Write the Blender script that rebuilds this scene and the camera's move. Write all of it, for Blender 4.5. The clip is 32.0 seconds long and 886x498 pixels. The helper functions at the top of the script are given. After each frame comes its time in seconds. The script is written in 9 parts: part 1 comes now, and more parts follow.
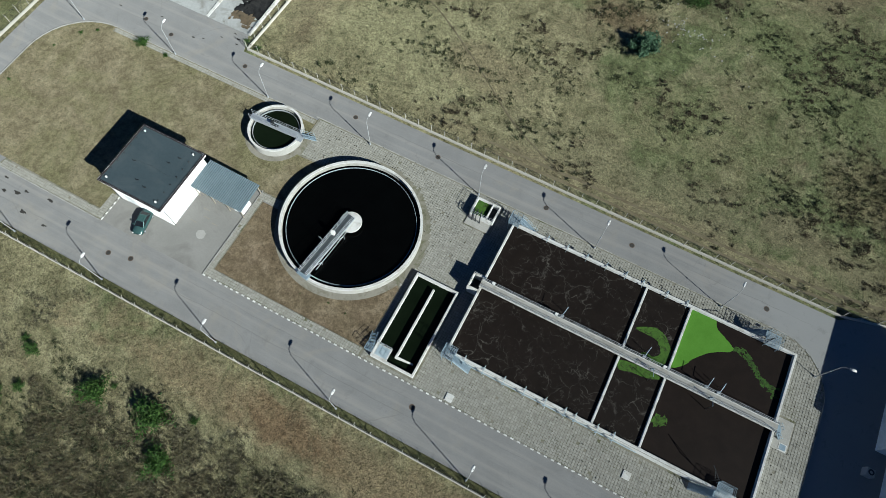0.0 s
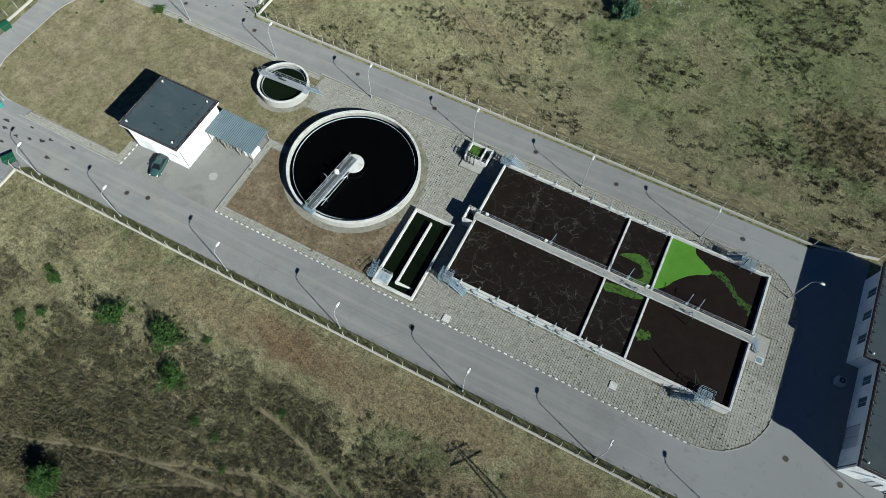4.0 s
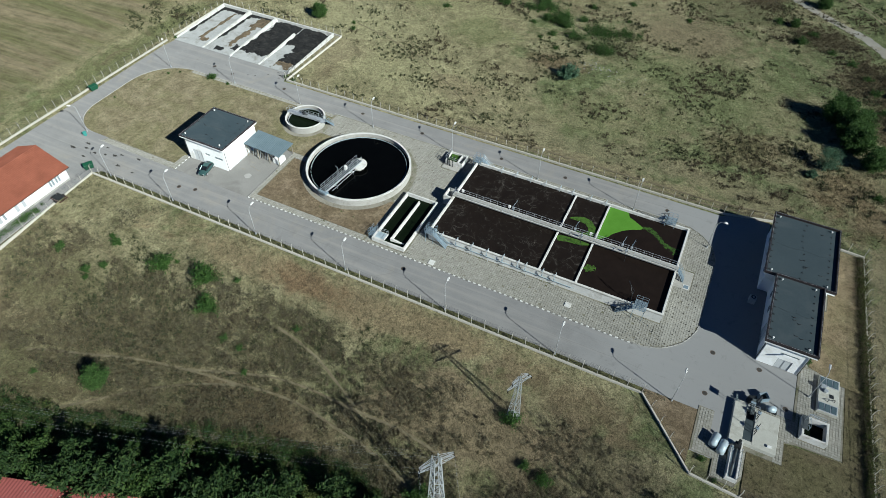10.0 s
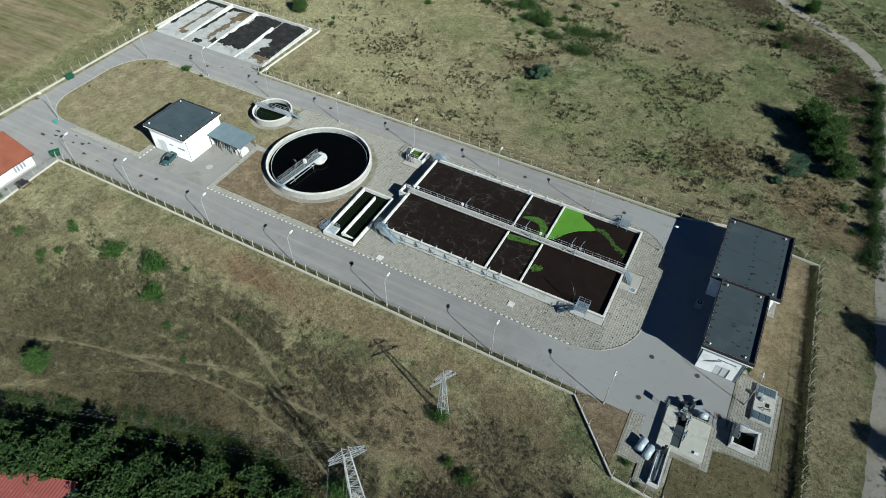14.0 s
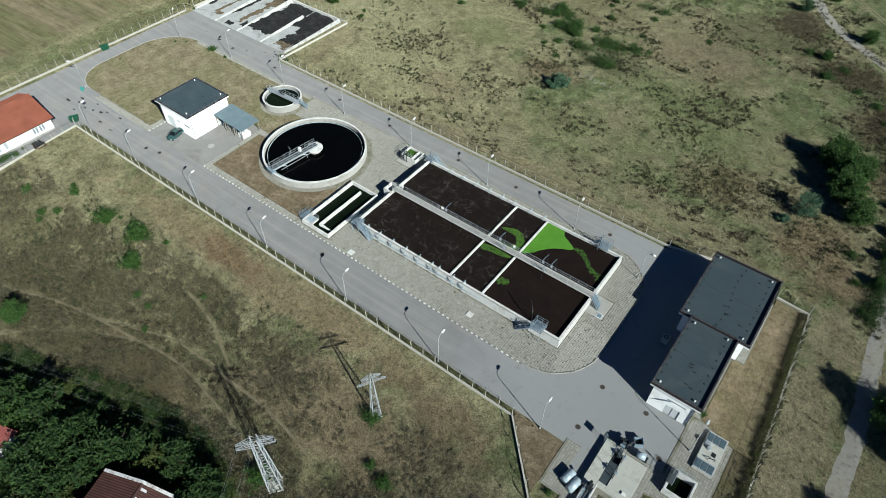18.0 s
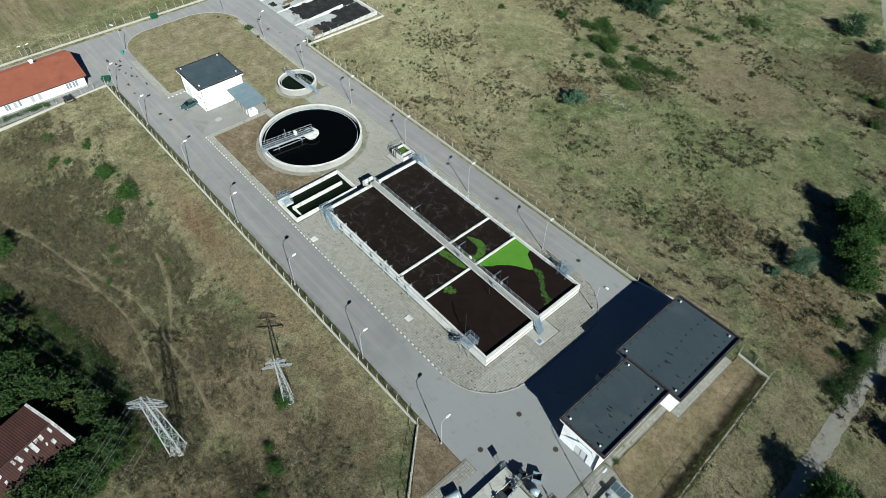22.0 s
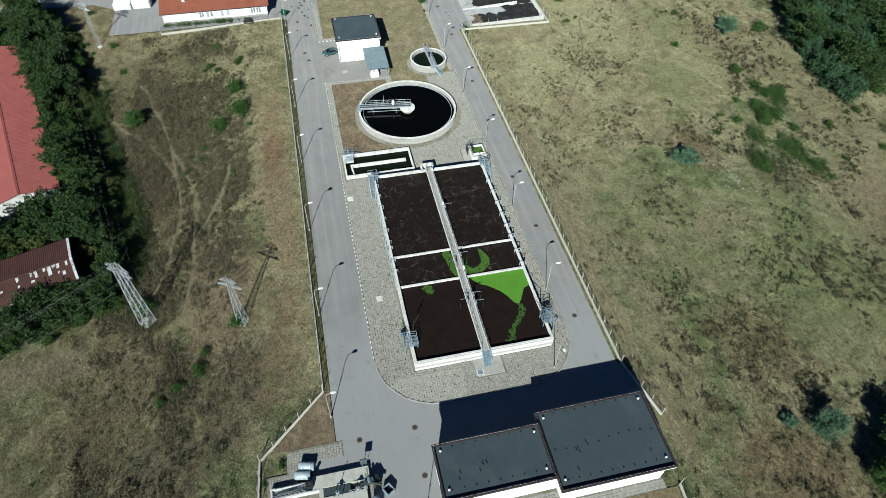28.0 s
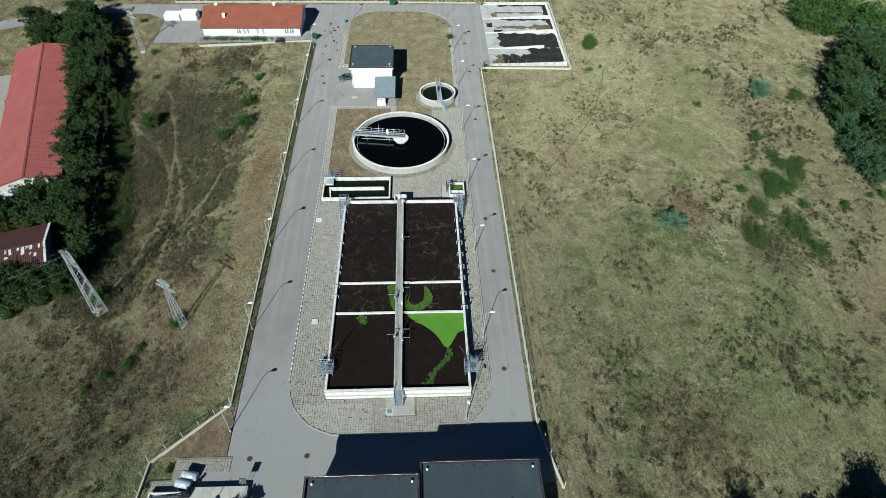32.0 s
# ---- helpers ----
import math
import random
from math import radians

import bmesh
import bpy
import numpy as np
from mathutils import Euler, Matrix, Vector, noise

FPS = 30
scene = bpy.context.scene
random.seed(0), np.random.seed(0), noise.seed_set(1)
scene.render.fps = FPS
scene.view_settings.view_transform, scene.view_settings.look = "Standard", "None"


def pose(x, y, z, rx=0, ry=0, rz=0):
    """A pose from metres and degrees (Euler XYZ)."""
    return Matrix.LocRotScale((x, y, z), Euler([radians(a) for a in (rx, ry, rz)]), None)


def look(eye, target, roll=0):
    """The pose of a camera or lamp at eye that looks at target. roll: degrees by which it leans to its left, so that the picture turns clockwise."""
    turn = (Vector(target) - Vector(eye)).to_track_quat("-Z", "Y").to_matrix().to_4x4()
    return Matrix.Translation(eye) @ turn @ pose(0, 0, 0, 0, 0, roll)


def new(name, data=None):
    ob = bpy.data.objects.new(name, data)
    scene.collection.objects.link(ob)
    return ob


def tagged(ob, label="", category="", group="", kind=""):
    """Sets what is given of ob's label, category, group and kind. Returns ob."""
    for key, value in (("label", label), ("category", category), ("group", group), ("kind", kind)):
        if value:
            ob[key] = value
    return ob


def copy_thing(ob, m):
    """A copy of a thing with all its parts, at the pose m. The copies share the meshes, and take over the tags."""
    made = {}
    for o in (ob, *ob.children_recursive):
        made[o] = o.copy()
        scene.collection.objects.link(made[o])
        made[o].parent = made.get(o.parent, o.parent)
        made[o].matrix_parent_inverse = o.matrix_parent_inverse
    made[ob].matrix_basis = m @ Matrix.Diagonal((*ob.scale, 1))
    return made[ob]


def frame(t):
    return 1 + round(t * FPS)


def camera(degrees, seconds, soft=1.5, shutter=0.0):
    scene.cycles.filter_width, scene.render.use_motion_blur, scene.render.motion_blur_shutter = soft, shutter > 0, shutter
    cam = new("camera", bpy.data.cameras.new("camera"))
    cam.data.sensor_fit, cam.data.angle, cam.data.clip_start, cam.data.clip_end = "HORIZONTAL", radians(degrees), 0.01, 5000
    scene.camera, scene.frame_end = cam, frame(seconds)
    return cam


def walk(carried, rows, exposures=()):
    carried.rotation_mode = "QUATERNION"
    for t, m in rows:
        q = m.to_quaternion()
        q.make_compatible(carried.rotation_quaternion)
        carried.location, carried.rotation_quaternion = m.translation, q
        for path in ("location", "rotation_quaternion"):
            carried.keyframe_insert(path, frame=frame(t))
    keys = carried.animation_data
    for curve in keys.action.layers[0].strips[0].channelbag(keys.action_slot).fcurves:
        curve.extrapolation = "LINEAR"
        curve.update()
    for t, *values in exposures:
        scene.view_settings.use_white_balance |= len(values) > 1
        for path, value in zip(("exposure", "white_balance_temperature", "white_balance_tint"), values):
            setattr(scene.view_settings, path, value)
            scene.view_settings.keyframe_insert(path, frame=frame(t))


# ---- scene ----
cam = camera(71.1, 32.0, 0.5)
METRES, EYE, TILT, LEAN, TURN = 171.42, 87.65, 0.0, 0.0, 25.4
ROWS = [
    (0.0, 0.0, 0.0, 0.0, 2.11, -66.81, -0.91),
    (0.5, 0.0004, -0.012, -0.0002, 2.08, -66.76, -0.9),
    (1.0, 0.0013, -0.0282, -0.0007, 2.03, -66.71, -0.87),
    (1.5, 0.0019, -0.0456, -0.0009, 1.99, -66.71, -0.87),
    (2.0, 0.0023, -0.0578, -0.001, 1.94, -66.71, -0.87),
    (2.5, 0.0033, -0.0657, -0.0009, 1.87, -66.73, -0.83),
    (4.5, 0.0057, -0.1081, -0.0015, 1.63, -61.83, -0.85),
    (5.0, 0.0067, -0.1274, -0.002, 1.56, -58.85, -0.85),
    (5.5, 0.0076, -0.149, -0.0023, 1.48, -55.66, -0.85),
    (6.0, 0.0091, -0.1732, -0.0029, 1.43, -51.66, -0.85),
    (6.5, 0.0108, -0.1998, -0.0044, 1.37, -48.56, -0.82),
    (7.0, 0.0127, -0.2284, -0.0056, 1.33, -46.76, -0.77),
    (7.5, 0.0144, -0.2586, -0.0072, 1.26, -46.2, -0.72),
    (8.0, 0.0161, -0.2889, -0.0081, 1.23, -46.2, -0.67),
    (8.5, 0.0184, -0.3158, -0.0084, 1.17, -46.2, -0.64),
    (9.0, 0.0201, -0.3362, -0.0092, 1.09, -46.71, -0.61),
    (9.5, 0.0218, -0.3466, -0.0092, 1.02, -47.54, -0.56),
    (10.0, 0.0238, -0.3505, -0.0095, 0.8, -47.57, -0.53),
    (10.5, 0.0262, -0.3521, -0.0101, 0.75, -47.57, -0.49),
    (11.0, 0.032, -0.3532, -0.0105, 0.81, -47.58, -0.45),
    (11.5, 0.0412, -0.3536, -0.0103, 1.21, -47.6, -0.45),
    (12.0, 0.0524, -0.3537, -0.0102, 1.75, -47.63, -0.45),
    (12.5, 0.0636, -0.3532, -0.0103, 2.04, -47.64, -0.48),
    (13.0, 0.0752, -0.3523, -0.0104, 2.3, -47.65, -0.47),
    (13.5, 0.0869, -0.3511, -0.0105, 2.67, -47.68, -0.45),
    (14.0, 0.0977, -0.3498, -0.0105, 3.13, -47.71, -0.48),
    (14.5, 0.1083, -0.3483, -0.011, 3.84, -47.71, -0.49),
    (16.5, 0.1523, -0.3394, -0.0109, 9.11, -47.85, -0.56),
    (17.0, 0.1652, -0.3362, -0.011, 10.03, -47.87, -0.54),
    (17.5, 0.1791, -0.3327, -0.0113, 10.88, -47.88, -0.55),
    (18.0, 0.1933, -0.3288, -0.0113, 11.81, -47.91, -0.57),
    (18.5, 0.2078, -0.3247, -0.0113, 12.82, -47.93, -0.58),
    (19.0, 0.2231, -0.3201, -0.0116, 13.97, -47.94, -0.58),
    (19.5, 0.2377, -0.3152, -0.0117, 15.19, -47.95, -0.62),
    (20.0, 0.2532, -0.3097, -0.0116, 16.62, -47.98, -0.63),
    (20.5, 0.2687, -0.3036, -0.0116, 18.22, -48.0, -0.62),
    (21.0, 0.2841, -0.2975, -0.0119, 19.87, -48.01, -0.65),
    (21.5, 0.3001, -0.2908, -0.0122, 21.52, -48.02, -0.64),
    (22.0, 0.3156, -0.2832, -0.0123, 23.17, -48.03, -0.67),
    (22.5, 0.331, -0.2757, -0.0125, 24.84, -48.03, -0.7),
    (23.0, 0.3466, -0.2666, -0.0124, 26.69, -48.09, -0.71),
    (23.5, 0.3618, -0.2579, -0.0127, 28.51, -48.09, -0.71),
    (24.0, 0.3767, -0.2483, -0.0127, 30.58, -48.1, -0.74),
    (24.5, 0.3909, -0.2381, -0.0122, 32.9, -48.17, -0.8),
    (25.0, 0.4058, -0.2277, -0.0129, 35.2, -48.13, -0.74),
    (25.5, 0.4189, -0.2174, -0.0126, 37.5, -48.16, -0.84),
    (27.5, 0.4682, -0.1693, -0.0118, 49.38, -48.33, -0.99),
    (28.0, 0.4793, -0.1556, -0.0116, 51.85, -48.36, -0.99),
    (28.5, 0.4898, -0.1416, -0.0116, 54.33, -48.36, -1.0),
    (29.0, 0.4995, -0.127, -0.0114, 56.78, -48.4, -1.01),
    (29.5, 0.5086, -0.1123, -0.0115, 58.39, -48.28, -1.03),
    (30.0, 0.5168, -0.0966, -0.0109, 59.19, -47.94, -1.01),
    (30.5, 0.5245, -0.0815, -0.0107, 59.78, -47.4, -1.01),
    (31.0, 0.5317, -0.067, -0.0105, 60.31, -46.84, -1.01),
    (31.5, 0.5384, -0.052, -0.0103, 61.15, -46.3, -1.0),
    (32.0, 0.5447, -0.0376, -0.0103, 62.41, -45.75, -1.03),
]
walk(cam, [(t, pose(0, 0, EYE, TILT, LEAN, TURN) @ pose(METRES * x, METRES * y, METRES * z, 90 + pitch, roll, yaw)) for t, x, y, z, yaw, pitch, roll in ROWS], [(0.0, 0.49, 6000, 0.0), (4.0, 0.46, 6000, 0.0), (6.5, 0.4, 6000, 0.0), (12.0, 0.43, 6000, 0.0), (25.0, 0.41, 6000, 0.0), (32.0, 0.41, 6000, 0.0)])

# ---- world, sun ----
SUN = Vector((11.0, -3.9, 7.35)).normalized()
world = bpy.data.worlds.new("World")
scene.world = world
world.use_nodes = True
wt = world.node_tree
sky = wt.nodes.new("ShaderNodeTexSky")
sky.sky_type = "NISHITA"
sky.sun_disc = False
sky.sun_elevation = math.asin(SUN.z)
sky.sun_rotation = math.atan2(SUN.x, SUN.y)
sky.air_density, sky.dust_density, sky.ozone_density = 1.0, 0.3, 5.0
deep = wt.nodes.new("ShaderNodeMix")
deep.data_type, deep.blend_type = "RGBA", "MULTIPLY"
deep.inputs[0].default_value, deep.inputs[7].default_value = 1.0, (0.58, 0.9, 1.32, 1)
wt.links.new(sky.outputs[0], deep.inputs[6])
wt.links.new(deep.outputs[2], wt.nodes["Background"].inputs[0])
wt.nodes["Background"].inputs[1].default_value = 0.02
sun_data = bpy.data.lights.new("sun", "SUN")
sun_data.energy, sun_data.angle, sun_data.color = 5.0, radians(0.55), (1.0, 0.96, 0.89)
sun_lamp = new("sun", sun_data)
sun_lamp.matrix_world = look(SUN * 300, (0, 0, 0))


# ---- building helpers ----
class MB:
    """Collects vertices and faces of one mesh."""

    def __init__(self):
        self.v, self.f = [], []

    def add(self, vs, fs):
        n = len(self.v)
        self.v += [tuple(p) for p in vs]
        self.f += [tuple(n + i for i in q) for q in fs]
        return self

    def box(self, x0, x1, y0, y1, z0, z1):
        return self.add([(x0, y0, z0), (x1, y0, z0), (x1, y1, z0), (x0, y1, z0), (x0, y0, z1), (x1, y0, z1), (x1, y1, z1), (x0, y1, z1)],
                        [(3, 2, 1, 0), (4, 5, 6, 7), (0, 1, 5, 4), (1, 2, 6, 5), (2, 3, 7, 6), (3, 0, 4, 7)])

    def cbox(self, x0, x1, y0, y1, z0, z1, c=0.04):
        """A box whose upper edges are chamfered."""
        lo = [(x0, y0, z0), (x1, y0, z0), (x1, y1, z0), (x0, y1, z0)]
        mi = [(x0, y0, z1 - c), (x1, y0, z1 - c), (x1, y1, z1 - c), (x0, y1, z1 - c)]
        hi = [(x0 + c, y0 + c, z1), (x1 - c, y0 + c, z1), (x1 - c, y1 - c, z1), (x0 + c, y1 - c, z1)]
        fs = [(3, 2, 1, 0), (8, 9, 10, 11)]
        for i in range(4):
            j = (i + 1) % 4
            fs += [(i, j, 4 + j, 4 + i), (4 + i, 4 + j, 8 + j, 8 + i)]
        return self.add(lo + mi + hi, fs)

    def obox(self, m, sx, sy, z0, z1):
        """A box of sx by sy round the origin of the matrix m."""
        vs = [(a * sx / 2, b * sy / 2, c) for c in (z0, z1) for a, b in ((-1, -1), (1, -1), (1, 1), (-1, 1))]
        return self.add([m @ Vector(p) for p in vs],
                        [(3, 2, 1, 0), (4, 5, 6, 7), (0, 1, 5, 4), (1, 2, 6, 5), (2, 3, 7, 6), (3, 0, 4, 7)])

    def prism(self, pts, z0, z1):
        n = len(pts)
        vs = [(x, y, z0) for x, y in pts] + [(x, y, z1) for x, y in pts]
        return self.add(vs, [tuple(range(n - 1, -1, -1)), tuple(range(n, 2 * n))] + [(i, (i + 1) % n, n + (i + 1) % n, n + i) for i in range(n)])

    def tube(self, p, q, r, n=6, r2=None):
        p, q = Vector(p), Vector(q)
        d = (q - p).normalized()
        a = d.orthogonal().normalized()
        b = d.cross(a)
        r2 = r if r2 is None else r2
        vs = []
        for c, rr in ((p, r), (q, r2)):
            vs += [c + (a * math.cos(2 * math.pi * i / n) + b * math.sin(2 * math.pi * i / n)) * rr for i in range(n)]
        return self.add(vs, [(i, (i + 1) % n, n + (i + 1) % n, n + i) for i in range(n)] + [tuple(range(n - 1, -1, -1)), tuple(range(n, 2 * n))])

    def path(self, pts, r, n=6):
        pts = [Vector(p) for p in pts]
        k, vs = len(pts), []
        a = (pts[1] - pts[0]).orthogonal().normalized()
        for i, p in enumerate(pts):
            d = (pts[min(i + 1, k - 1)] - pts[max(i - 1, 0)]).normalized()
            a = (a - d * a.dot(d)).normalized()
            b = d.cross(a)
            vs += [p + (a * math.cos(2 * math.pi * j / n) + b * math.sin(2 * math.pi * j / n)) * r for j in range(n)]
        fs = [(i * n + j, i * n + (j + 1) % n, (i + 1) * n + (j + 1) % n, (i + 1) * n + j) for i in range(k - 1) for j in range(n)]
        return self.add(vs, fs + [tuple(range(n - 1, -1, -1)), tuple(range((k - 1) * n, k * n))])

    def weld(self):
        """Joins vertices that lie on one another."""
        at, keep, to = {}, [], []
        for p in self.v:
            key = tuple(round(c, 4) for c in p)
            if key not in at:
                at[key] = len(keep)
                keep.append(p)
            to.append(at[key])
        self.v, self.f = keep, [tuple(to[i] for i in q) for q in self.f]
        return self

    def ring(self, cx, cy, r0, r1, z0, z1, n=64, a0=0.0, a1=2 * math.pi):
        full = abs(a1 - a0 - 2 * math.pi) < 1e-6
        m = n if full else n + 1
        vs = []
        for i in range(m):
            a = a0 + (a1 - a0) * i / n
            c, s = math.cos(a), math.sin(a)
            vs += [(cx + r0 * c, cy + r0 * s, z0), (cx + r1 * c, cy + r1 * s, z0), (cx + r1 * c, cy + r1 * s, z1), (cx + r0 * c, cy + r0 * s, z1)]
        fs = []
        for i in range(n):
            p, q = 4 * i, 4 * ((i + 1) % m)
            for k in range(4):
                fs.append((p + k, q + k, q + (k + 1) % 4, p + (k + 1) % 4))
        if not full:
            fs += [(0, 1, 2, 3), (4 * n + 3, 4 * n + 2, 4 * n + 1, 4 * n)]
        return self.add(vs, fs)

    def cyl(self, cx, cy, r, z0, z1, n=24, r2=None):
        return self.tube((cx, cy, z0), (cx, cy, z1), r, n, r2)


ORG = {}


def finish(name, mb, material, org=(0, 0, 0), smooth=False):
    me = bpy.data.meshes.new(name)
    ox, oy, oz = org
    me.from_pydata([(x - ox, y - oy, z - oz) for x, y, z in mb.v], [], mb.f)
    if smooth:
        me.polygons.foreach_set("use_smooth", [True] * len(me.polygons))
    me.materials.append(material)
    me.update()
    return me


def thing(name, at, label="", category="", group="", kind=""):
    ob = new(name)
    ob.empty_display_size = 0.3
    ob.location = at
    ORG[ob] = Vector(at)
    return tagged(ob, label, category, group, kind)


def part(name, mb, material, parent, label="", smooth=False):
    """One mesh object under a thing or a part; its vertices are given in the world."""
    ob = new(name, finish(name, mb, material, ORG[parent], smooth))
    ob.parent = parent
    ORG[ob] = ORG[parent]
    return tagged(ob, label)


def solid(name, mb, material, at=(0, 0, 0), label="", category="", group="", kind="", smooth=False):
    """A top-level mesh."""
    ob = new(name, finish(name, mb, material, at, smooth))
    ob.location = at
    ORG[ob] = Vector(at)
    return tagged(ob, label, category, group, kind)


def piece(name, me, parent, m):
    """A small piece that shares its mesh with its like."""
    ob = new(name, me)
    ob.parent = parent
    ob.matrix_basis = Matrix.Translation(-ORG[parent]) @ m
    return ob


def smooth01(v):
    v = min(1.0, max(0.0, v))
    return v * v * (3 - 2 * v)


# ---- materials ----
def nodes_of(name):
    m = bpy.data.materials.new(name)
    m.use_nodes = True
    m.node_tree.nodes["Principled BSDF"].inputs["Diffuse Roughness"].default_value = 0.65
    return m, m.node_tree, m.node_tree.nodes["Principled BSDF"]


def noise_node(nt, vec, scale, detail=4.0, rough=0.55, distort=0.0):
    n = nt.nodes.new("ShaderNodeTexNoise")
    n.inputs["Scale"].default_value, n.inputs["Detail"].default_value = scale, detail
    n.inputs["Roughness"].default_value, n.inputs["Distortion"].default_value = rough, distort
    nt.links.new(vec, n.inputs["Vector"])
    return n.outputs["Fac"]


def ramp(nt, fac, stops):
    r = nt.nodes.new("ShaderNodeValToRGB")
    r.color_ramp.elements[0].position, r.color_ramp.elements[1].position = stops[0][0], stops[-1][0]
    for p, c in stops[1:-1]:
        r.color_ramp.elements.new(p)
    for e, (p, c) in zip(r.color_ramp.elements, stops):
        e.position = p
        e.color = (*c, 1) if len(c) == 3 else c
    nt.links.new(fac, r.inputs[0])
    return r.outputs[0]


def mix(nt, fac, a, b, how="MIX"):
    n = nt.nodes.new("ShaderNodeMix")
    n.data_type, n.blend_type = "RGBA", how
    for i, v in ((0, fac), (6, a), (7, b)):
        if isinstance(v, (int, float)):
            n.inputs[i].default_value = v
        elif isinstance(v, tuple):
            n.inputs[i].default_value = (*v, 1)
        else:
            nt.links.new(v, n.inputs[i])
    return n.outputs[2]


def math_node(nt, how, a, b=0.0):
    n = nt.nodes.new("ShaderNodeMath")
    n.operation = how
    for i, v in ((0, a), (1, b)):
        if isinstance(v, (int, float)):
            n.inputs[i].default_value = v
        else:
            nt.links.new(v, n.inputs[i])
    return n.outputs[0]


def place_of(nt):
    return nt.nodes.new("ShaderNodeNewGeometry").outputs["Position"]


def bump(nt, bsdf, height, strength=0.4, distance=0.05):
    b = nt.nodes.new("ShaderNodeBump")
    b.inputs["Strength"].default_value, b.inputs["Distance"].default_value = strength, distance
    nt.links.new(height, b.inputs["Height"])
    nt.links.new(b.outputs[0], bsdf.inputs["Normal"])


def surface(name, dark, light, fine=12.0, coarse=0.5, rough=0.8, metal=0.0, relief=0.25, vary=0.0, stain=None, stain_scale=0.25, spec=0.4):
    """A plain material with grain, broad tone and stains at real size."""
    m, nt, bsdf = nodes_of(name)
    pos = place_of(nt)
    f = noise_node(nt, pos, fine, 5, 0.65)
    c = noise_node(nt, pos, coarse, 4, 0.6)
    both = math_node(nt, "ADD", math_node(nt, "MULTIPLY", f, 0.5), math_node(nt, "MULTIPLY", c, 0.5))
    col = ramp(nt, both, [(0.3, dark), (0.7, light)])
    if stain:
        s = ramp(nt, noise_node(nt, pos, stain_scale, 6, 0.7, 0.6), [(0.5, (0, 0, 0)), (0.68, (1, 1, 1))])
        col = mix(nt, s, col, stain)
    if vary:
        info = nt.nodes.new("ShaderNodeObjectInfo")
        k = math_node(nt, "ADD", math_node(nt, "MULTIPLY", info.outputs["Random"], 2 * vary), 1 - vary)
        col = mix(nt, 1.0, col, k, "MULTIPLY")
    nt.links.new(col, bsdf.inputs["Base Color"])
    bsdf.inputs["Roughness"].default_value, bsdf.inputs["Metallic"].default_value = rough, metal
    bsdf.inputs["Specular IOR Level"].default_value = spec
    if relief:
        bump(nt, bsdf, f, relief, 0.02)
    return m


def island_surface(name, a, b, c, rough=0.9, fine=2.0, relief=0.3, thin=0.0):
    """Tone from piece to piece within one mesh."""
    m, nt, bsdf = nodes_of(name)
    geo = nt.nodes.new("ShaderNodeNewGeometry")
    col = ramp(nt, geo.outputs["Random Per Island"], [(0.0, a), (0.55, b), (1.0, c)])
    n = noise_node(nt, geo.outputs["Position"], fine, 4, 0.6)
    col = mix(nt, 0.35, col, ramp(nt, n, [(0.3, (0.25, 0.25, 0.25)), (0.7, (1, 1, 1))]), "MULTIPLY")
    nt.links.new(col, bsdf.inputs["Base Color"])
    bsdf.inputs["Roughness"].default_value = rough
    bsdf.inputs["Specular IOR Level"].default_value = 0.25
    if relief:
        bump(nt, bsdf, n, relief, 0.02)
    if thin:
        glow = nt.nodes.new("ShaderNodeBsdfTranslucent")
        nt.links.new(col, glow.inputs["Color"])
        both = nt.nodes.new("ShaderNodeMixShader")
        both.inputs[0].default_value = thin
        nt.links.new(bsdf.outputs[0], both.inputs[1])
        nt.links.new(glow.outputs[0], both.inputs[2])
        nt.links.new(both.outputs[0], nt.nodes["Material Output"].inputs["Surface"])
    return m


# ground cover and tone patches of the open fields: middle, half widths, colour, cover
MEADOW_A = (
    (33, 98, 30, 20, (0.1505, 0.168, 0.0826), 0.65), (12, 72, 24, 12, (0.178, 0.18, 0.097), 0.5), (12, 60, 34, 6, (0.215, 0.2, 0.125), 0.6), (46, 58, 12, 4, (0.2, 0.19, 0.115), 0.6), (14, 55, 62, 2.4, (0.235, 0.205, 0.13), 0.75),
    (-38, 68, 26, 14, (0.28, 0.2695, 0.161), 0.75), (-66, 88, 26, 16, (0.2765, 0.266, 0.161), 0.7), (-62, 70, 10, 8, (0.259, 0.224, 0.147), 0.5),
    (-40, 106, 18, 8, (0.252, 0.245, 0.14), 0.6), (22, 122, 22, 14, (0.203, 0.168, 0.112), 0.7),
)
MEADOW_B = (
    (40, 61, 24, 5, (0.215, 0.19, 0.12), 0.6), (44, 76, 12, 9, (0.155, 0.125, 0.076), 0.6), (63, 70, 9, 10, (0.165, 0.118, 0.072), 0.65),
    (36, 156, 9, 10, (0.077, 0.063, 0.0434), 0.85), (57, 134, 11, 9, (0.105, 0.0875, 0.0595), 0.8), (67, 117, 9, 11, (0.1085, 0.0854, 0.0574), 0.8),
    (72, 98, 6, 14, (0.14, 0.112, 0.07), 0.75), (-8, 91, 10, 5, (0.154, 0.1085, 0.07), 0.65),
)
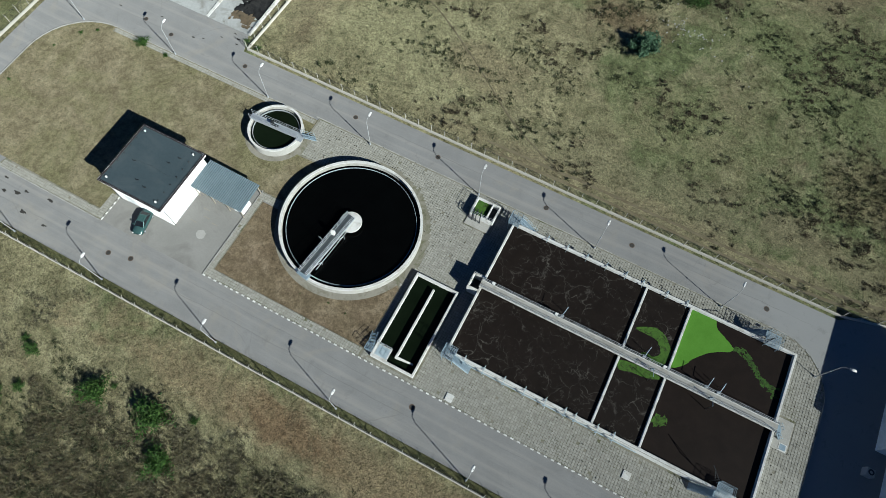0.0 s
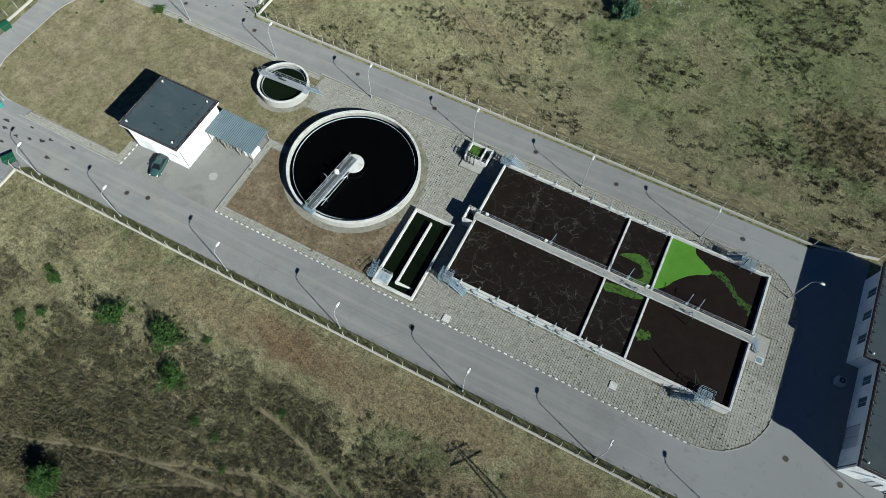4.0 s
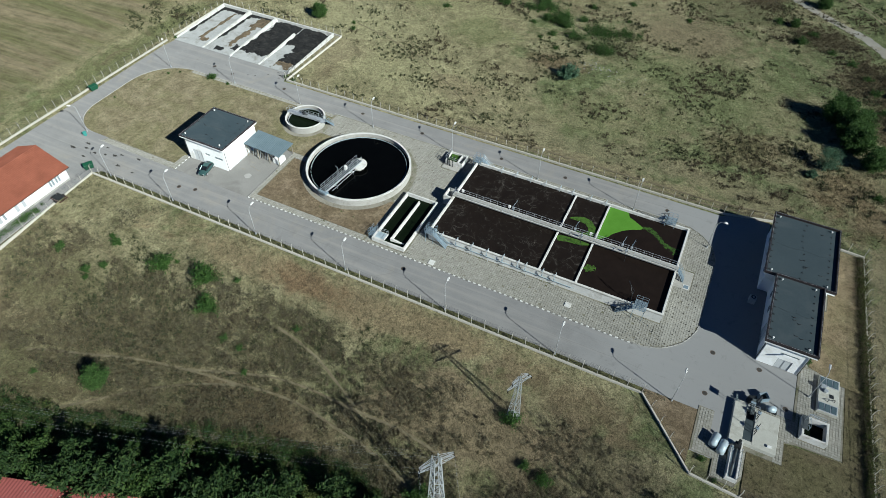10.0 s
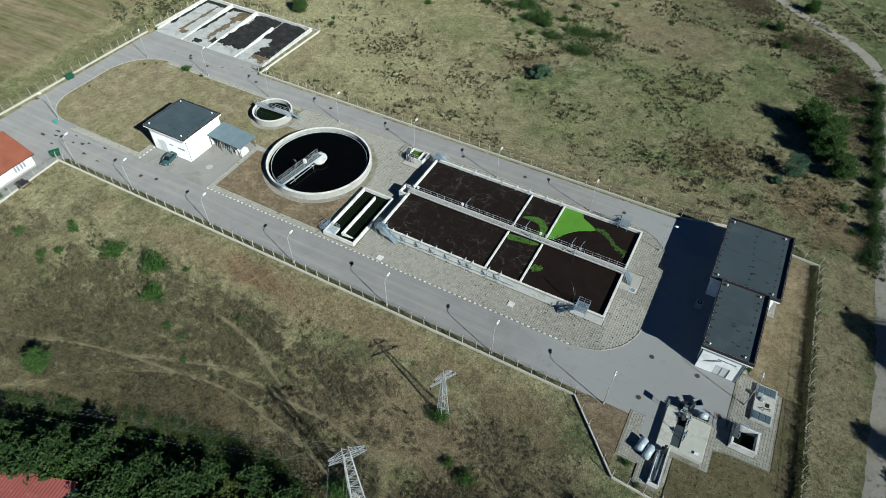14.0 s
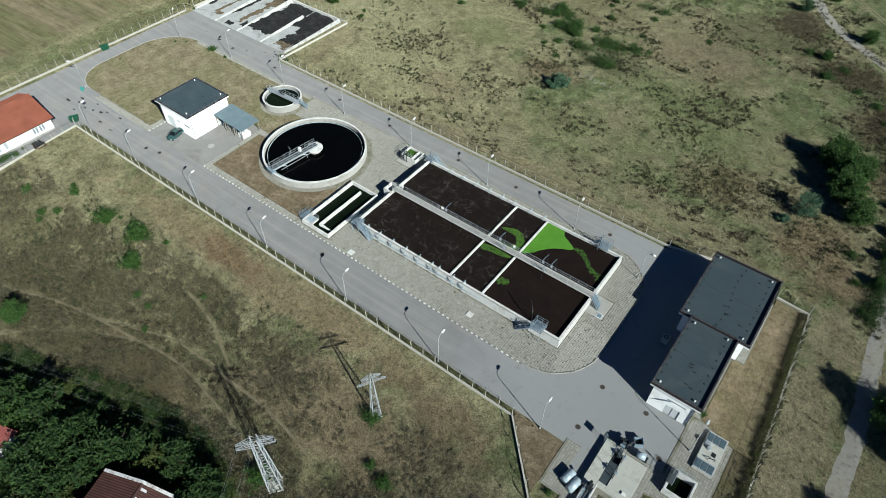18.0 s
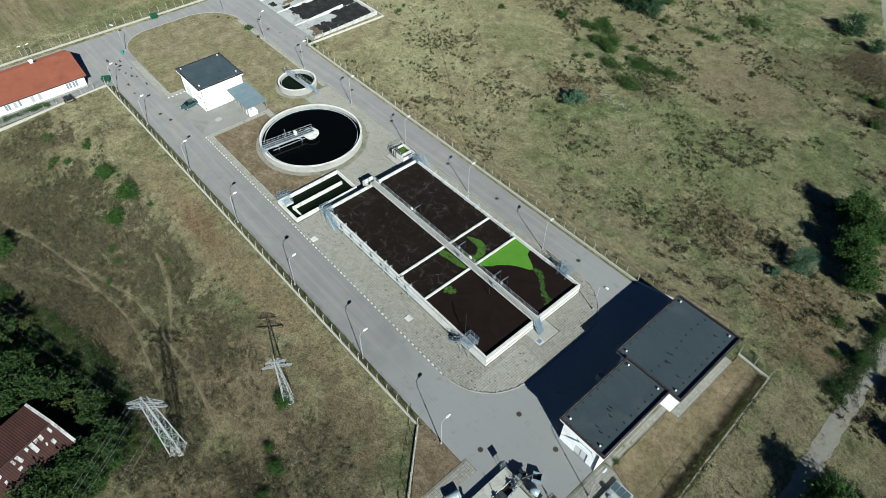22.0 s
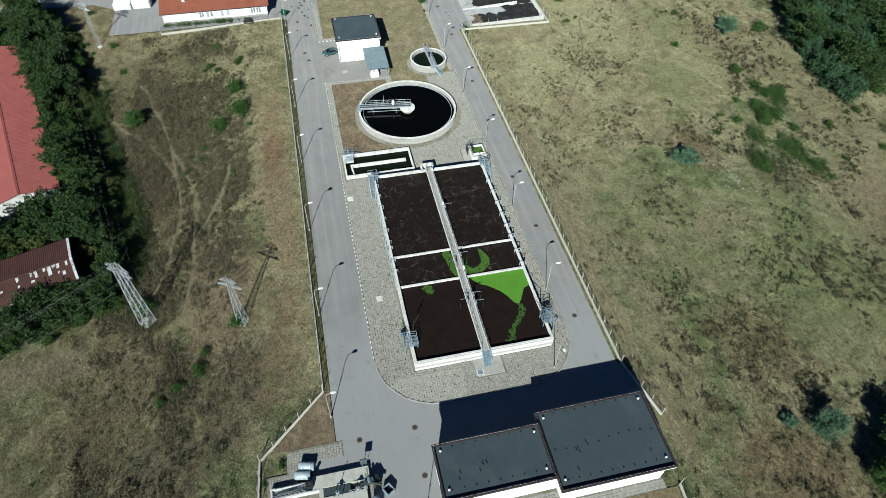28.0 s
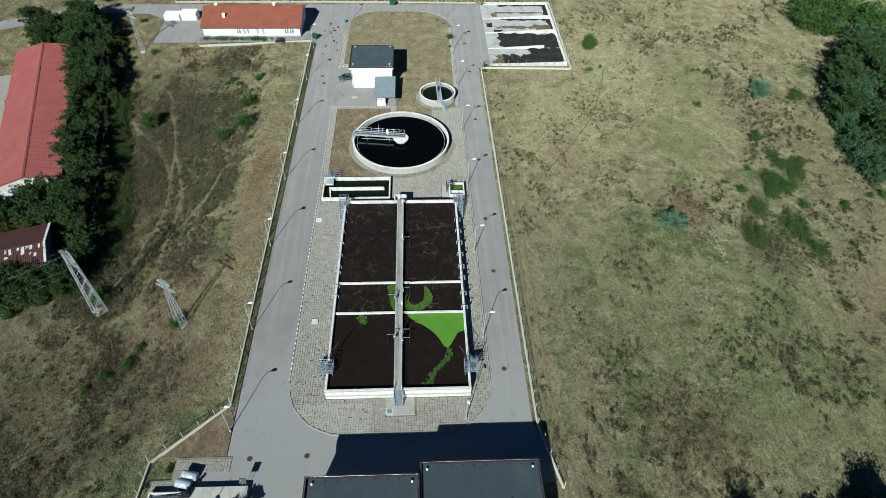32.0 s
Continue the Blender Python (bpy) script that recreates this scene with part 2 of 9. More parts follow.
MEADOW_C = (
    (-25, 68, 10, 6, (0.1995, 0.1575, 0.105), 0.5), (-50, 90, 14, 10, (0.245, 0.2345, 0.14), 0.5), (-30, 96, 12, 9, (0.14, 0.1554, 0.0735), 0.6),
    (-60, 108, 16, 8, (0.14, 0.154, 0.0735), 0.5), (2, 104, 12, 6, (0.091, 0.098, 0.0525), 0.7), (71.5, 25, 5.5, 42, (0.225, 0.195, 0.13), 0.85),
    (82, 15, 7, 50, (0.19, 0.168, 0.108), 0.6), (70, 62, 9, 7, (0.15, 0.11, 0.07), 0.7), (-10, 0.5, 52, 4.5, (0.2275, 0.1834, 0.1148), 0.88),
)
SOUTH_A = (
    (-22, 0.3, 10, 3, (0.1645, 0.105, 0.063), 0.6), (-16, -23, 17, 5, (0.096, 0.075, 0.047), 0.75), (-46, -22, 13, 8, (0.125, 0.108, 0.066), 0.6),
    (-58, -35, 16, 8, (0.118, 0.118, 0.062), 0.7), (-66, -18, 14, 9, (0.133, 0.1274, 0.07), 0.6), (33, -9, 12, 8, (0.132, 0.109, 0.074), 0.7), (27, -1.5, 16, 4.5, (0.1505, 0.1204, 0.0756), 0.75),
    (42, -19, 11, 8, (0.128, 0.107, 0.074), 0.7), (34, -30, 9, 6, (0.105, 0.09, 0.057), 0.65),
)
SOUTH_B = (
    (14, -11, 22, 10, (0.188, 0.152, 0.1), 0.9), (22, -24, 14, 8, (0.186, 0.15, 0.097), 0.65), (21, -40, 4, 10, (0.182, 0.154, 0.1085), 0.7),
    (-20, -9, 9, 5, (0.1085, 0.1085, 0.056), 0.5),
)
# patches that darken the tone of the far meadow
FAR = ((-20, 128, 30, 14, (0.15, 0.14, 0.08), 0.55), (32, 142, 24, 12, (0.125, 0.112, 0.068), 0.6), (-46, 113, 22, 10, (0.17, 0.158, 0.092), 0.5), (20, 118, 20, 8, (0.155, 0.15, 0.083), 0.5))
WEST = (
    (-110, 40, 5, 50, (0.119, 0.1295, 0.0616), 0.8), (-72, 99, 16, 7, (0.14, 0.119, 0.084), 0.7), (-96, 90, 12, 8, (0.182, 0.175, 0.105), 0.5),
    (-58, 62, 5, 10, (0.231, 0.196, 0.126), 0.6),
)
COVER = WEST + FAR + MEADOW_A + MEADOW_B + MEADOW_C + SOUTH_A + SOUTH_B


def field_material():
    m, nt, bsdf = nodes_of("dry_field")
    bsdf.inputs["Diffuse Roughness"].default_value = 1.0
    pos = place_of(nt)
    sep = nt.nodes.new("ShaderNodeSeparateXYZ")
    nt.links.new(pos, sep.inputs[0])
    broad = noise_node(nt, pos, 0.018, 5, 0.6, 0.4)
    mid = noise_node(nt, pos, 0.09, 6, 0.65, 0.3)
    small = noise_node(nt, pos, 0.3, 8, 0.7, 0.5)
    fine = noise_node(nt, pos, 4.5, 5, 0.75)
    ragged = noise_node(nt, pos, 0.13, 8, 0.72, 0.8)
    straw = ramp(nt, small, [(0.28, (0.129, 0.1176, 0.067)), (0.5, (0.213, 0.199, 0.119)), (0.72, (0.285, 0.2688, 0.1705))])
    green = ramp(nt, small, [(0.28, (0.0616, 0.0784, 0.0336)), (0.5, (0.1204, 0.1414, 0.0686)), (0.72, (0.1925, 0.2086, 0.112))])
    north = ramp(nt, math_node(nt, "ADD", math_node(nt, "MULTIPLY", sep.outputs[0], 0.01), 0.5), [(0.25, (0, 0, 0)), (0.8, (1, 1, 1))])
    g = math_node(nt, "ADD", math_node(nt, "MULTIPLY", broad, 0.6), math_node(nt, "MULTIPLY", mid, 0.4))
    g = math_node(nt, "ADD", g, math_node(nt, "SUBTRACT", math_node(nt, "MULTIPLY", north, 0.12), 0.03))
    col = mix(nt, ramp(nt, g, [(0.518, (0, 0, 0)), (0.578, (1, 1, 1))]), straw, green)
    south = ramp(nt, math_node(nt, "ADD", math_node(nt, "MULTIPLY", sep.outputs[1], -0.03), 0.05), [(0.2, (0, 0, 0)), (0.75, (1, 1, 1))])
    scrub = ramp(nt, small, [(0.3, (0.088, 0.073, 0.044)), (0.5, (0.148, 0.126, 0.077)), (0.7, (0.212, 0.183, 0.116))])
    patch = ramp(nt, noise_node(nt, pos, 0.11, 6, 0.7, 0.6), [(0.4, (0, 0, 0)), (0.6, (1, 1, 1))])
    col = mix(nt, math_node(nt, "MULTIPLY", south, math_node(nt, "ADD", math_node(nt, "MULTIPLY", patch, 0.4), 0.45)), col, scrub)
    pale = ramp(nt, noise_node(nt, pos, 0.06, 5, 0.7, 1.5), [(0.5, (0, 0, 0)), (0.64, (0.6, 0.6, 0.6))])
    col = mix(nt, math_node(nt, "MULTIPLY", pale, math_node(nt, "SUBTRACT", 1.0, south)), col, (0.266, 0.238, 0.1505))
    grain = ramp(nt, small, [(0.3, (0.62, 0.62, 0.62)), (0.7, (1.32, 1.32, 1.3))])
    for cx, cy, rx, ry, tone, cover in COVER:
        mp = nt.nodes.new("ShaderNodeMapping")
        mp.inputs["Location"].default_value = (-cx / rx, -cy / ry, 0)
        mp.inputs["Scale"].default_value = (1 / rx, 1 / ry, 0)
        nt.links.new(pos, mp.inputs[0])
        far = nt.nodes.new("ShaderNodeVectorMath")
        far.operation = "LENGTH"
        nt.links.new(mp.outputs[0], far.inputs[0])
        edge = math_node(nt, "ADD", math_node(nt, "MULTIPLY", far.outputs["Value"], 0.35), ragged)
        k = ramp(nt, edge, [(0.66, (cover, cover, cover)), (0.86, (0, 0, 0))])
        col = mix(nt, k, col, tone)
    col = mix(nt, 0.6, col, grain, "MULTIPLY")
    soil = ramp(nt, noise_node(nt, pos, 0.11, 8, 0.75, 0.8), [(0.55, (0, 0, 0)), (0.66, (0.65, 0.65, 0.65))])
    col = mix(nt, soil, col, (0.147, 0.119, 0.0784))
    spots = ramp(nt, noise_node(nt, pos, 0.55, 6, 0.75, 0.5), [(0.56, (1, 1, 1)), (0.68, (0.55, 0.55, 0.5))])
    col = mix(nt, 0.8, col, spots, "MULTIPLY")
    tufts = noise_node(nt, pos, 1.5, 6, 0.78, 0.6)
    col = mix(nt, 0.8, col, ramp(nt, tufts, [(0.35, (0.42, 0.43, 0.38)), (0.5, (1.0, 1.0, 1.0)), (0.66, (1.38, 1.36, 1.3))]), "MULTIPLY")
    col = mix(nt, 0.75, col, ramp(nt, fine, [(0.34, (0.34, 0.34, 0.32)), (0.5, (1.06, 1.06, 1.05)), (0.64, (1.6, 1.58, 1.5))]), "MULTIPLY")
    west = ramp(nt, math_node(nt, "ADD", math_node(nt, "ADD", math_node(nt, "MULTIPLY", sep.outputs[0], -0.02), math_node(nt, "MULTIPLY", ragged, 0.3)), -1.9), [(0.52, (0, 0, 0)), (0.7, (1, 1, 1))])
    furrow = ramp(nt, noise_node(nt, pos, 0.25, 5, 0.7, 0.4), [(0.3, (0.14, 0.1155, 0.0735)), (0.7, (0.231, 0.1925, 0.1295))])
    turned = nt.nodes.new("ShaderNodeMapping")
    turned.inputs["Rotation"].default_value = (0, 0, math.radians(-63))
    turned.inputs["Scale"].default_value = (0.09, 1.0, 1.0)
    nt.links.new(pos, turned.inputs[0])
    bands = noise_node(nt, turned.outputs[0], 0.14, 5, 0.6, 0.2)
    lines_ = noise_node(nt, turned.outputs[0], 1.1, 4, 0.65, 0.1)
    furrow = mix(nt, ramp(nt, bands, [(0.42, (0, 0, 0)), (0.58, (0.85, 0.85, 0.85))]), furrow, (0.105, 0.112, 0.05))
    furrow = mix(nt, 0.8, furrow, ramp(nt, lines_, [(0.34, (0.6, 0.6, 0.58)), (0.5, (1, 1, 1)), (0.66, (1.32, 1.3, 1.25))]), "MULTIPLY")
    furrow = mix(nt, 0.5, furrow, ramp(nt, fine, [(0.34, (0.5, 0.5, 0.48)), (0.64, (1.4, 1.4, 1.36))]), "MULTIPLY")
    col = mix(nt, math_node(nt, "MULTIPLY", west, 0.85), col, furrow)
    nt.links.new(col, bsdf.inputs["Base Color"])
    bsdf.inputs["Roughness"].default_value = 0.95
    bsdf.inputs["Specular IOR Level"].default_value = 0.1
    bump(nt, bsdf, math_node(nt, "ADD", tufts, math_node(nt, "MULTIPLY", fine, 0.4)), 1.0, 0.5)
    return m


def lawn_material(name, a, b, c, green=0.25):
    m, nt, bsdf = nodes_of(name)
    pos = place_of(nt)
    small = noise_node(nt, pos, 0.32, 7, 0.68, 0.4)
    fine = noise_node(nt, pos, 5.0, 4, 0.75)
    mid = noise_node(nt, pos, 0.09, 6, 0.62, 0.6)
    col = ramp(nt, small, [(0.3, a), (0.52, b), (0.72, c)])
    col = mix(nt, ramp(nt, mid, [(0.42, (0, 0, 0)), (0.62, (green, green, green))]), col, (0.1295, 0.133, 0.063))
    grain = noise_node(nt, pos, 1.3, 6, 0.75, 0.5)
    col = mix(nt, 0.7, col, ramp(nt, grain, [(0.34, (0.5, 0.49, 0.46)), (0.5, (1.0, 1.0, 1.0)), (0.66, (1.35, 1.33, 1.28))]), "MULTIPLY")
    col = mix(nt, 0.75, col, ramp(nt, fine, [(0.33, (0.5, 0.5, 0.48)), (0.62, (1.3, 1.3, 1.28))]), "MULTIPLY")
    nt.links.new(col, bsdf.inputs["Base Color"])
    bsdf.inputs["Roughness"].default_value = 0.95
    bsdf.inputs["Specular IOR Level"].default_value = 0.1
    bump(nt, bsdf, math_node(nt, "ADD", small, fine), 0.8, 0.08)
    return m


def asphalt_material():
    """Worn grey asphalt with paler wheel lanes, stains and long cracks."""
    m, nt, bsdf = nodes_of("asphalt")
    pos = place_of(nt)
    fine = noise_node(nt, pos, 6.0, 5, 0.65)
    coarse = noise_node(nt, pos, 0.2, 5, 0.65, 0.4)
    col = ramp(nt, math_node(nt, "ADD", math_node(nt, "MULTIPLY", fine, 0.5), math_node(nt, "MULTIPLY", coarse, 0.5)), [(0.3, (0.1715, 0.1701, 0.1701)), (0.7, (0.2464, 0.245, 0.245))])
    mp = nt.nodes.new("ShaderNodeMapping")
    mp.inputs["Scale"].default_value = (0.03, 0.9, 1)
    nt.links.new(pos, mp.inputs[0])
    lanes = noise_node(nt, mp.outputs[0], 1.0, 4, 0.6)
    col = mix(nt, ramp(nt, lanes, [(0.47, (0, 0, 0)), (0.66, (0.5, 0.5, 0.5))]), col, (0.287, 0.2744, 0.2604))
    dust = ramp(nt, noise_node(nt, pos, 0.12, 7, 0.72, 1.2), [(0.54, (0, 0, 0)), (0.68, (0.4, 0.4, 0.4))])
    col = mix(nt, dust, col, (0.266, 0.245, 0.2135))
    for scale, seed, wide in ((0.0385, 0, 0.0024), (0.11, 37.0, 0.004)):
        warp = nt.nodes.new("ShaderNodeTexNoise")
        warp.inputs["Scale"].default_value, warp.inputs["Detail"].default_value = 0.12, 3
        nt.links.new(pos, warp.inputs["Vector"])
        shift = nt.nodes.new("ShaderNodeVectorMath")
        shift.operation = "MULTIPLY_ADD"
        nt.links.new(warp.outputs["Color"], shift.inputs[0])
        shift.inputs[1].default_value = (3.0, 3.0, 0)
        nt.links.new(pos, shift.inputs[2])
        vor = nt.nodes.new("ShaderNodeTexVoronoi")
        vor.feature = "DISTANCE_TO_EDGE"
        vor.inputs["Scale"].default_value = scale
        nt.links.new(shift.outputs[0], vor.inputs["Vector"])
        crack = ramp(nt, vor.outputs["Distance"], [(0.0, (1, 1, 1)), (wide, (0, 0, 0))])
        gate = ramp(nt, noise_node(nt, pos, 0.06 + seed * 0.001, 4, 0.6), [(0.5, (0, 0, 0)), (0.6, (0.32, 0.32, 0.32))])
        col = mix(nt, math_node(nt, "MULTIPLY", crack, gate), col, (0.119, 0.1169, 0.112))
    sep = nt.nodes.new("ShaderNodeSeparateXYZ")
    nt.links.new(pos, sep.inputs[0])
    # asphalt tone turns paler with x, uneven along its edge
    east_tone = ramp(nt, math_node(nt, "ADD", math_node(nt, "MULTIPLY", sep.outputs[0], 0.05), math_node(nt, "SUBTRACT", math_node(nt, "MULTIPLY", coarse, 0.6), 1.2)), [(0.1, (0, 0, 0)), (0.9, (0.8, 0.8, 0.8))])
    col = mix(nt, east_tone, col, (0.2765, 0.2786, 0.28))
    wob = math_node(nt, "MULTIPLY", noise_node(nt, pos, 0.15, 3, 0.6), 0.9)
    for seam, wide in ((9.35, 0.035), (48.6, 0.035), (11.6, 0.022)):
        off = math_node(nt, "ABSOLUTE", math_node(nt, "SUBTRACT", math_node(nt, "ADD", sep.outputs[1], wob), seam + 0.45))
        line = ramp(nt, off, [(0.0, (0.5, 0.5, 0.5)), (wide * 2, (0, 0, 0))])
        keep = ramp(nt, noise_node(nt, pos, 0.05, 3, 0.6), [(0.44, (0, 0, 0)), (0.56, (1, 1, 1))])
        col = mix(nt, math_node(nt, "MULTIPLY", line, keep), col, (0.105, 0.1036, 0.1015))
    fleck = ramp(nt, noise_node(nt, pos, 0.5, 6, 0.75, 0.6), [(0.57, (0, 0, 0)), (0.7, (0.4, 0.4, 0.4))])
    col = mix(nt, fleck, col, (0.14, 0.1379, 0.1358))
    drops = ramp(nt, noise_node(nt, pos, 1.3, 3, 0.6), [(0.71, (0, 0, 0)), (0.76, (0.5, 0.5, 0.5))])
    col = mix(nt, drops, col, (0.119, 0.1155, 0.1106))
    nt.links.new(col, bsdf.inputs["Base Color"])
    bsdf.inputs["Roughness"].default_value = 0.92
    bsdf.inputs["Specular IOR Level"].default_value = 0.2
    bump(nt, bsdf, fine, 0.25, 0.02)
    return m


def sludge_material(name, veins, base):
    """Dark sludge with thin branching foam lines that gather and fade."""
    m, nt, bsdf = nodes_of(name)
    pos = place_of(nt)
    k = None
    for scale, bend, freq, wide, low in ((0.42, 4.5, 0.4, 0.016, 0.46), (0.85, 3.2, 0.7, 0.022, 0.5)):
        warp = nt.nodes.new("ShaderNodeTexNoise")
        warp.inputs["Scale"].default_value, warp.inputs["Detail"].default_value = freq, 5
        nt.links.new(pos, warp.inputs["Vector"])
        shift = nt.nodes.new("ShaderNodeVectorMath")
        shift.operation = "MULTIPLY_ADD"
        nt.links.new(warp.outputs["Color"], shift.inputs[0])
        shift.inputs[1].default_value = (bend, bend, 0)
        nt.links.new(pos, shift.inputs[2])
        vor = nt.nodes.new("ShaderNodeTexVoronoi")
        vor.feature = "DISTANCE_TO_EDGE"
        vor.inputs["Scale"].default_value = scale
        nt.links.new(shift.outputs[0], vor.inputs["Vector"])
        line = ramp(nt, vor.outputs["Distance"], [(0.0, (1, 1, 1)), (wide * 0.5, (0.45, 0.45, 0.45)), (wide * 2.2, (0, 0, 0))])
        gate = ramp(nt, noise_node(nt, pos, freq * 0.75, 6, 0.7, 0.3), [(low, (0, 0, 0)), (low + 0.2, (1, 1, 1))])
        one = math_node(nt, "MULTIPLY", math_node(nt, "MULTIPLY", line, gate), veins)
        k = one if k is None else math_node(nt, "MAXIMUM", k, one)
    haze = ramp(nt, noise_node(nt, shift.outputs[0], 1.6, 7, 0.8), [(0.55, (0, 0, 0)), (0.8, (0.22, 0.22, 0.22))])
    k = math_node(nt, "MAXIMUM", k, math_node(nt, "MULTIPLY", math_node(nt, "MULTIPLY", haze, gate), veins))
    tone = ramp(nt, noise_node(nt, pos, 0.5, 6, 0.65, 0.5), [(0.3, tuple(v * 0.8 for v in base)), (0.7, tuple(v * 1.2 for v in base))])
    col = mix(nt, k, tone, (0.133, 0.1225, 0.1085))
    nt.links.new(col, bsdf.inputs["Base Color"])
    bsdf.inputs["Roughness"].default_value = 0.55
    bsdf.inputs["Specular IOR Level"].default_value = 0.12
    return m


def water_material(name, col):
    m, nt, bsdf = nodes_of(name)
    pos = place_of(nt)
    c = ramp(nt, noise_node(nt, pos, 0.3, 4, 0.6), [(0.3, tuple(v * 0.8 for v in col)), (0.7, tuple(v * 1.2 for v in col))])
    nt.links.new(c, bsdf.inputs["Base Color"])
    bsdf.inputs["Roughness"].default_value = 0.08
    bsdf.inputs["IOR"].default_value = 1.33
    bsdf.inputs["Specular IOR Level"].default_value = 0.15
    bump(nt, bsdf, noise_node(nt, pos, 2.5, 3, 0.5), 0.04, 0.02)
    return m


def striped_roof(name, a, b, scale, axis=0, rough=0.6):
    """Roof sheet with weather streaks along the fall."""
    m, nt, bsdf = nodes_of(name)
    pos = place_of(nt)
    mp = nt.nodes.new("ShaderNodeMapping")
    mp.inputs["Scale"].default_value = (scale, 0.25, 1) if axis == 0 else (0.25, scale, 1)
    nt.links.new(pos, mp.inputs[0])
    n = noise_node(nt, mp.outputs[0], 1.0, 5, 0.7)
    n2 = noise_node(nt, pos, 0.5, 5, 0.65)
    col = ramp(nt, math_node(nt, "ADD", math_node(nt, "MULTIPLY", n, 0.6), math_node(nt, "MULTIPLY", n2, 0.4)), [(0.32, a), (0.68, b)])
    nt.links.new(col, bsdf.inputs["Base Color"])
    bsdf.inputs["Roughness"].default_value = rough
    bump(nt, bsdf, n, 0.2, 0.02)
    return m


FIELD = field_material()
LAWN = lawn_material("mown_dry_lawn", (0.122, 0.104, 0.066), (0.19, 0.164, 0.108), (0.262, 0.232, 0.158), 0.5)
BROWN_LAWN = lawn_material("burnt_lawn", (0.096, 0.073, 0.048), (0.162, 0.126, 0.086), (0.232, 0.186, 0.134), 0.08)
YARD = lawn_material("dry_yard", (0.133, 0.105, 0.0651), (0.1995, 0.1596, 0.1029), (0.2695, 0.2184, 0.147), 0.45)
VERGE = lawn_material("green_verge", (0.055, 0.055, 0.027), (0.098, 0.096, 0.048), (0.155, 0.148, 0.08), 0.5)
ASPHALT = asphalt_material()
CONCRETE = surface("concrete", (0.2808, 0.273, 0.2535), (0.4056, 0.3978, 0.3744), 5.0, 0.4, 0.85, 0, 0.25, 0, (0.234, 0.2223, 0.1989), 0.5, 0.25)
PALE_CONCRETE = surface("pale_concrete", (0.473, 0.4713, 0.4558), (0.6278, 0.6261, 0.6106), 6.0, 0.5, 0.85, 0, 0.2, 0, (0.3612, 0.344, 0.3096), 0.6, 0.25)
APRON = surface("apron_concrete", (0.189, 0.1855, 0.175), (0.259, 0.252, 0.2415), 5.0, 0.22, 0.9, 0, 0.25, 0, (0.154, 0.147, 0.14), 0.12, 0.2)
WHITE_WALL = surface("white_render", (0.84, 0.85, 0.85), (0.91, 0.92, 0.92), 9.0, 0.35, 0.85, 0, 0.15, 0, (0.66, 0.65, 0.62), 0.25, 0.3)
PAVER = island_surface("paving_block", (0.287, 0.28, 0.2506), (0.322, 0.315, 0.2835), (0.357, 0.35, 0.3164), 0.92)
PAVER_ONE = surface("paving_block_single", (0.287, 0.28, 0.2506), (0.357, 0.35, 0.3164), 4.0, 0.5, 0.92, 0, 0.25, 0.1, None, 1, 0.2)
JOINT = surface("mossy_joint", (0.175, 0.1645, 0.133), (0.252, 0.2415, 0.203), 3.0, 0.3, 0.95, 0, 0.3, 0, (0.091, 0.0945, 0.049), 0.3, 0.1)
KERB_GREY = surface("kerb_concrete", (0.25, 0.246, 0.232), (0.35, 0.342, 0.325), 6, 0.6, 0.88, 0, 0.2, 0.12, (0.19, 0.186, 0.172), 0.8, 0.2)
KERB_WHITE = surface("white_kerb_paint", (0.46, 0.46, 0.445), (0.69, 0.69, 0.67), 6, 0.6, 0.8, 0, 0.2, 0.15, (0.31, 0.305, 0.29), 0.9, 0.3)
ROOF_FELT = surface("bitumen_felt", (0.034, 0.05, 0.06), (0.047, 0.066, 0.077), 3.0, 0.25, 0.8, 0, 0.25, 0, (0.056, 0.072, 0.081), 0.14, 0.3)
ROOF_EDGE = surface("dark_roof_flashing", (0.0231, 0.0182, 0.0196), (0.0406, 0.0329, 0.035), 4, 0.5, 0.5, 0.1, 0.1)
GALV = surface("galvanised_steel", (0.42, 0.45, 0.48), (0.6, 0.63, 0.66), 8, 0.7, 0.45, 0.55, 0.08)
GALV_BLUE = surface("blue_grey_steel", (0.2, 0.27, 0.33), (0.36, 0.44, 0.5), 8, 0.7, 0.5, 0.4, 0.08)
DARK_STEEL = surface("dark_steel", (0.0245, 0.028, 0.0315), (0.049, 0.0525, 0.056), 8, 0.7, 0.5, 0.5, 0.08)
SHEET_BLUE = striped_roof("blue_trapezoid_sheet", (0.091, 0.133, 0.1575), (0.154, 0.2065, 0.2345), 0.6, 0, 0.55)
TILE_ORANGE = striped_roof("orange_clay_tile", (0.182, 0.056, 0.0315), (0.259, 0.0854, 0.0504), 0.3, 1, 0.85)
SHEET_RED = striped_roof("red_roof_sheet", (0.238, 0.0665, 0.0595), (0.322, 0.098, 0.0875), 0.3, 1, 0.6)
RUST_ROOF = striped_roof("rusty_roof_sheet", (0.035, 0.014, 0.0112), (0.077, 0.0294, 0.0224), 0.8, 1, 0.8)
LAMP_WHITE = surface("white_lamp_paint", (0.6, 0.6, 0.59), (0.74, 0.74, 0.73), 8, 1, 0.5, 0, 0.05)
POST_CREAM = surface("cream_fence_concrete", (0.368, 0.352, 0.308), (0.496, 0.476, 0.424), 6, 0.7, 0.9, 0, 0.2, 0.1)
GLASS_DARK = surface("dark_glass", (0.0084, 0.0105, 0.0126), (0.0154, 0.0182, 0.021), 3, 0.5, 0.06, 0, 0.0, 0, None, 1, 0.6)
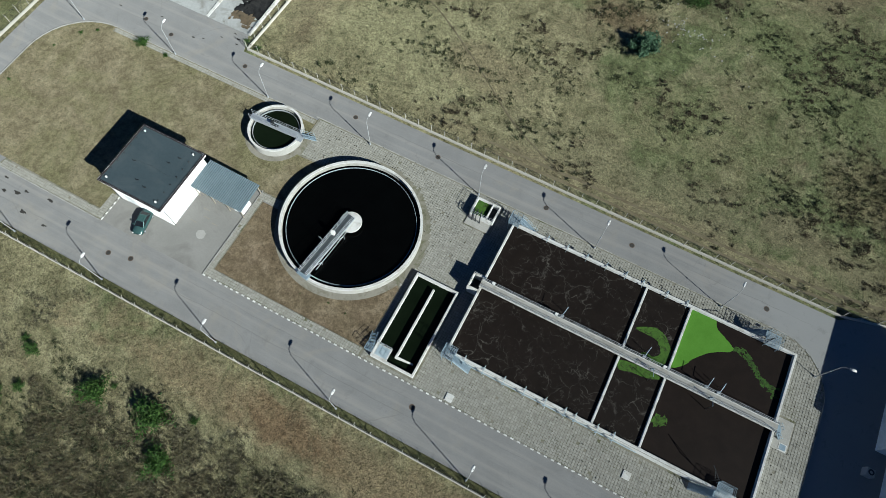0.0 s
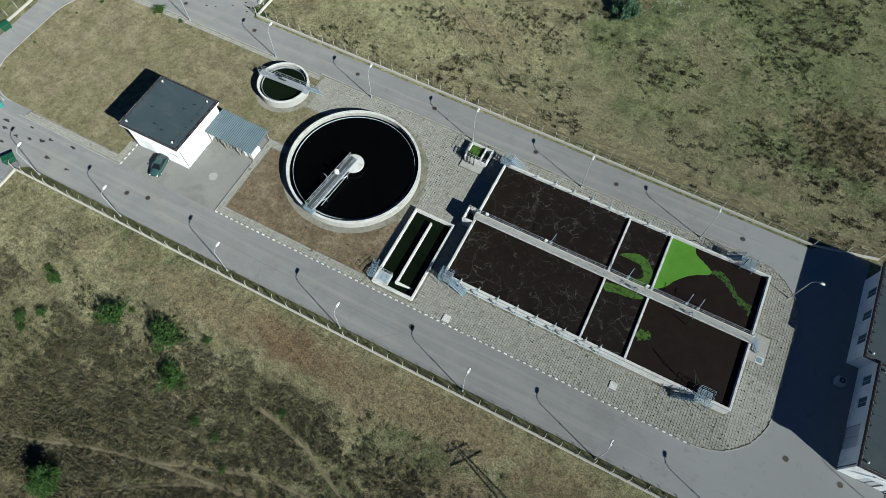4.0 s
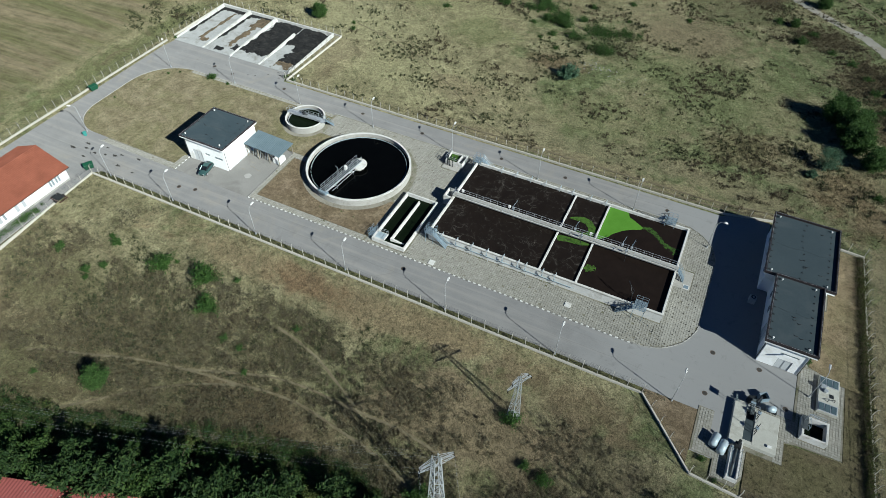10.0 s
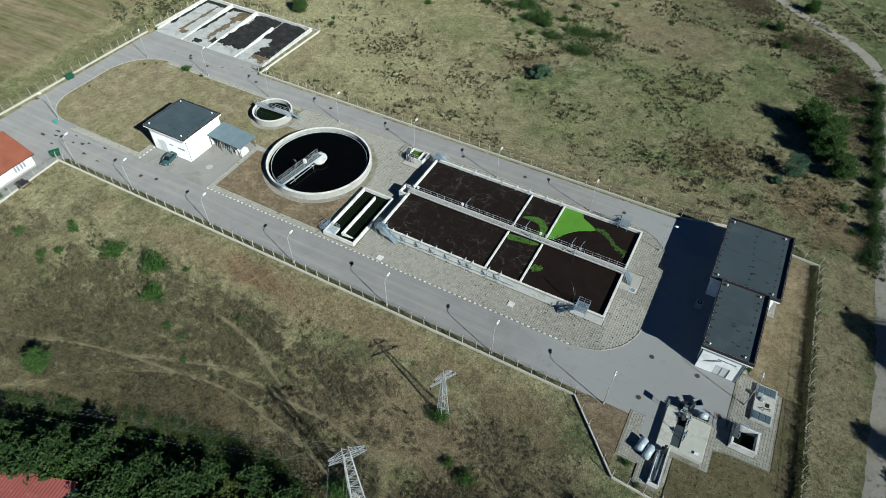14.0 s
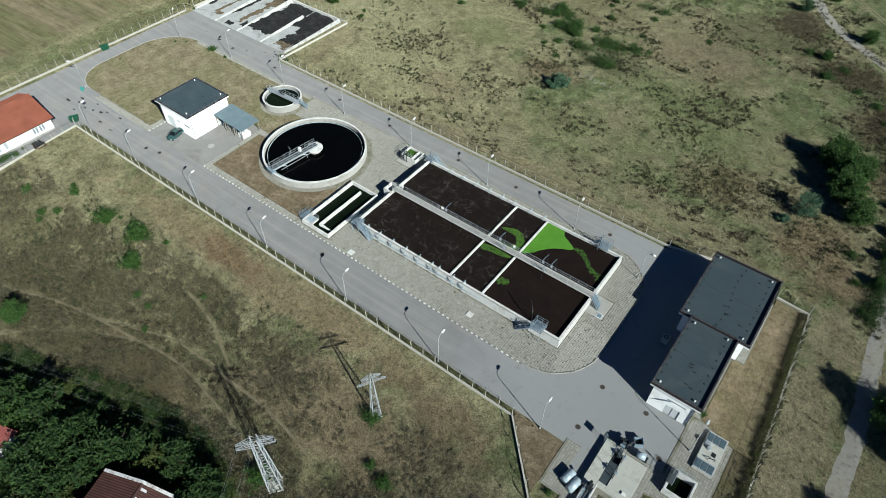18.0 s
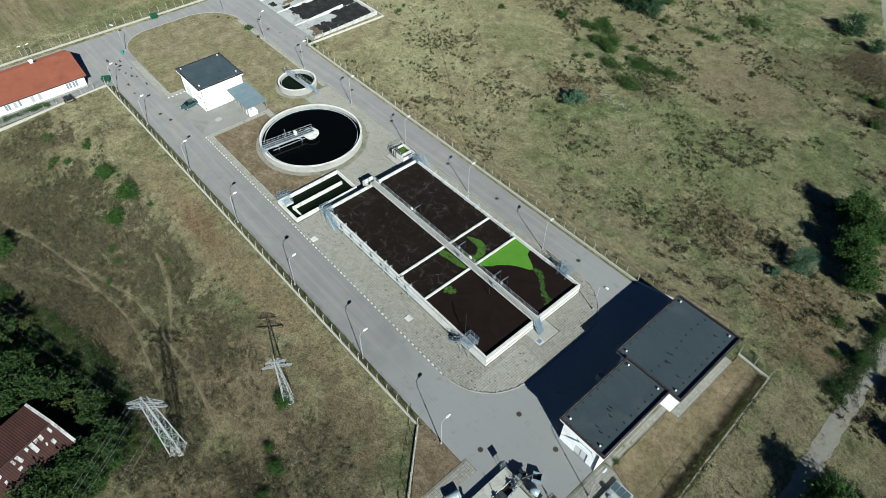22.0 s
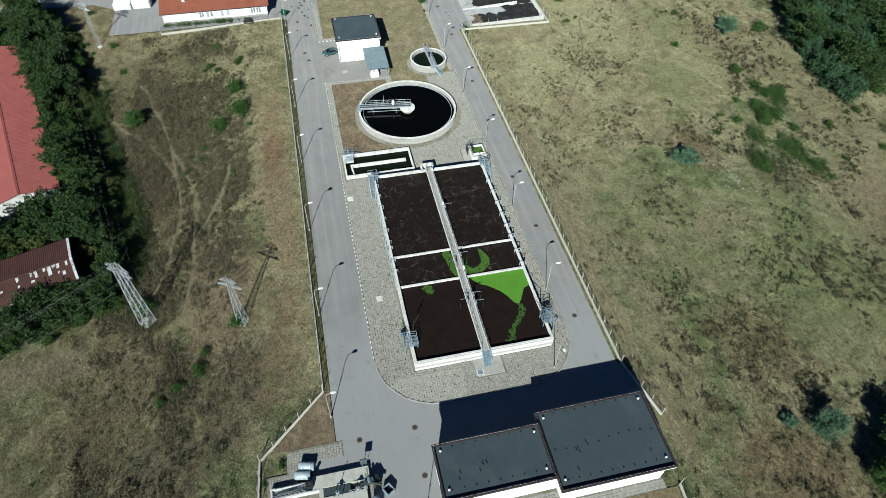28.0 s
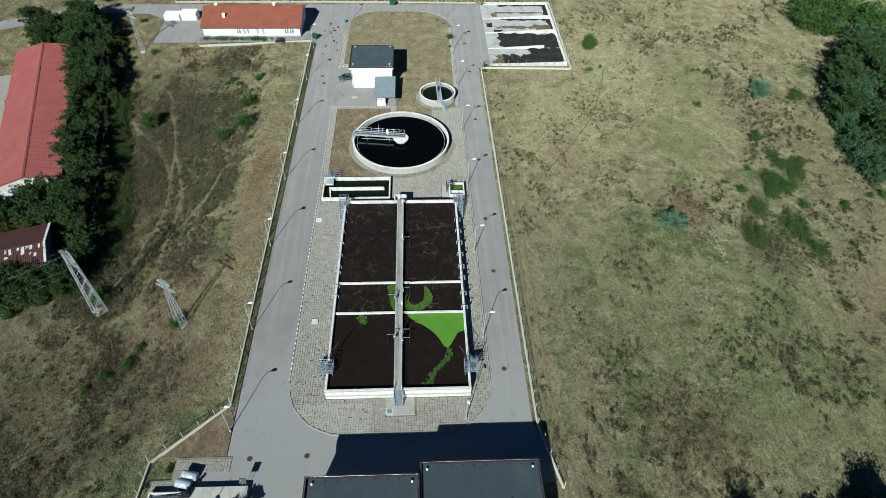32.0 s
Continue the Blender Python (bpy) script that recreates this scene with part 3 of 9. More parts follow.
SLUDGE_LIVE = sludge_material("aerated_sludge", 0.9, (0.0113, 0.0083, 0.0067))
SLUDGE_STILL = sludge_material("still_sludge", 0.03, (0.0123, 0.0083, 0.0066))
WATER_BLACK = water_material("black_water", (0.0013, 0.0015, 0.0015))
WATER_GREEN = water_material("green_black_water", (0.0049, 0.0084, 0.0042))
SCUM = surface("bright_green_scum", (0.07, 0.189, 0.0168), (0.098, 0.2415, 0.0294), 9, 0.6, 0.85, 0, 0.3, 0, None, 1, 0.2)
SCUM_THIN = surface("thin_green_scum", (0.0315, 0.0735, 0.0119), (0.0735, 0.154, 0.0224), 5, 1.5, 0.85, 0, 0.3, 0, (0.0168, 0.0168, 0.0091), 1.6, 0.2)
DRY_SLUDGE = surface("black_dry_sludge", (0.0112, 0.0115, 0.0119), (0.028, 0.0287, 0.0294), 3.0, 0.4, 0.95, 0, 0.8, 0, (0.042, 0.0406, 0.0385), 0.6, 0.1)
BROWN_SLUDGE = surface("brown_dry_sludge", (0.077, 0.0616, 0.042), (0.168, 0.1295, 0.0875), 2.0, 0.4, 0.95, 0, 0.7, 0, (0.056, 0.049, 0.035), 0.5, 0.1)
BED_FLOOR = surface("bleached_bed_concrete", (0.264, 0.272, 0.2704), (0.376, 0.384, 0.3808), 2.0, 0.3, 0.9, 0, 0.3, 0, (0.216, 0.212, 0.2), 0.35, 0.2)
PALE_EARTH = surface("pale_worn_earth", (0.189, 0.1645, 0.105), (0.28, 0.2485, 0.1645), 2.0, 0.25, 0.95, 0, 0.5, 0, (0.154, 0.133, 0.0805), 0.5, 0.1)
FAINT = surface("trodden_earth", (0.125, 0.106, 0.068), (0.19, 0.166, 0.11), 2.0, 0.2, 0.95, 0, 0.5, 0, (0.11, 0.092, 0.057), 0.5, 0.1)
GRAVEL_ROAD = surface("pale_gravel_road", (0.21, 0.2, 0.175), (0.3, 0.288, 0.258), 2.0, 0.2, 0.95, 0, 0.5, 0, (0.235, 0.208, 0.155), 0.2, 0.1)
CAR_GREEN = surface("teal_car_paint", (0.0595, 0.1225, 0.1204), (0.0735, 0.1435, 0.14), 2, 0.5, 0.22, 0.4, 0.0)
RUBBER = surface("black_rubber", (0.015, 0.015, 0.015), (0.028, 0.028, 0.028), 9, 1, 0.8)
BARK = surface("bark", (0.042, 0.0315, 0.0224), (0.098, 0.077, 0.056), 6, 1, 0.95, 0, 0.6)
WOOD_PALE = surface("bleached_timber", (0.21, 0.182, 0.14), (0.322, 0.287, 0.231), 6, 1, 0.9, 0, 0.3)
BIN_GREEN = surface("green_container_paint", (0.0084, 0.056, 0.0294), (0.0154, 0.084, 0.0434), 4, 1, 0.6)
LEAF = island_surface("leaf_mid_green", (0.0277, 0.0617, 0.0167), (0.0568, 0.112, 0.0274), (0.1129, 0.1806, 0.0452), 0.7, 1.0, 0.0, 0.32)
LEAF_DARK = island_surface("leaf_dark_green", (0.0177, 0.0414, 0.0134), (0.0393, 0.0803, 0.0235), (0.0839, 0.1349, 0.0386), 0.7, 1.0, 0.0, 0.32)
LEAF_BRIGHT = island_surface("leaf_bright_green", (0.0283, 0.069, 0.0154), (0.0558, 0.1213, 0.0259), (0.1004, 0.1838, 0.0407), 0.7, 1.0, 0.0, 0.3)
LEAF_GREY = island_surface("leaf_teal_green", (0.052, 0.104, 0.062), (0.102, 0.19, 0.113), (0.195, 0.31, 0.195), 0.7, 1.0, 0.0, 0.3)
LEAF_WILLOW = island_surface("leaf_grey_green", (0.0267, 0.0603, 0.0288), (0.0571, 0.1164, 0.0554), (0.1142, 0.201, 0.0979), 0.7, 1.0, 0.0, 0.26)
LEAF_YELLOW = island_surface("leaf_yellow_green", (0.0473, 0.0644, 0.0164), (0.0882, 0.1159, 0.0302), (0.1512, 0.1771, 0.0536), 0.7, 1.0, 0.0, 0.32)
LEAF_FIELD = island_surface("leaf_dusty_green", (0.0319, 0.0721, 0.0197), (0.0638, 0.1312, 0.033), (0.1242, 0.2107, 0.0559), 0.8, 1.0, 0.0, 0.3)
BRUSH_OLIVE = island_surface("olive_brush_leaf", (0.078, 0.07, 0.044), (0.124, 0.113, 0.071), (0.19, 0.174, 0.113), 0.95, 1.0, 0.0, 0.15)
WEED_DARK = island_surface("dry_brown_weed", (0.0418, 0.0341, 0.0209), (0.0704, 0.0583, 0.0352), (0.1122, 0.0935, 0.0572), 0.95, 1.0, 0.0)
WEED_BROWN = island_surface("brown_brush", (0.0847, 0.0708, 0.0409), (0.134, 0.1139, 0.066), (0.205, 0.1792, 0.1056), 0.95, 1.0, 0.0)
SOIL = lawn_material("dark_dry_soil", (0.07, 0.056, 0.035), (0.1085, 0.0896, 0.0574), (0.1575, 0.133, 0.0875), 0.4)
POLE_GREY = surface("dull_pole_grey", (0.3, 0.31, 0.315), (0.42, 0.43, 0.435), 8, 0.7, 0.5, 0.1, 0.05)
WEED_GREEN = island_surface("olive_weed", (0.03, 0.037, 0.017), (0.052, 0.062, 0.028), (0.09, 0.099, 0.048), 0.95, 1.0, 0.0)
STRAW = island_surface("straw_tuft", (0.098, 0.084, 0.049), (0.133, 0.1176, 0.07), (0.175, 0.154, 0.0945), 0.95, 1.0, 0.0)
SILVER_BLUE = surface("silver_blue_sheet", (0.33, 0.41, 0.46), (0.5, 0.58, 0.62), 8, 0.7, 0.5, 0.25, 0.08)
SLATE = surface("slate_hatch_sheet", (0.035, 0.049, 0.056), (0.063, 0.0805, 0.0875), 6, 0.8, 0.5, 0.1, 0.1)


# ---- ground ----
PATH_STONE = surface("ring_path_stone", (0.189, 0.1785, 0.1505), (0.266, 0.252, 0.217), 3.0, 0.6, 0.92, 0, 0.3, 0, (0.14, 0.1295, 0.098), 0.8, 0.2)
GRATING = surface("steel_grating", (0.062, 0.073, 0.079), (0.12, 0.135, 0.143), 9, 1.5, 0.55, 0.3, 0.2)
FLAT = ((-105.5, 66.0, 3.8, 53.0), (-105.5, -63.0, 50.0, 77.0), (44.0, 70.0, -6.0, 20.0), (-104.0, -79.0, -130.0, 6.0))


def off_plant(x, y):
    return min(math.hypot(max(a - x, 0, x - b), max(c - y, 0, y - d)) for a, b, c, d in FLAT)


def land(x, y):
    """Height of the open ground: the field south of the plant falls away."""
    d = off_plant(x, y)
    y0 = 4.2 - 10.2 * smooth01((x - 37) / 9)
    z = -3.2 * smooth01((y0 - y) / 28) * smooth01((x + 86) / 16)
    k = smooth01(d / 5)
    return -0.10 + z + k * (0.45 * noise.noise((x * 0.05, y * 0.05, 3)) + 0.16 * noise.noise((x * 0.22, y * 0.22, 7)) + 0.06)


def axis_steps(lo, hi, step):
    mid = list(np.arange(lo, hi + 0.1, step))
    far = [6 * 1.45 ** i for i in range(1, 17)]
    return [lo - f for f in reversed(far)] + mid + [hi + f for f in far]


gx, gy = axis_steps(-150, 130, 2.0), axis_steps(-120, 200, 2.0)
ground_mb = MB()
ground_mb.v = [(x, y, land(x, y)) for y in gy for x in gx]
nx = len(gx)
ground_mb.f = [(j * nx + i, j * nx + i + 1, (j + 1) * nx + i + 1, (j + 1) * nx + i) for j in range(len(gy) - 1) for i in range(nx - 1)]
solid("ground", ground_mb, FIELD, (0, 0, 0), "uneven dry field of straw and patchy green grass", "ground", "", "structure", True)


def rounded(pts, n=10):
    """An outline from (x, y, radius) corners."""
    out = []
    k = len(pts)
    for i in range(k):
        x, y, r = pts[i]
        if r == 0:
            out.append((x, y))
            continue
        p, a, b = Vector((x, y)), Vector(pts[i - 1][:2]), Vector(pts[(i + 1) % k][:2])
        u, w = (a - p).normalized(), (b - p).normalized()
        half = math.acos(max(-1, min(1, u.dot(w)))) / 2
        t = r / math.tan(half)
        c = p + (u + w).normalized() * (r / math.sin(half))
        s, e = p + u * t - c, p + w * t - c
        a0 = math.atan2(s.y, s.x)
        da = (math.atan2(e.y, e.x) - a0 + math.pi) % (2 * math.pi) - math.pi
        out += [(c.x + r * math.cos(a0 + da * j / n), c.y + r * math.sin(a0 + da * j / n)) for j in range(n + 1)]
    return out


def inside(x, y, poly):
    odd = False
    j = len(poly) - 1
    for i in range(len(poly)):
        (xi, yi), (xj, yj) = poly[i], poly[j]
        if (yi > y) != (yj > y) and x < (xj - xi) * (y - yi) / (yj - yi) + xi:
            odd = not odd
        j = i
    return odd


road_outline = [(-103.6, -54), (-103.3, -60), (-101.0, -68.5), (-96.6, -78), (-92.2, -87.3), (-72, -130), (-66.5, -130), (-87.0, -85), (-91.6, -75.4), (-96.2, -66.6), (-97.6, -58), (-97.4, -46), (-93.2, -39.6), (-79.6, -39.6), (-79.6, -26.6), (-80.2, 4.9), (-78.5, 6.1), (44.9, 6.1),
                (44.9, -1.0), (48.1, -1.0), (48.1, 2.4), (57.2, 2.5), (57.2, 6.3), (58.0, 6.7), (58.0, 19.8), (51.9, 19.8), (51.9, 35), (50, 35), (50, 53.2), (44, 53.2), (41, 51.2),
                (-64.9, 51.2), (-66.2, 54.6), (-102.9, 54.6), (-103.6, 50)]
solid("road", MB().prism(road_outline, -0.3, 0.0), ASPHALT, (0, 0, 0), "worn grey asphalt service road with faint patches", "road", "", "structure")

# lawns inside the plant
island = rounded([(-98.6, 15.2, 8), (-66.9, 15.0, 0), (-66.2, 18.6, 0), (-65.4, 28.0, 0), (-54.2, 29.4, 0), (-45.6, 29.4, 0), (-40, 29.4, 0), (-36, 37.7, 0), (-45.6, 37.7, 0), (-45.6, 44.9, 0), (-98.6, 44.9, 11)])
solid("lawn_west", MB().prism(island, -0.2, 0.10), LAWN, (0, 0, 0), "dry mown lawn with greenish patches", "lawn", "", "structure")
lawn2 = rounded([(-45.0, 14.9, 0), (-19.0, 14.9, 0), (-19.0, 25.2, 0), (-30, 30, 0), (-40, 27.8, 0), (-45.0, 27.8, 0)])
solid("lawn_south", MB().prism(lawn2, -0.2, 0.10), BROWN_LAWN, (0, 0, 0), "scorched brown lawn beside the settling tank", "lawn", "", "structure")
solid("corner_soil", MB().prism([(36.4, 5.15), (44.8, -3.2), (44.8, 6.0), (36.4, 6.0)], -0.2, 0.06), BROWN_LAWN, (0, 0, 0), "bare dry soil in the fence corner", "soil", "", "structure")
solid("verge", MB().prism([(-79.5, 4.9), (36.35, 5.1), (36.35, 6.0), (-78.5, 6.0)], -0.2, 0.06), VERGE, (0, 0, 0), "narrow overgrown grass verge between fence and road", "verge", "", "structure")

# paved ground round the tanks
paved = rounded([(-18.9, 13.5, 0), (42.1, 13.5, 9.5), (42.1, 45.4, 8.5), (-45.5, 45.4, 0), (-45.5, 37.8, 0), (-37, 37.8, 0), (-30.3, 30.6, 0), (-24, 25.3, 0), (-18.9, 25.3, 0)])
pavement = solid("pavement", MB().prism(paved, -0.2, 0.09), JOINT, (0, 0, 0), "sunken mossy joints under the paving blocks", "pavement", "", "structure")
south_walk = [(-46.1, 13.5), (-18.95, 13.5), (-18.95, 14.85), (-45.05, 14.85), (-45.05, 28.0), (-40.2, 28.0), (-40.2, 29.35), (-46.1, 29.35)]
footpath = solid("footpath", MB().prism(south_walk, -0.2, 0.09), JOINT, (0, 0, 0), "narrow paved footpath along the brown lawn", "pavement", "", "structure")
west_walk = [(-86.5, 13.6), (-65.4, 13.4), (-65.4, 18.0), (-66.8, 18.0), (-66.8, 14.95), (-86.0, 15.1)]
footpath_w = solid("footpath_west", MB().prism(west_walk, -0.2, 0.09), JOINT, (0, 0, 0), "paved strip beside the lawn", "pavement", "", "structure")
north_walk = [(-88.0, 43.95), (-45.65, 43.95), (-45.65, 44.8), (-88.0, 44.8)]
footpath_n = solid("footpath_north", MB().prism(north_walk, 0.0, 0.115), JOINT, (0, 0, 0), "narrow paved strip on the lawn's road edge", "pavement", "", "structure")

inlet_a = solid("inlet_paving_west", MB().prism([(44.9, 6.9), (44.9, -0.9), (48.2, -0.9), (48.2, -3.9), (51.6, -3.9), (52.4, -2.3), (52.4, 2.4), (57.3, 2.4), (57.3, 6.2), (58.9, 6.6), (65.1, 6.8), (64.9, 20.0), (59.5, 21.6), (58.05, 21.0),
                                              (58.05, 10.5), (50, 10.5), (50, 0.6), (47.2, 0.6), (47.2, 6.9)], -0.2, 0.06), JOINT, (0, 0, 0), "mossy joints of the paving round the inlet works", "pavement", "", "structure")
inlet_poly = [(44.9, 6.9), (44.9, -0.9), (48.2, -0.9), (48.2, -3.9), (51.6, -3.9), (52.4, -2.3), (52.4, 2.4), (57.3, 2.4), (57.3, 6.2), (58.9, 6.6), (65.1, 6.8), (64.9, 20.0), (59.5, 21.6), (58.05, 21.0),
              (58.05, 10.5), (50, 10.5), (50, 0.6), (47.2, 0.6), (47.2, 6.9)]
solid("inlet_soil", MB().prism([(52.5, 2.3), (57.35, 2.3), (57.35, 6.1), (65.2, 6.7), (65.0, 20.0), (67.6, 20.0), (69.6, -5.3), (52.6, -4.9)], -0.3, 0.03), SOIL, (0, 0, 0), "dark dry soil beside the inlet works", "soil", "", "structure")
solid("yard_soil", MB().prism([(59.5, 21.7), (65.0, 20.05), (67.6, 20.05), (66.3, 51.2), (61.35, 51.6), (61.35, 34.9), (59.5, 34.9)], -0.3, 0.03), YARD, (0, 0, 0), "bare brown yard behind the machine hall", "soil", "", "structure")
hall_walk = [(58.05, 21.5), (59.4, 21.5), (59.4, 35.0), (61.3, 35.0), (61.3, 50.0), (59.8, 50.0), (59.8, 36), (58.05, 36)]
hall_path = solid("hall_path", MB().prism(hall_walk, -0.2, 0.06), JOINT, (0, 0, 0), "paved strip behind the machine hall", "pavement", "", "structure")
solid("apron", MB().prism([(-65.35, 13.45), (-46.15, 13.35), (-46.15, 29.3), (-55, 29.3), (-55, 18.5), (-65.35, 18.5)], -0.2, 0.035), APRON, (0, 0, 0), "stained concrete apron before the blower house", "apron", "", "structure")

# kerbs
kerb = thing("kerb", (0, 13.4, 0), "kerb of alternating white and grey stones along the road", "kerb", "", "structure")


def stone_mesh(name, material, length=0.5, w=0.16, h=0.17):
    return finish(name, MB().cbox(-length / 2 + 0.01, length / 2 - 0.01, -w / 2, w / 2, -0.1, h, 0.025), material)


KERB_DARK = surface("worn_kerb_concrete", (0.165, 0.162, 0.152), (0.23, 0.225, 0.212), 6, 0.6, 0.88, 0, 0.2, 0.12, None, 1, 0.2)
K_WHITE, K_GREY = stone_mesh("kerb_stone_white", KERB_WHITE, 0.5, 0.2), stone_mesh("kerb_stone_grey", KERB_DARK, 0.5, 0.2)


def kerb_line(pts, pair, parent, step=0.5):
    """Kerb stones end to end along a line."""
    i, rest = 0, 0.0
    for (ax, ay), (bx, by) in zip(pts, pts[1:]):
        length, ang = math.hypot(bx - ax, by - ay), math.atan2(by - ay, bx - ax)
        s = rest + step / 2
        while s <= length + step / 2 - 1e-6:
            f = s / length
            piece("kerb_stone", pair[i % len(pair)], parent, pose(ax + (bx - ax) * f, ay + (by - ay) * f, 0, 0, 0, math.degrees(ang)))
            s, i = s + step, i + 1
        rest = s - step / 2 - length


se_arc = [(32.6 + 9.5 * math.sin(a), 23.0 - 9.5 * math.cos(a)) for a in np.linspace(0, math.pi / 2, 12)]
K_LONG = stone_mesh("kerb_stone_long", KERB_GREY, 1.0)
kerb_line([(-46.1, 13.42), (32.6, 13.42)], (K_WHITE, K_GREY), kerb)
kerb_line(se_arc, (K_LONG,), kerb, 1.0)
kerb_grey = thing("kerb_grey", (0, 45.4, 0), "plain concrete kerb stones round lawns and paving", "kerb", "", "structure")
ne_arc = [(33.6 + 8.5 * math.sin(a), 36.9 + 8.5 * math.cos(a)) for a in np.linspace(math.pi / 2, 0, 10)]
kerb_line([(42.1, 23.0), (42.1, 36.9)] + ne_arc[1:] + [(-45.5, 45.48)], (K_LONG,), kerb_grey, 1.0)
kerb_line([(-65.4, 13.36), (-86.5, 13.5)], (K_LONG,), kerb_grey, 1.0)
kerb_line([(-65.36, 13.5), (-65.36, 17.8)], (K_WHITE, K_GREY), kerb_grey, 0.5)
kerb_line([(-46.1, 13.5), (-46.1, 29.3)], (K_LONG,), kerb_grey, 1.0)
kerb_mb = MB()
edge = rounded([(-98.75, 15.0, 8), (-87, 15.0, 0), (-87, 45.05, 0), (-98.75, 45.05, 11)])
loop = sorted((p for p in edge if p[0] < -87.5), key=lambda p: math.atan2(p[1] - 30, -(p[0] + 80)))
for (ax, ay), (bx, by) in zip(loop, loop[1:]):
    n = max(1, int(math.hypot(bx - ax, by - ay) / 1.0))
    for i in range(n):
        f = (i + 0.5) / n
        kerb_mb.obox(pose(ax + (bx - ax) * f, ay + (by - ay) * f, 0, 0, 0, math.degrees(math.atan2(by - ay, bx - ax))), math.hypot(bx - ax, by - ay) / n - 0.02, 0.15, -0.1, 0.15)
for i in range(41):
    kerb_mb.box(-87.4 + i, -86.42 + i, 44.92, 45.08, -0.1, 0.15)
part("kerb_run", kerb_mb, KERB_GREY, kerb_grey)

# ---- fences ----
def fence(name, pts, label, lean=0.0, step=2.45, height=1.75, wall=0.35, wall_mat=POST_CREAM):
    """A low concrete wall with thin posts and wires."""
    root = thing(name, (*pts[0], 0), label, "fence", "", "structure")
    post = finish("post", MB().obox(Matrix(), 0.075, 0.075, 0.0, height).tube((0, 0, height), (0, 0.28, height + 0.3), 0.035, 4), wall_mat)
    for (ax, ay), (bx, by) in zip(pts, pts[1:]):
        length = math.hypot(bx - ax, by - ay)
        ang = math.degrees(math.atan2(by - ay, bx - ax))
        ux, uy = (bx - ax) / length, (by - ay) / length
        za, zb = min(0.0, land(ax, ay) + 0.08), min(0.0, land(bx, by) + 0.08)
        m = pose((ax + bx) / 2, (ay + by) / 2, (za + zb) / 2, 0, -math.degrees(math.atan2(zb - za, length)), ang)
        part("low_wall", MB().obox(m, length, 0.26, -0.4, wall), wall_mat, root)
        n = max(1, round(length / step))
        for i in range(n + 1):
            f = i / n
            piece("post", post, root, pose(ax + (bx - ax) * f, ay + (by - ay) * f, za + (zb - za) * f + wall - 0.05, random.uniform(-2, 2), random.uniform(-2, 2), ang + lean))
        wires = MB()
        for h in (0.25, 0.65, 1.05, 1.45, 1.72):
            wires.tube((ax, ay, za + wall + h), (bx, by, zb + wall + h), 0.011, 3)
        for side in (0.14, 0.26):
            wires.tube((ax - uy * side, ay + ux * side, za + wall + height + side), (bx - uy * side, by + ux * side, zb + wall + height + side), 0.009, 3)
        part("wire", wires, DARK_STEEL, root)
    return root


fence("fence_north", [(51.0, 54.2), (41.2, 51.9), (-64.5, 51.9)], "low cream wall with leaning posts and barbed wire")
fence("fence_beds", [(-64.5, 51.9), (-63.9, 76.3), (-104.4, 76.6), (-104.6, 56.2)], "low cream wall and posts round the drying beds")
fence("fence_south", [(-79.9, 4.7), (36.5, 5.0), (45.6, -4.7), (52.4, -5.1), (70.0, -5.6)], "low cream wall with inward leaning posts beside the verge")
fence("fence_west", [(-104.6, 53.4), (-105.2, 8.0), (-105.0, -40.0)], "low cream wall with posts along the open field", 180)
fence("fence_house", [(-79.9, 4.7), (-79.4, -27.0)], "low cream wall before the orange-roofed house", 180, 3.0, 1.2, 0.3)
fence("fence_yard", [(61.2, 52.0), (66.7, 51.6), (68.2, 24.0), (70.0, -5.6)], "weathered yard fence overgrown with weeds")


# ---- small metal work shared by the tanks ----
def railing(root, pts, h=1.05, step=1.5, material=GALV, name="railing"):
    up = Vector((0, 0, h))
    top = part(name, MB().path([Vector(p) + up for p in pts], 0.03, 5), material, root)
    part("mid_rail", MB().path([Vector(p) + up * 0.5 for p in pts], 0.026, 5), material, top)
    post = finish("post", MB().tube((0, 0, 0), (0, 0, h), 0.03, 5), material)
    for p, q in zip(pts, pts[1:]):
        p, q = Vector(p), Vector(q)
        n = max(1, round((q - p).length / step))
        for i in range(n + 1):
            piece("post", post, top, Matrix.Translation(p.lerp(q, i / n)))
    return top


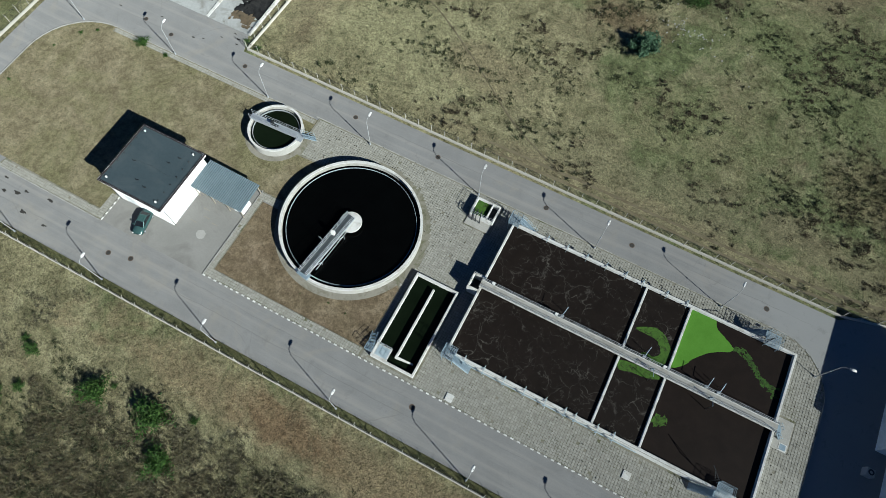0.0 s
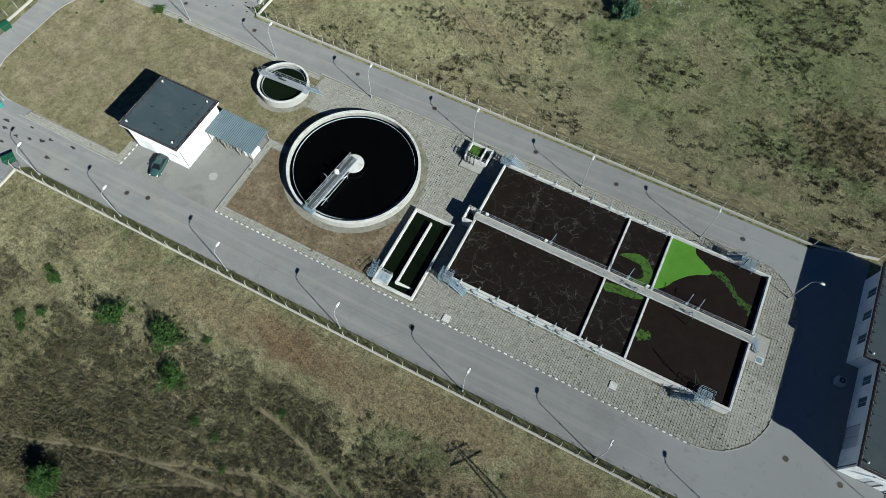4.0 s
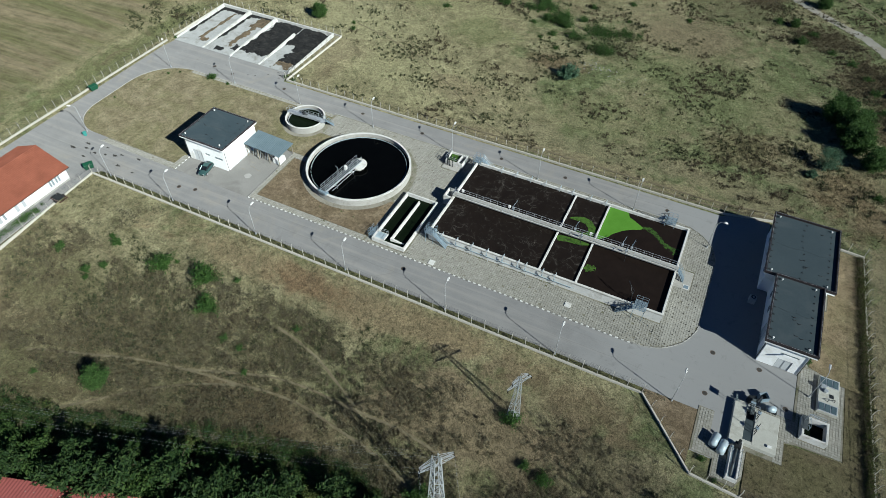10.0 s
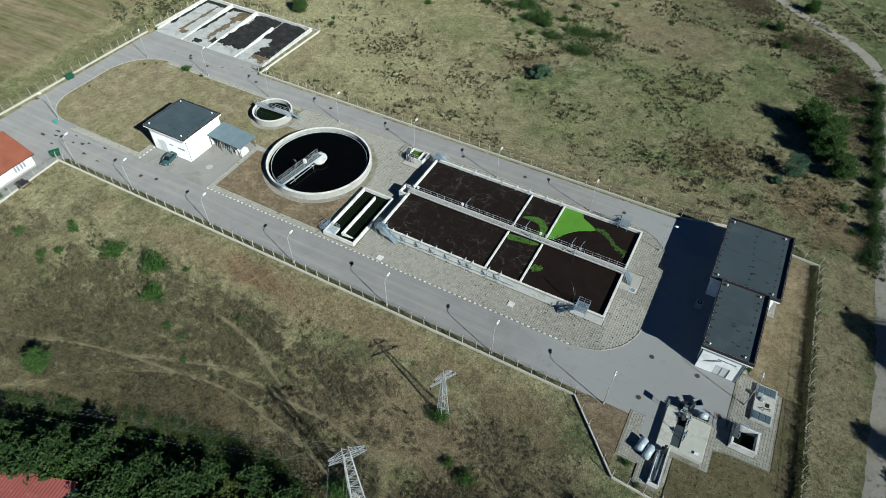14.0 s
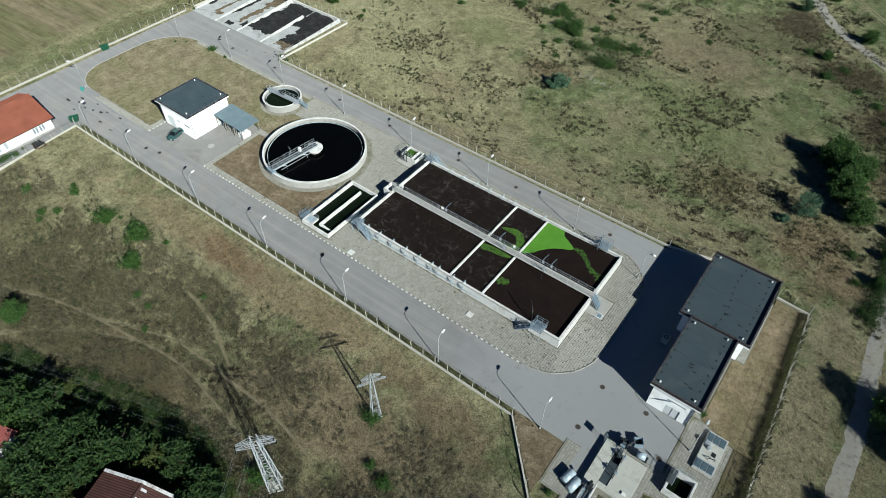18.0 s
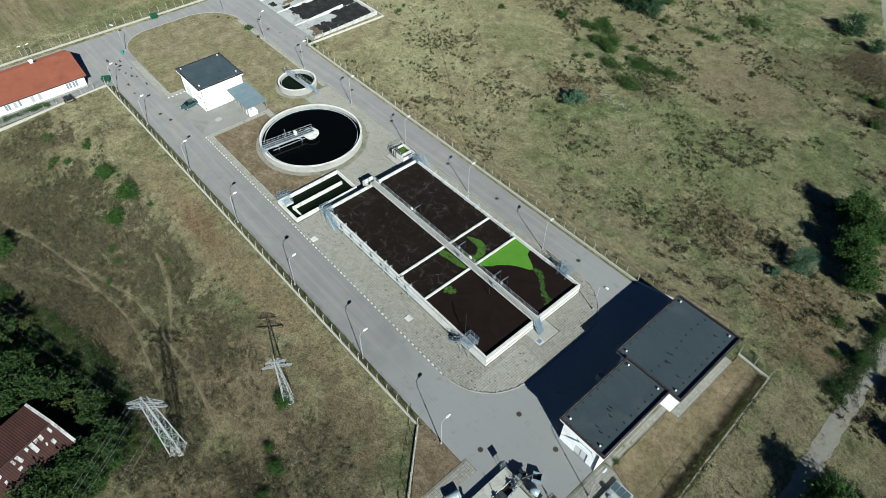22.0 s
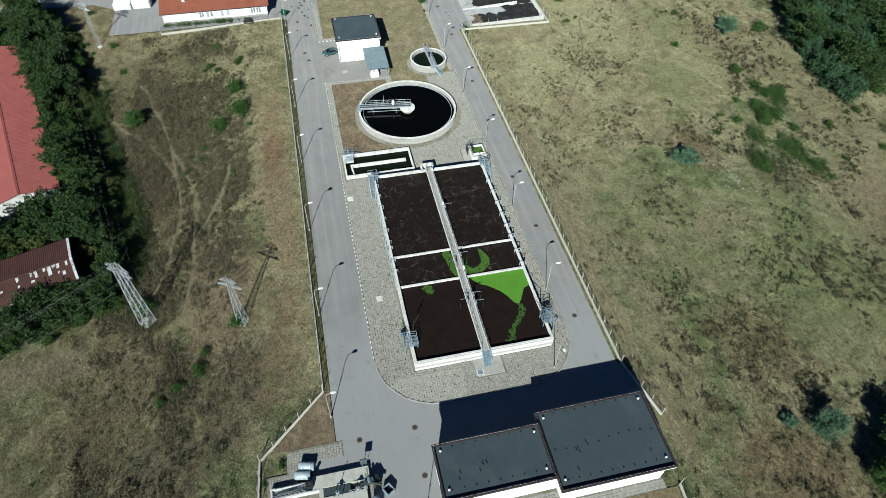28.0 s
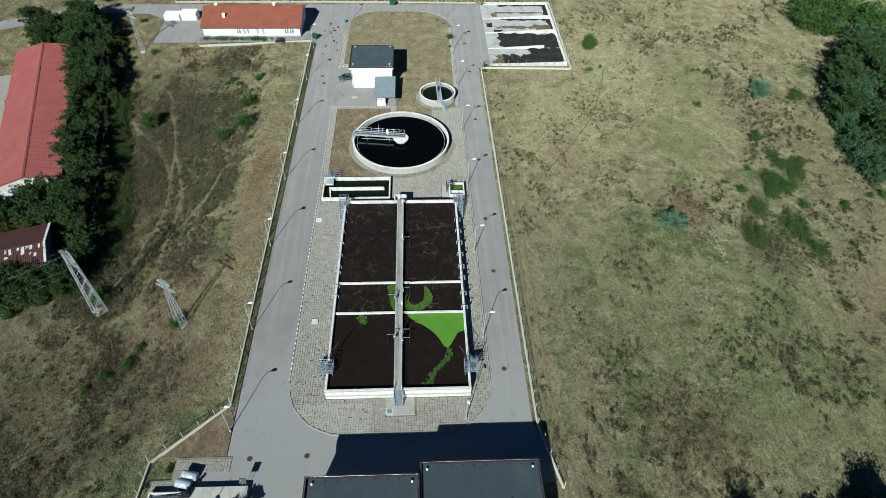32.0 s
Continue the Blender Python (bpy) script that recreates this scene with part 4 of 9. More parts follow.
def stair(name, foot, top, width, label, platform=None, material=GALV_BLUE):
    """A steel stair from foot to top, with treads, stringers and rails."""
    foot, top = Vector(foot), Vector(top)
    root = thing(name, foot, label, "stair", "steel stairs on the tanks")
    run = Vector((top.x - foot.x, top.y - foot.y, 0))
    d = run.normalized()
    side = Vector((-d.y, d.x, 0)) * (width / 2)
    n = max(3, round((top.z - foot.z) / 0.19))
    ang = math.degrees(math.atan2(d.y, d.x))
    tread = finish("tread", MB().obox(Matrix(), 0.26, width, -0.03, 0.0), material)
    for i in range(1, n + 1):
        f = (i - 0.5) / n
        c = foot + run * f
        piece("tread", tread, root, pose(c.x, c.y, foot.z + (top.z - foot.z) * i / n, 0, 0, ang))
    for s in (side, -side):
        part("stringer", MB().tube(foot + s, top + s, 0.07, 4), material, root)
        railing(root, [foot + s + Vector((0, 0, 0.1)), top + s], 1.0, 1.1, material, "handrail")
    if platform:
        x0, x1, y0, y1 = platform
        deck = part("platform", MB().box(x0, x0 + 0.06, y0, y1, top.z - 0.09, top.z).box(x1 - 0.06, x1, y0, y1, top.z - 0.09, top.z)
                    .box(x0, x1, y0, y0 + 0.06, top.z - 0.09, top.z).box(x0, x1, y1 - 0.06, y1, top.z - 0.09, top.z), material, root)
        slat = finish("slat", MB().box(0, x1 - x0 - 0.12, -0.045, 0.045, -0.04, 0), material)
        n_s = int((y1 - y0) / 0.16)
        for i in range(n_s):
            piece("slat", slat, deck, pose(x0 + 0.06, y0 + (y1 - y0) * (i + 0.5) / n_s, top.z - 0.002))
        for x in (x0 + 0.1, x1 - 0.1):
            for y in (y0 + 0.1, y1 - 0.1):
                part("leg", MB().tube((x, y, 0.05), (x, y, top.z), 0.05, 5), material, root)
        railing(root, [(x0, y0, top.z), (x1, y0, top.z), (x1, y1, top.z), (x0, y1, top.z)], 1.05, 0.9, material)
        railing(root, [(x0, y1, top.z), (x0, y0, top.z)], 1.05, 0.9, material)
    return root


# ---- aeration basin ----
X0, X1, Y0, Y1, TOP, LEVEL = -8.2, 35.9, 19.5, 42.1, 2.4, 1.8
P1, P2, MID = 13.7, 20.5, 30.75
basin = thing("aeration_basin", (13.8, 30.8, 0), "large rectangular concrete basin of brown sludge", "basin")
W = 0.34
part("wall", MB().cbox(X0, X1, Y0, Y0 + W, -0.2, TOP), PALE_CONCRETE, basin)
part("wall", MB().cbox(X0, X1, Y1 - W, Y1, -0.2, TOP), PALE_CONCRETE, basin)
part("wall", MB().cbox(X0, X0 + W, Y0 + W, Y1 - W, -0.2, TOP), PALE_CONCRETE, basin)
part("wall", MB().cbox(X1 - W, X1, Y0 + W, Y1 - W, -0.2, TOP), PALE_CONCRETE, basin)
part("middle_wall", MB().box(X0 + W, X1 - W, MID - 0.15, MID + 0.15, -0.2, 2.38), CONCRETE, basin)
for px in (P1, P2):
    for a, b in ((Y0 + W, MID - 0.15), (MID + 0.15, Y1 - W)):
        part("partition", MB().cbox(px - 0.17, px + 0.17, a, b, -0.2, 2.15), PALE_CONCRETE, basin)
# drip edge along the outside of the coping
for y, s in ((Y0, -1), (Y1, 1)):
    part("coping", MB().box(X0, X1, min(y, y + s * 0.05), max(y, y + s * 0.05), TOP - 0.34, TOP - 0.12), CONCRETE, basin)
part("coping", MB().box(X1, X1 + 0.05, Y0, Y1, TOP - 0.34, TOP - 0.12), CONCRETE, basin)
part("coping", MB().box(X1, X1 + 0.03, Y0, Y1, 0.75, 1.1), CONCRETE, basin)
part("walkway_slab", MB().box(X0 - 0.1, X1 + 0.15, MID - 0.62, MID + 0.62, 2.4, 2.58), CONCRETE, basin)
for y in (MID - 0.56, MID + 0.56):
    part("walkway_edge", MB().cbox(X0 - 0.1, X1 + 0.15, y - 0.06, y + 0.06, 2.584, 2.64, 0.01), PALE_CONCRETE, basin, "pale raised edge of the walkway")
for y in (MID - 0.58, MID + 0.58):
    railing(basin, [(X0, y, 2.58), (X1 - 0.2, y, 2.58)], 1.05, 1.5)
cells = ((X0 + W, P1 - 0.17, SLUDGE_LIVE), (P1 + 0.17, P2 - 0.17, SLUDGE_LIVE), (P2 + 0.17, X1 - W, SLUDGE_STILL))
for xa, xb, m in cells:
    for ya, yb in ((Y0 + W, MID - 0.15), (MID + 0.15, Y1 - W)):
        solid("water", MB().box(xa, xb, ya, yb, LEVEL - 0.4, LEVEL), m, ((xa + xb) / 2, (ya + yb) / 2, LEVEL - 0.4),
              "brown sludge water with pale foam veins" if m is SLUDGE_LIVE else "still dark brown sludge water", "water", "", "structure")
box_w = thing("overflow_box", (-9.0, 30.75, 0), "square concrete overflow box on the basin's end wall", "chamber")
for x0, x1, y0, y1 in ((-9.9, -9.65, 29.45, 32.05), (-9.65, -8.22, 29.45, 29.7), (-9.65, -8.22, 31.8, 32.05)):
    part("wall", MB().cbox(x0, x1, y0, y1, -0.2, 2.5), PALE_CONCRETE, box_w)
# plain dark floor inside the hollow box
part("floor", MB().box(-9.65, -8.22, 29.7, 31.8, 0.2, 0.4), DARK_STEEL, box_w, "dark floor")
stair("steel_stair", (-4.1, 18.95, 0.12), (-6.7, 18.95, 2.6), 0.9, "galvanised stair with landing at the basin corner", (-8.5, -6.7, 18.5, 20.3))
stair("steel_stair", (-4.4, 42.75, 0.12), (-7.2, 42.75, 2.6), 0.9, "galvanised stair with landing at the basin corner", (-8.9, -7.2, 41.5, 43.3))
stair("steel_stair", (28.4, 18.8, 0.12), (31.0, 18.8, 2.75), 0.9, "galvanised stair to a landing over the basin", (31.0, 33.0, 18.4, 20.6))
stair("steel_stair", (28.6, 42.9, 0.12), (31.2, 42.9, 2.75), 0.9, "galvanised stair to a landing over the basin", (31.2, 33.2, 41.2, 43.3))
stair("steel_stair", (37.5, MID + 0.1, 0.2), (36.05, MID, 2.55), 1.3, "galvanised stair at the end of the walkway")
solid("stair_pad", MB().cbox(35.93, 39.0, 28.8, 33.3, 0.05, 0.2), CONCRETE, (37.5, 31.0, 0.05), "pale concrete pad at the foot of the stair", "pad")

# ---- twin channel ----
twin = thing("contact_tank", (-14.15, 21.4, 0), "sunken twin-channel concrete tank with dark water", "tank")
for x0, x1, y0, y1 in ((-17.6, -17.3, 14.3, 28.5), (-11.0, -10.7, 14.3, 28.5), (-17.3, -11.0, 28.2, 28.5), (-17.3, -11.0, 14.3, 14.6)):
    part("wall", MB().cbox(x0, x1, y0, y1, -1.6, 0.95), PALE_CONCRETE, twin)
part("divider", MB().cbox(-14.3, -14.0, 15.9, 27.2, -0.2, 0.9), PALE_CONCRETE, twin)
part("cross_wall", MB().add([(-14.3, 15.6, -0.4), (-11.0, 15.9, -0.4), (-11.0, 16.15, -0.4), (-14.3, 15.9, -0.4), (-14.3, 15.6, 0.9), (-11.6, 15.9, 0.14), (-11.6, 16.15, 0.14), (-14.3, 15.9, 0.9)],
                            [(3, 2, 1, 0), (4, 5, 6, 7), (0, 1, 5, 4), (1, 2, 6, 5), (2, 3, 7, 6), (3, 0, 4, 7)]), PALE_CONCRETE, twin)
part("cover_plate", MB().box(-17.1, -15.3, 14.75, 16.25, 0.93, 0.96), SILVER_BLUE, twin, "blue-grey steel cover plate")
part("cover_slab", MB().box(-17.3, -15.1, 14.6, 16.4, 0.7, 0.93), PALE_CONCRETE, twin)
solid("water", MB().box(-17.3, -11.0, 14.6, 28.2, 0.02, 0.13), WATER_GREEN, (-14.1, 21.4, 0.02), "dark green still water in the channel tank", "water", "", "structure")
railing(twin, [(-17.5, 16.4, 0.93), (-15.1, 16.4, 0.93), (-15.1, 14.7, 0.93)], 1.0, 0.8)
stair("steel_stair", (-18.6, 17.6, 0.12), (-18.1, 15.6, 0.95), 0.8, "short galvanised stair beside the channel tank", (-18.6, -17.6, 14.7, 15.6))

# ---- big round clarifier ----
CX, CY = -30.3, 30.6
clar = thing("clarifier", (CX, CY, 0), "large round concrete settling tank with black water", "tank")
part("rim_wall", MB().ring(CX, CY, 10.66, 11.0, -0.2, 1.58, 128), CONCRETE, clar)
part("rim_cap", MB().ring(CX, CY, 10.63, 11.03, 1.58, 1.7, 128), PALE_CONCRETE, clar, "pale rim cap")
part("weir", MB().ring(CX, CY, 10.0, 10.05, 0.6, 1.14, 128), SILVER_BLUE, clar, "thin steel overflow weir")
part("gutter", MB().ring(CX, CY, 10.07, 10.66, -0.2, 0.7, 96), WATER_BLACK, clar, "dark wet gutter")
solid("water", MB().cyl(CX, CY, 10.02, 0.2, 0.98, 96), WATER_BLACK, (CX, CY, 0.2), "black still water in the settling tank", "water", "", "structure")
part("pier", MB().cyl(CX, CY, 1.2, -0.2, 1.7, 32), CONCRETE, clar)
part("pier_cap", MB().cyl(CX, CY, 1.72, 1.7, 1.98, 40), PALE_CONCRETE, clar)
solid("tank_path", MB().ring(CX, CY, 11.0, 12.0, -0.15, 0.13, 60, radians(140), radians(335)), PATH_STONE, (CX, CY, 0), "paved ring round the settling tank", "path", "", "structure")


def bridge(name, a, b, width, z, label, deck, rails=(1, 1)):
    """A walkway bridge from a to b."""
    a, b = Vector((*a, z)), Vector((*b, z))
    d = (b - a).normalized()
    s = Vector((-d.y, d.x, 0)) * width / 2
    ang = math.degrees(math.atan2(d.y, d.x))
    c = (a + b) / 2
    root = thing(name, c, label, "bridge")
    part("deck", MB().obox(pose(c.x, c.y, z, 0, 0, ang), (b - a).length, width, -0.04, 0.03), deck, root, "grated steel deck")
    for k in (s, -s):
        part("girder", MB().obox(pose(c.x + k.x, c.y + k.y, z, 0, 0, ang), (b - a).length, 0.09, -0.36, 0.05), GALV, root)
    for on, k in zip(rails, (s, -s)):
        if on:
            railing(root, [a + k, b + k], 1.05, 1.3)
    return root, a, b, d, s


arm, a, b, d, s = bridge("scraper_bridge", (-30.6, 29.6 + 1.8), (-32.05, 20.0), 1.25, 2.25, "galvanised rotating scraper bridge with railings", GRATING)
part("drive_box", MB().obox(pose(b.x, b.y, 2.0, 0, 0, 81) , 0.9, 1.9, -0.35, 0.15), GALV_BLUE, arm, "drive carriage on the rim")
for k in (-0.8, 0.8):
    part("wheel", MB().tube((b.x + k - 0.1, b.y + 0.1, 1.85), (b.x + k + 0.1, b.y + 0.1, 1.85), 0.2, 14), RUBBER, arm)
p = a.lerp(b, 0.2)
part("post", MB().tube((p.x + 0.3, p.y, 2.28), (p.x + 0.3, p.y, 3.7), 0.035, 6), DARK_STEEL, arm)
for f in (0.34,):
    p = a.lerp(b, f)
    part("cabinet", MB().obox(pose(p.x - 0.35, p.y, 2.3, 0, 0, 8), 0.55, 0.45, 0, 0.9), LAMP_WHITE, arm, "white control cabinet")
p = a.lerp(b, 0.52)
part("lamp_post", MB().path([(p.x - 0.6, p.y, 2.3), (p.x - 0.6, p.y, 4.1), (p.x - 1.1, p.y + 0.1, 4.2)], 0.04), GALV, arm)
for f, off in ((0.3, 1.1), (0.75, 1.0)):
    p = a.lerp(b, f)
    q = a.lerp(b, f + 0.14)
    part("brace", MB().tube(p + Vector((off, 0, -0.3)), q - Vector((-0.3, 0, 0.3)), 0.05, 5), GALV, arm)
    part("scraper_blade", MB().tube(p + Vector((off, 0, -0.3)), p + Vector((off, 0, -1.3)), 0.05, 5), GALV, arm)
part("scum_arm", MB().tube((-30.2, 29.2, 1.35), (-31.0, 21.6, 1.35), 0.06, 6), GALV, arm)

# ---- small thickener ----
TX, TY = -50.05, 39.6
thk = thing("thickener", (TX, TY, 0), "small round concrete thickener with green-black water", "tank")
part("rim_wall", MB().ring(TX, TY, 4.22, 4.5, -0.2, 1.65, 72), CONCRETE, thk)
part("rim_cap", MB().ring(TX, TY, 4.19, 4.53, 1.65, 1.76, 72), PALE_CONCRETE, thk, "pale rim cap")
part("weir", MB().ring(TX, TY, 3.78, 3.84, 0.7, 1.35, 72), GALV, thk)
solid("water", MB().cyl(TX, TY, 4.1, 0.2, 1.05, 64), WATER_GREEN, (TX, TY, 0.2), "green-black water in the thickener", "water", "", "structure")
solid("tank_path", MB().ring(TX, TY, 4.5, 5.4, -0.15, 0.13, 48, radians(100), radians(350)), PATH_STONE, (TX, TY, 0), "paved ring round the thickener", "path", "", "structure")
tb, a, b, d, s = bridge("thickener_bridge", (TX - 4.7, TY + 0.1), (TX + 4.5, TY + 0.45), 0.95, 1.95, "pale steel bridge across the thickener", GALV)
part("motor", MB().tube((TX - 0.6, TY + 0.3, 2.0), (TX - 0.6, TY + 0.3, 2.75), 0.28, 12).tube((TX - 0.3, TY + 0.2, 2.2), (TX + 0.5, TY + 0.2, 2.2), 0.2, 12), DARK_STEEL, tb, "dark gearmotor")
part("landing", MB().box(TX + 4.2, TX + 5.3, TY - 0.5, TY + 0.9, 1.88, 1.95), GALV, tb)
stair("steel_stair", (TX + 6.2, TY + 2.0, 0.12), (TX + 5.0, TY + 0.7, 1.95), 0.8, "galvanised stair to the thickener bridge")

# ---- pump chamber ----
pump = thing("pump_chamber", (-13.0, 42.5, 0), "open concrete chamber with a green scum-covered cell", "chamber")
for x0, x1, y0, y1 in ((-15.1, -14.85, 40.9, 44.1), (-11.35, -11.1, 40.9, 44.1), (-14.85, -11.35, 43.85, 44.1), (-14.85, -11.35, 40.9, 41.15), (-12.5, -12.3, 41.15, 43.85)):
    part("wall", MB().cbox(x0, x1, y0, y1, -0.2, 1.2), PALE_CONCRETE, pump)
solid("water", MB().box(-14.85, -12.5, 41.15, 43.85, 0.0, 0.75), SCUM_THIN, (-13.6, 42.5, 0.0), "chamber water covered in dull green scum", "water", "", "structure")
# the open second cell has only a plain dark floor
part("floor", MB().box(-12.3, -11.35, 41.15, 43.85, -0.3, 0.1), DARK_STEEL, pump, "dark floor")
solid("chamber_pad", MB().cbox(-15.3, -11.2, 39.4, 40.85, 0.05, 0.24), CONCRETE, (-13.2, 40.1, 0.05), "pale concrete pad before the pump chamber", "pad")
railing(pump, [(-15.0, 41.0, 1.2), (-11.2, 41.0, 1.2)], 1.0, 1.0, GALV)
railing(pump, [(-15.0, 41.0, 1.2), (-15.0, 44.0, 1.2)], 1.0, 1.0, GALV)
for x in (-14.6, -14.0, -13.3):
    part("pipe", MB().path([(x, 41.6, 0.5), (x, 41.6, 2.1), (x + 0.2, 40.4, 2.1), (x + 0.2, 40.4, 0.3)], 0.08), DARK_STEEL, pump)


# ---- buildings ----
def felt_roof(root, x0, x1, y0, y1, z, deep=0.12, e=0.28):
    """A flat felt roof sunk behind a raised edge, with vents, stone blocks and lifted laps."""
    part("roof_slab", MB().box(x0 + 0.05, x1 - 0.05, y0 + 0.05, y1 - 0.05, z - 0.45 - deep, z - deep - 0.1), WHITE_WALL, root, "white roof fascia")
    part("flashing", MB().box(x0, x1, y0, y0 + e, z - deep - 0.1, z).box(x0, x1, y1 - e, y1, z - deep - 0.1, z)
         .box(x0, x0 + e, y0 + e, y1 - e, z - deep - 0.1, z).box(x1 - e, x1, y0 + e, y1 - e, z - deep - 0.1, z), ROOF_EDGE, root, "brown-black sheet-metal roof edge")
    zr = z - deep
    roof = part("roof", MB().box(x0 + e, x1 - e, y0 + e, y1 - e, zr - 0.1, zr), ROOF_FELT, root, "blue-grey bitumen felt")
    xm, ym = (x0 + x1) / 2, (y0 + y1) / 2
    seam = MB()
    for i in range(1, 4):
        x = x0 + e + (x1 - x0 - 2 * e) * i / 4
        seam.box(x - 0.04, x + 0.04, y0 + e + 0.02, y1 - e - 0.02, zr - 0.002, zr + 0.003)
    part("felt_seam", seam, ROOF_FELT, roof)
    for x in (x0 + 1.05, x1 - 1.5):
        for y in (y0 + 1.0, y1 - 1.0):
            part("roof_vent", MB().cyl(x, y, 0.1, zr, zr + 0.3, 12).cyl(x, y, 0.17, zr + 0.28, zr + 0.38, 14, 0.08), LAMP_WHITE, roof, "white mushroom vent")
    block = finish("roof_clip", MB().cbox(-0.09, 0.09, -0.08, 0.08, 0.0, 0.12, 0.02), DARK_STEEL)
    n = int((y1 - y0 - 2) / 1.5)
    for i in range(n + 1):
        y = y0 + 1.1 + (y1 - y0 - 2.2) * i / n
        piece("roof_clip", block, roof, pose(x0 + e + 0.35, y, zr, 0, 0, random.uniform(-15, 15)))
        piece("roof_clip", block, roof, pose(x1 - e - 1.15, y + 0.3, zr, 0, 0, random.uniform(-15, 15)))
        if (x1 - x0) > 10.5 and deep > 0.3:
            piece("roof_clip", block, roof, pose(xm + 0.4 * math.sin(i * 0.7), y, zr, 0, 0, random.uniform(-15, 15)))
    for i in range(5):
        x, y = random.uniform(x0 + 2.5, x1 - 2.6), random.uniform(y0 + 2, y1 - 2)
        part("felt_lap", MB().path([(x - 0.28, y + 0.1, zr + 0.02), (x - 0.05, y - 0.04, zr + 0.07), (x + 0.22, y + 0.04, zr + 0.08), (x + 0.32, y + 0.14, zr + 0.02)], 0.055, 5), DARK_STEEL, roof, "lifted dark felt lap")
    part("lightning_wire", MB().path([(x0 + e + (x1 - x0 - 2 * e) * i / 8, ym + 0.16 * math.sin(i * 1.9), zr + 0.03) for i in range(9)], 0.012, 4), SLATE, roof)
    part("edge_wire", MB().path([(x0 + 0.15, y0 + 0.15, z + 0.04), (x1 - 0.15, y0 + 0.15, z + 0.04), (x1 - 0.15, y1 - 0.15, z + 0.04), (x0 + 0.15, y1 - 0.15, z + 0.04), (x0 + 0.15, y0 + 0.15, z + 0.04)], 0.012, 4), GALV, roof)


def wall_y(root, x0, x1, y, t, z1, holes=(), z0=-0.2):
    """A wall along x with openings (x0, x1, z0, z1) cut right through."""
    xs = sorted({x0, x1, *[h[0] for h in holes], *[h[1] for h in holes]})
    mb = MB()
    for a, b in zip(xs, xs[1:]):
        cut = sorted((h[2], h[3]) for h in holes if h[0] <= a + 1e-6 and h[1] >= b - 1e-6)
        z = z0
        for c, d in cut:
            mb.box(a, b, y, y + t, z, c)
            z = d
        mb.box(a, b, y, y + t, z, z1)
    return part("wall", mb.weld(), WHITE_WALL, root)


def wall_x(root, x, t, y0, y1, z1, holes=(), z0=-0.2):
    ys = sorted({y0, y1, *[h[0] for h in holes], *[h[1] for h in holes]})
    mb = MB()
    for a, b in zip(ys, ys[1:]):
        cut = sorted((h[2], h[3]) for h in holes if h[0] <= a + 1e-6 and h[1] >= b - 1e-6)
        z = z0
        for c, d in cut:
            mb.box(x, x + t, a, b, z, c)
            z = d
        mb.box(x, x + t, a, b, z, z1)
    return part("wall", mb.weld(), WHITE_WALL, root)


# pale blue base colour stands in for the sky mirrored in the glass
PANE_BLUE = surface("pane_sky_reflection", (0.1, 0.145, 0.17), (0.15, 0.2, 0.23), 3, 0.5, 0.1, 0, 0.0, 0, None, 1, 0.6)
FRAME_GREY = surface("grey_window_frame", (0.32, 0.34, 0.36), (0.42, 0.44, 0.46), 6, 1, 0.5)
DOOR_GREY = surface("pale_grey_door", (0.5, 0.52, 0.53), (0.6, 0.62, 0.63), 5, 0.8, 0.5)


def opening(root, x0, x1, y0, y1, z0, z1, door=False, name="window"):
    """A window or door with frame in the wall plane; thin along the shorter side."""
    along_x = (x1 - x0) > (y1 - y0)
    fw = 0.07
    w = part(name, MB().box(x0, x1, y0, y1, z0, z0 + fw).box(x0, x1, y0, y1, z1 - fw, z1), FRAME_GREY, root)
    if along_x:
        part("frame", MB().box(x0, x0 + fw, y0, y1, z0 + fw, z1 - fw).box(x1 - fw, x1, y0, y1, z0 + fw, z1 - fw).box((x0 + x1) / 2 - 0.04, (x0 + x1) / 2 + 0.04, y0, y1, z0 + fw, z1 - fw), FRAME_GREY, w)
        ym = (y0 + y1) / 2
        for a, b in ((x0 + fw, (x0 + x1) / 2 - 0.04), ((x0 + x1) / 2 + 0.04, x1 - fw)):
            part("door_leaf" if door else "pane", MB().box(a, b, ym - 0.03, ym + 0.03, z0 + fw, z1 - fw), DOOR_GREY if door else PANE_BLUE, w)
    else:
        part("frame", MB().box(x0, x1, y0, y0 + fw, z0 + fw, z1 - fw).box(x0, x1, y1 - fw, y1, z0 + fw, z1 - fw).box(x0, x1, (y0 + y1) / 2 - 0.04, (y0 + y1) / 2 + 0.04, z0 + fw, z1 - fw), FRAME_GREY, w)
        xm = (x0 + x1) / 2
        for a, b in ((y0 + fw, (y0 + y1) / 2 - 0.04), ((y0 + y1) / 2 + 0.04, y1 - fw)):
            part("door_leaf" if door else "pane", MB().box(xm - 0.03, xm + 0.03, a, b, z0 + fw, z1 - fw), DOOR_GREY if door else PANE_BLUE, w)
    return w


# blower house
bh = thing("blower_house", (-60, 23, 0), "white rendered flat-roofed blower house with felt roof", "building")
bx0, bx1, by0, by1, bz = -65.2, -54.75, 18.0, 28.2, 5.7
sd, sw = (-63.6, -61.2, 0.0, 2.9), (-60.2, -58.9, 2.5, 3.0)
sw2 = (-57.7, -55.6, 2.4, 2.95)
wall_y(bh, bx0, bx1, by0, 0.3, bz, (sd, sw, sw2))
wall_y(bh, bx0, bx1, by1 - 0.3, 0.3, bz)
wall_x(bh, bx0, 0.3, by0 + 0.3, by1 - 0.3, bz)
wall_x(bh, bx1 - 0.3, 0.3, by0 + 0.3, by1 - 0.3, bz, ((24.6, 25.8, 0.0, 2.2),))
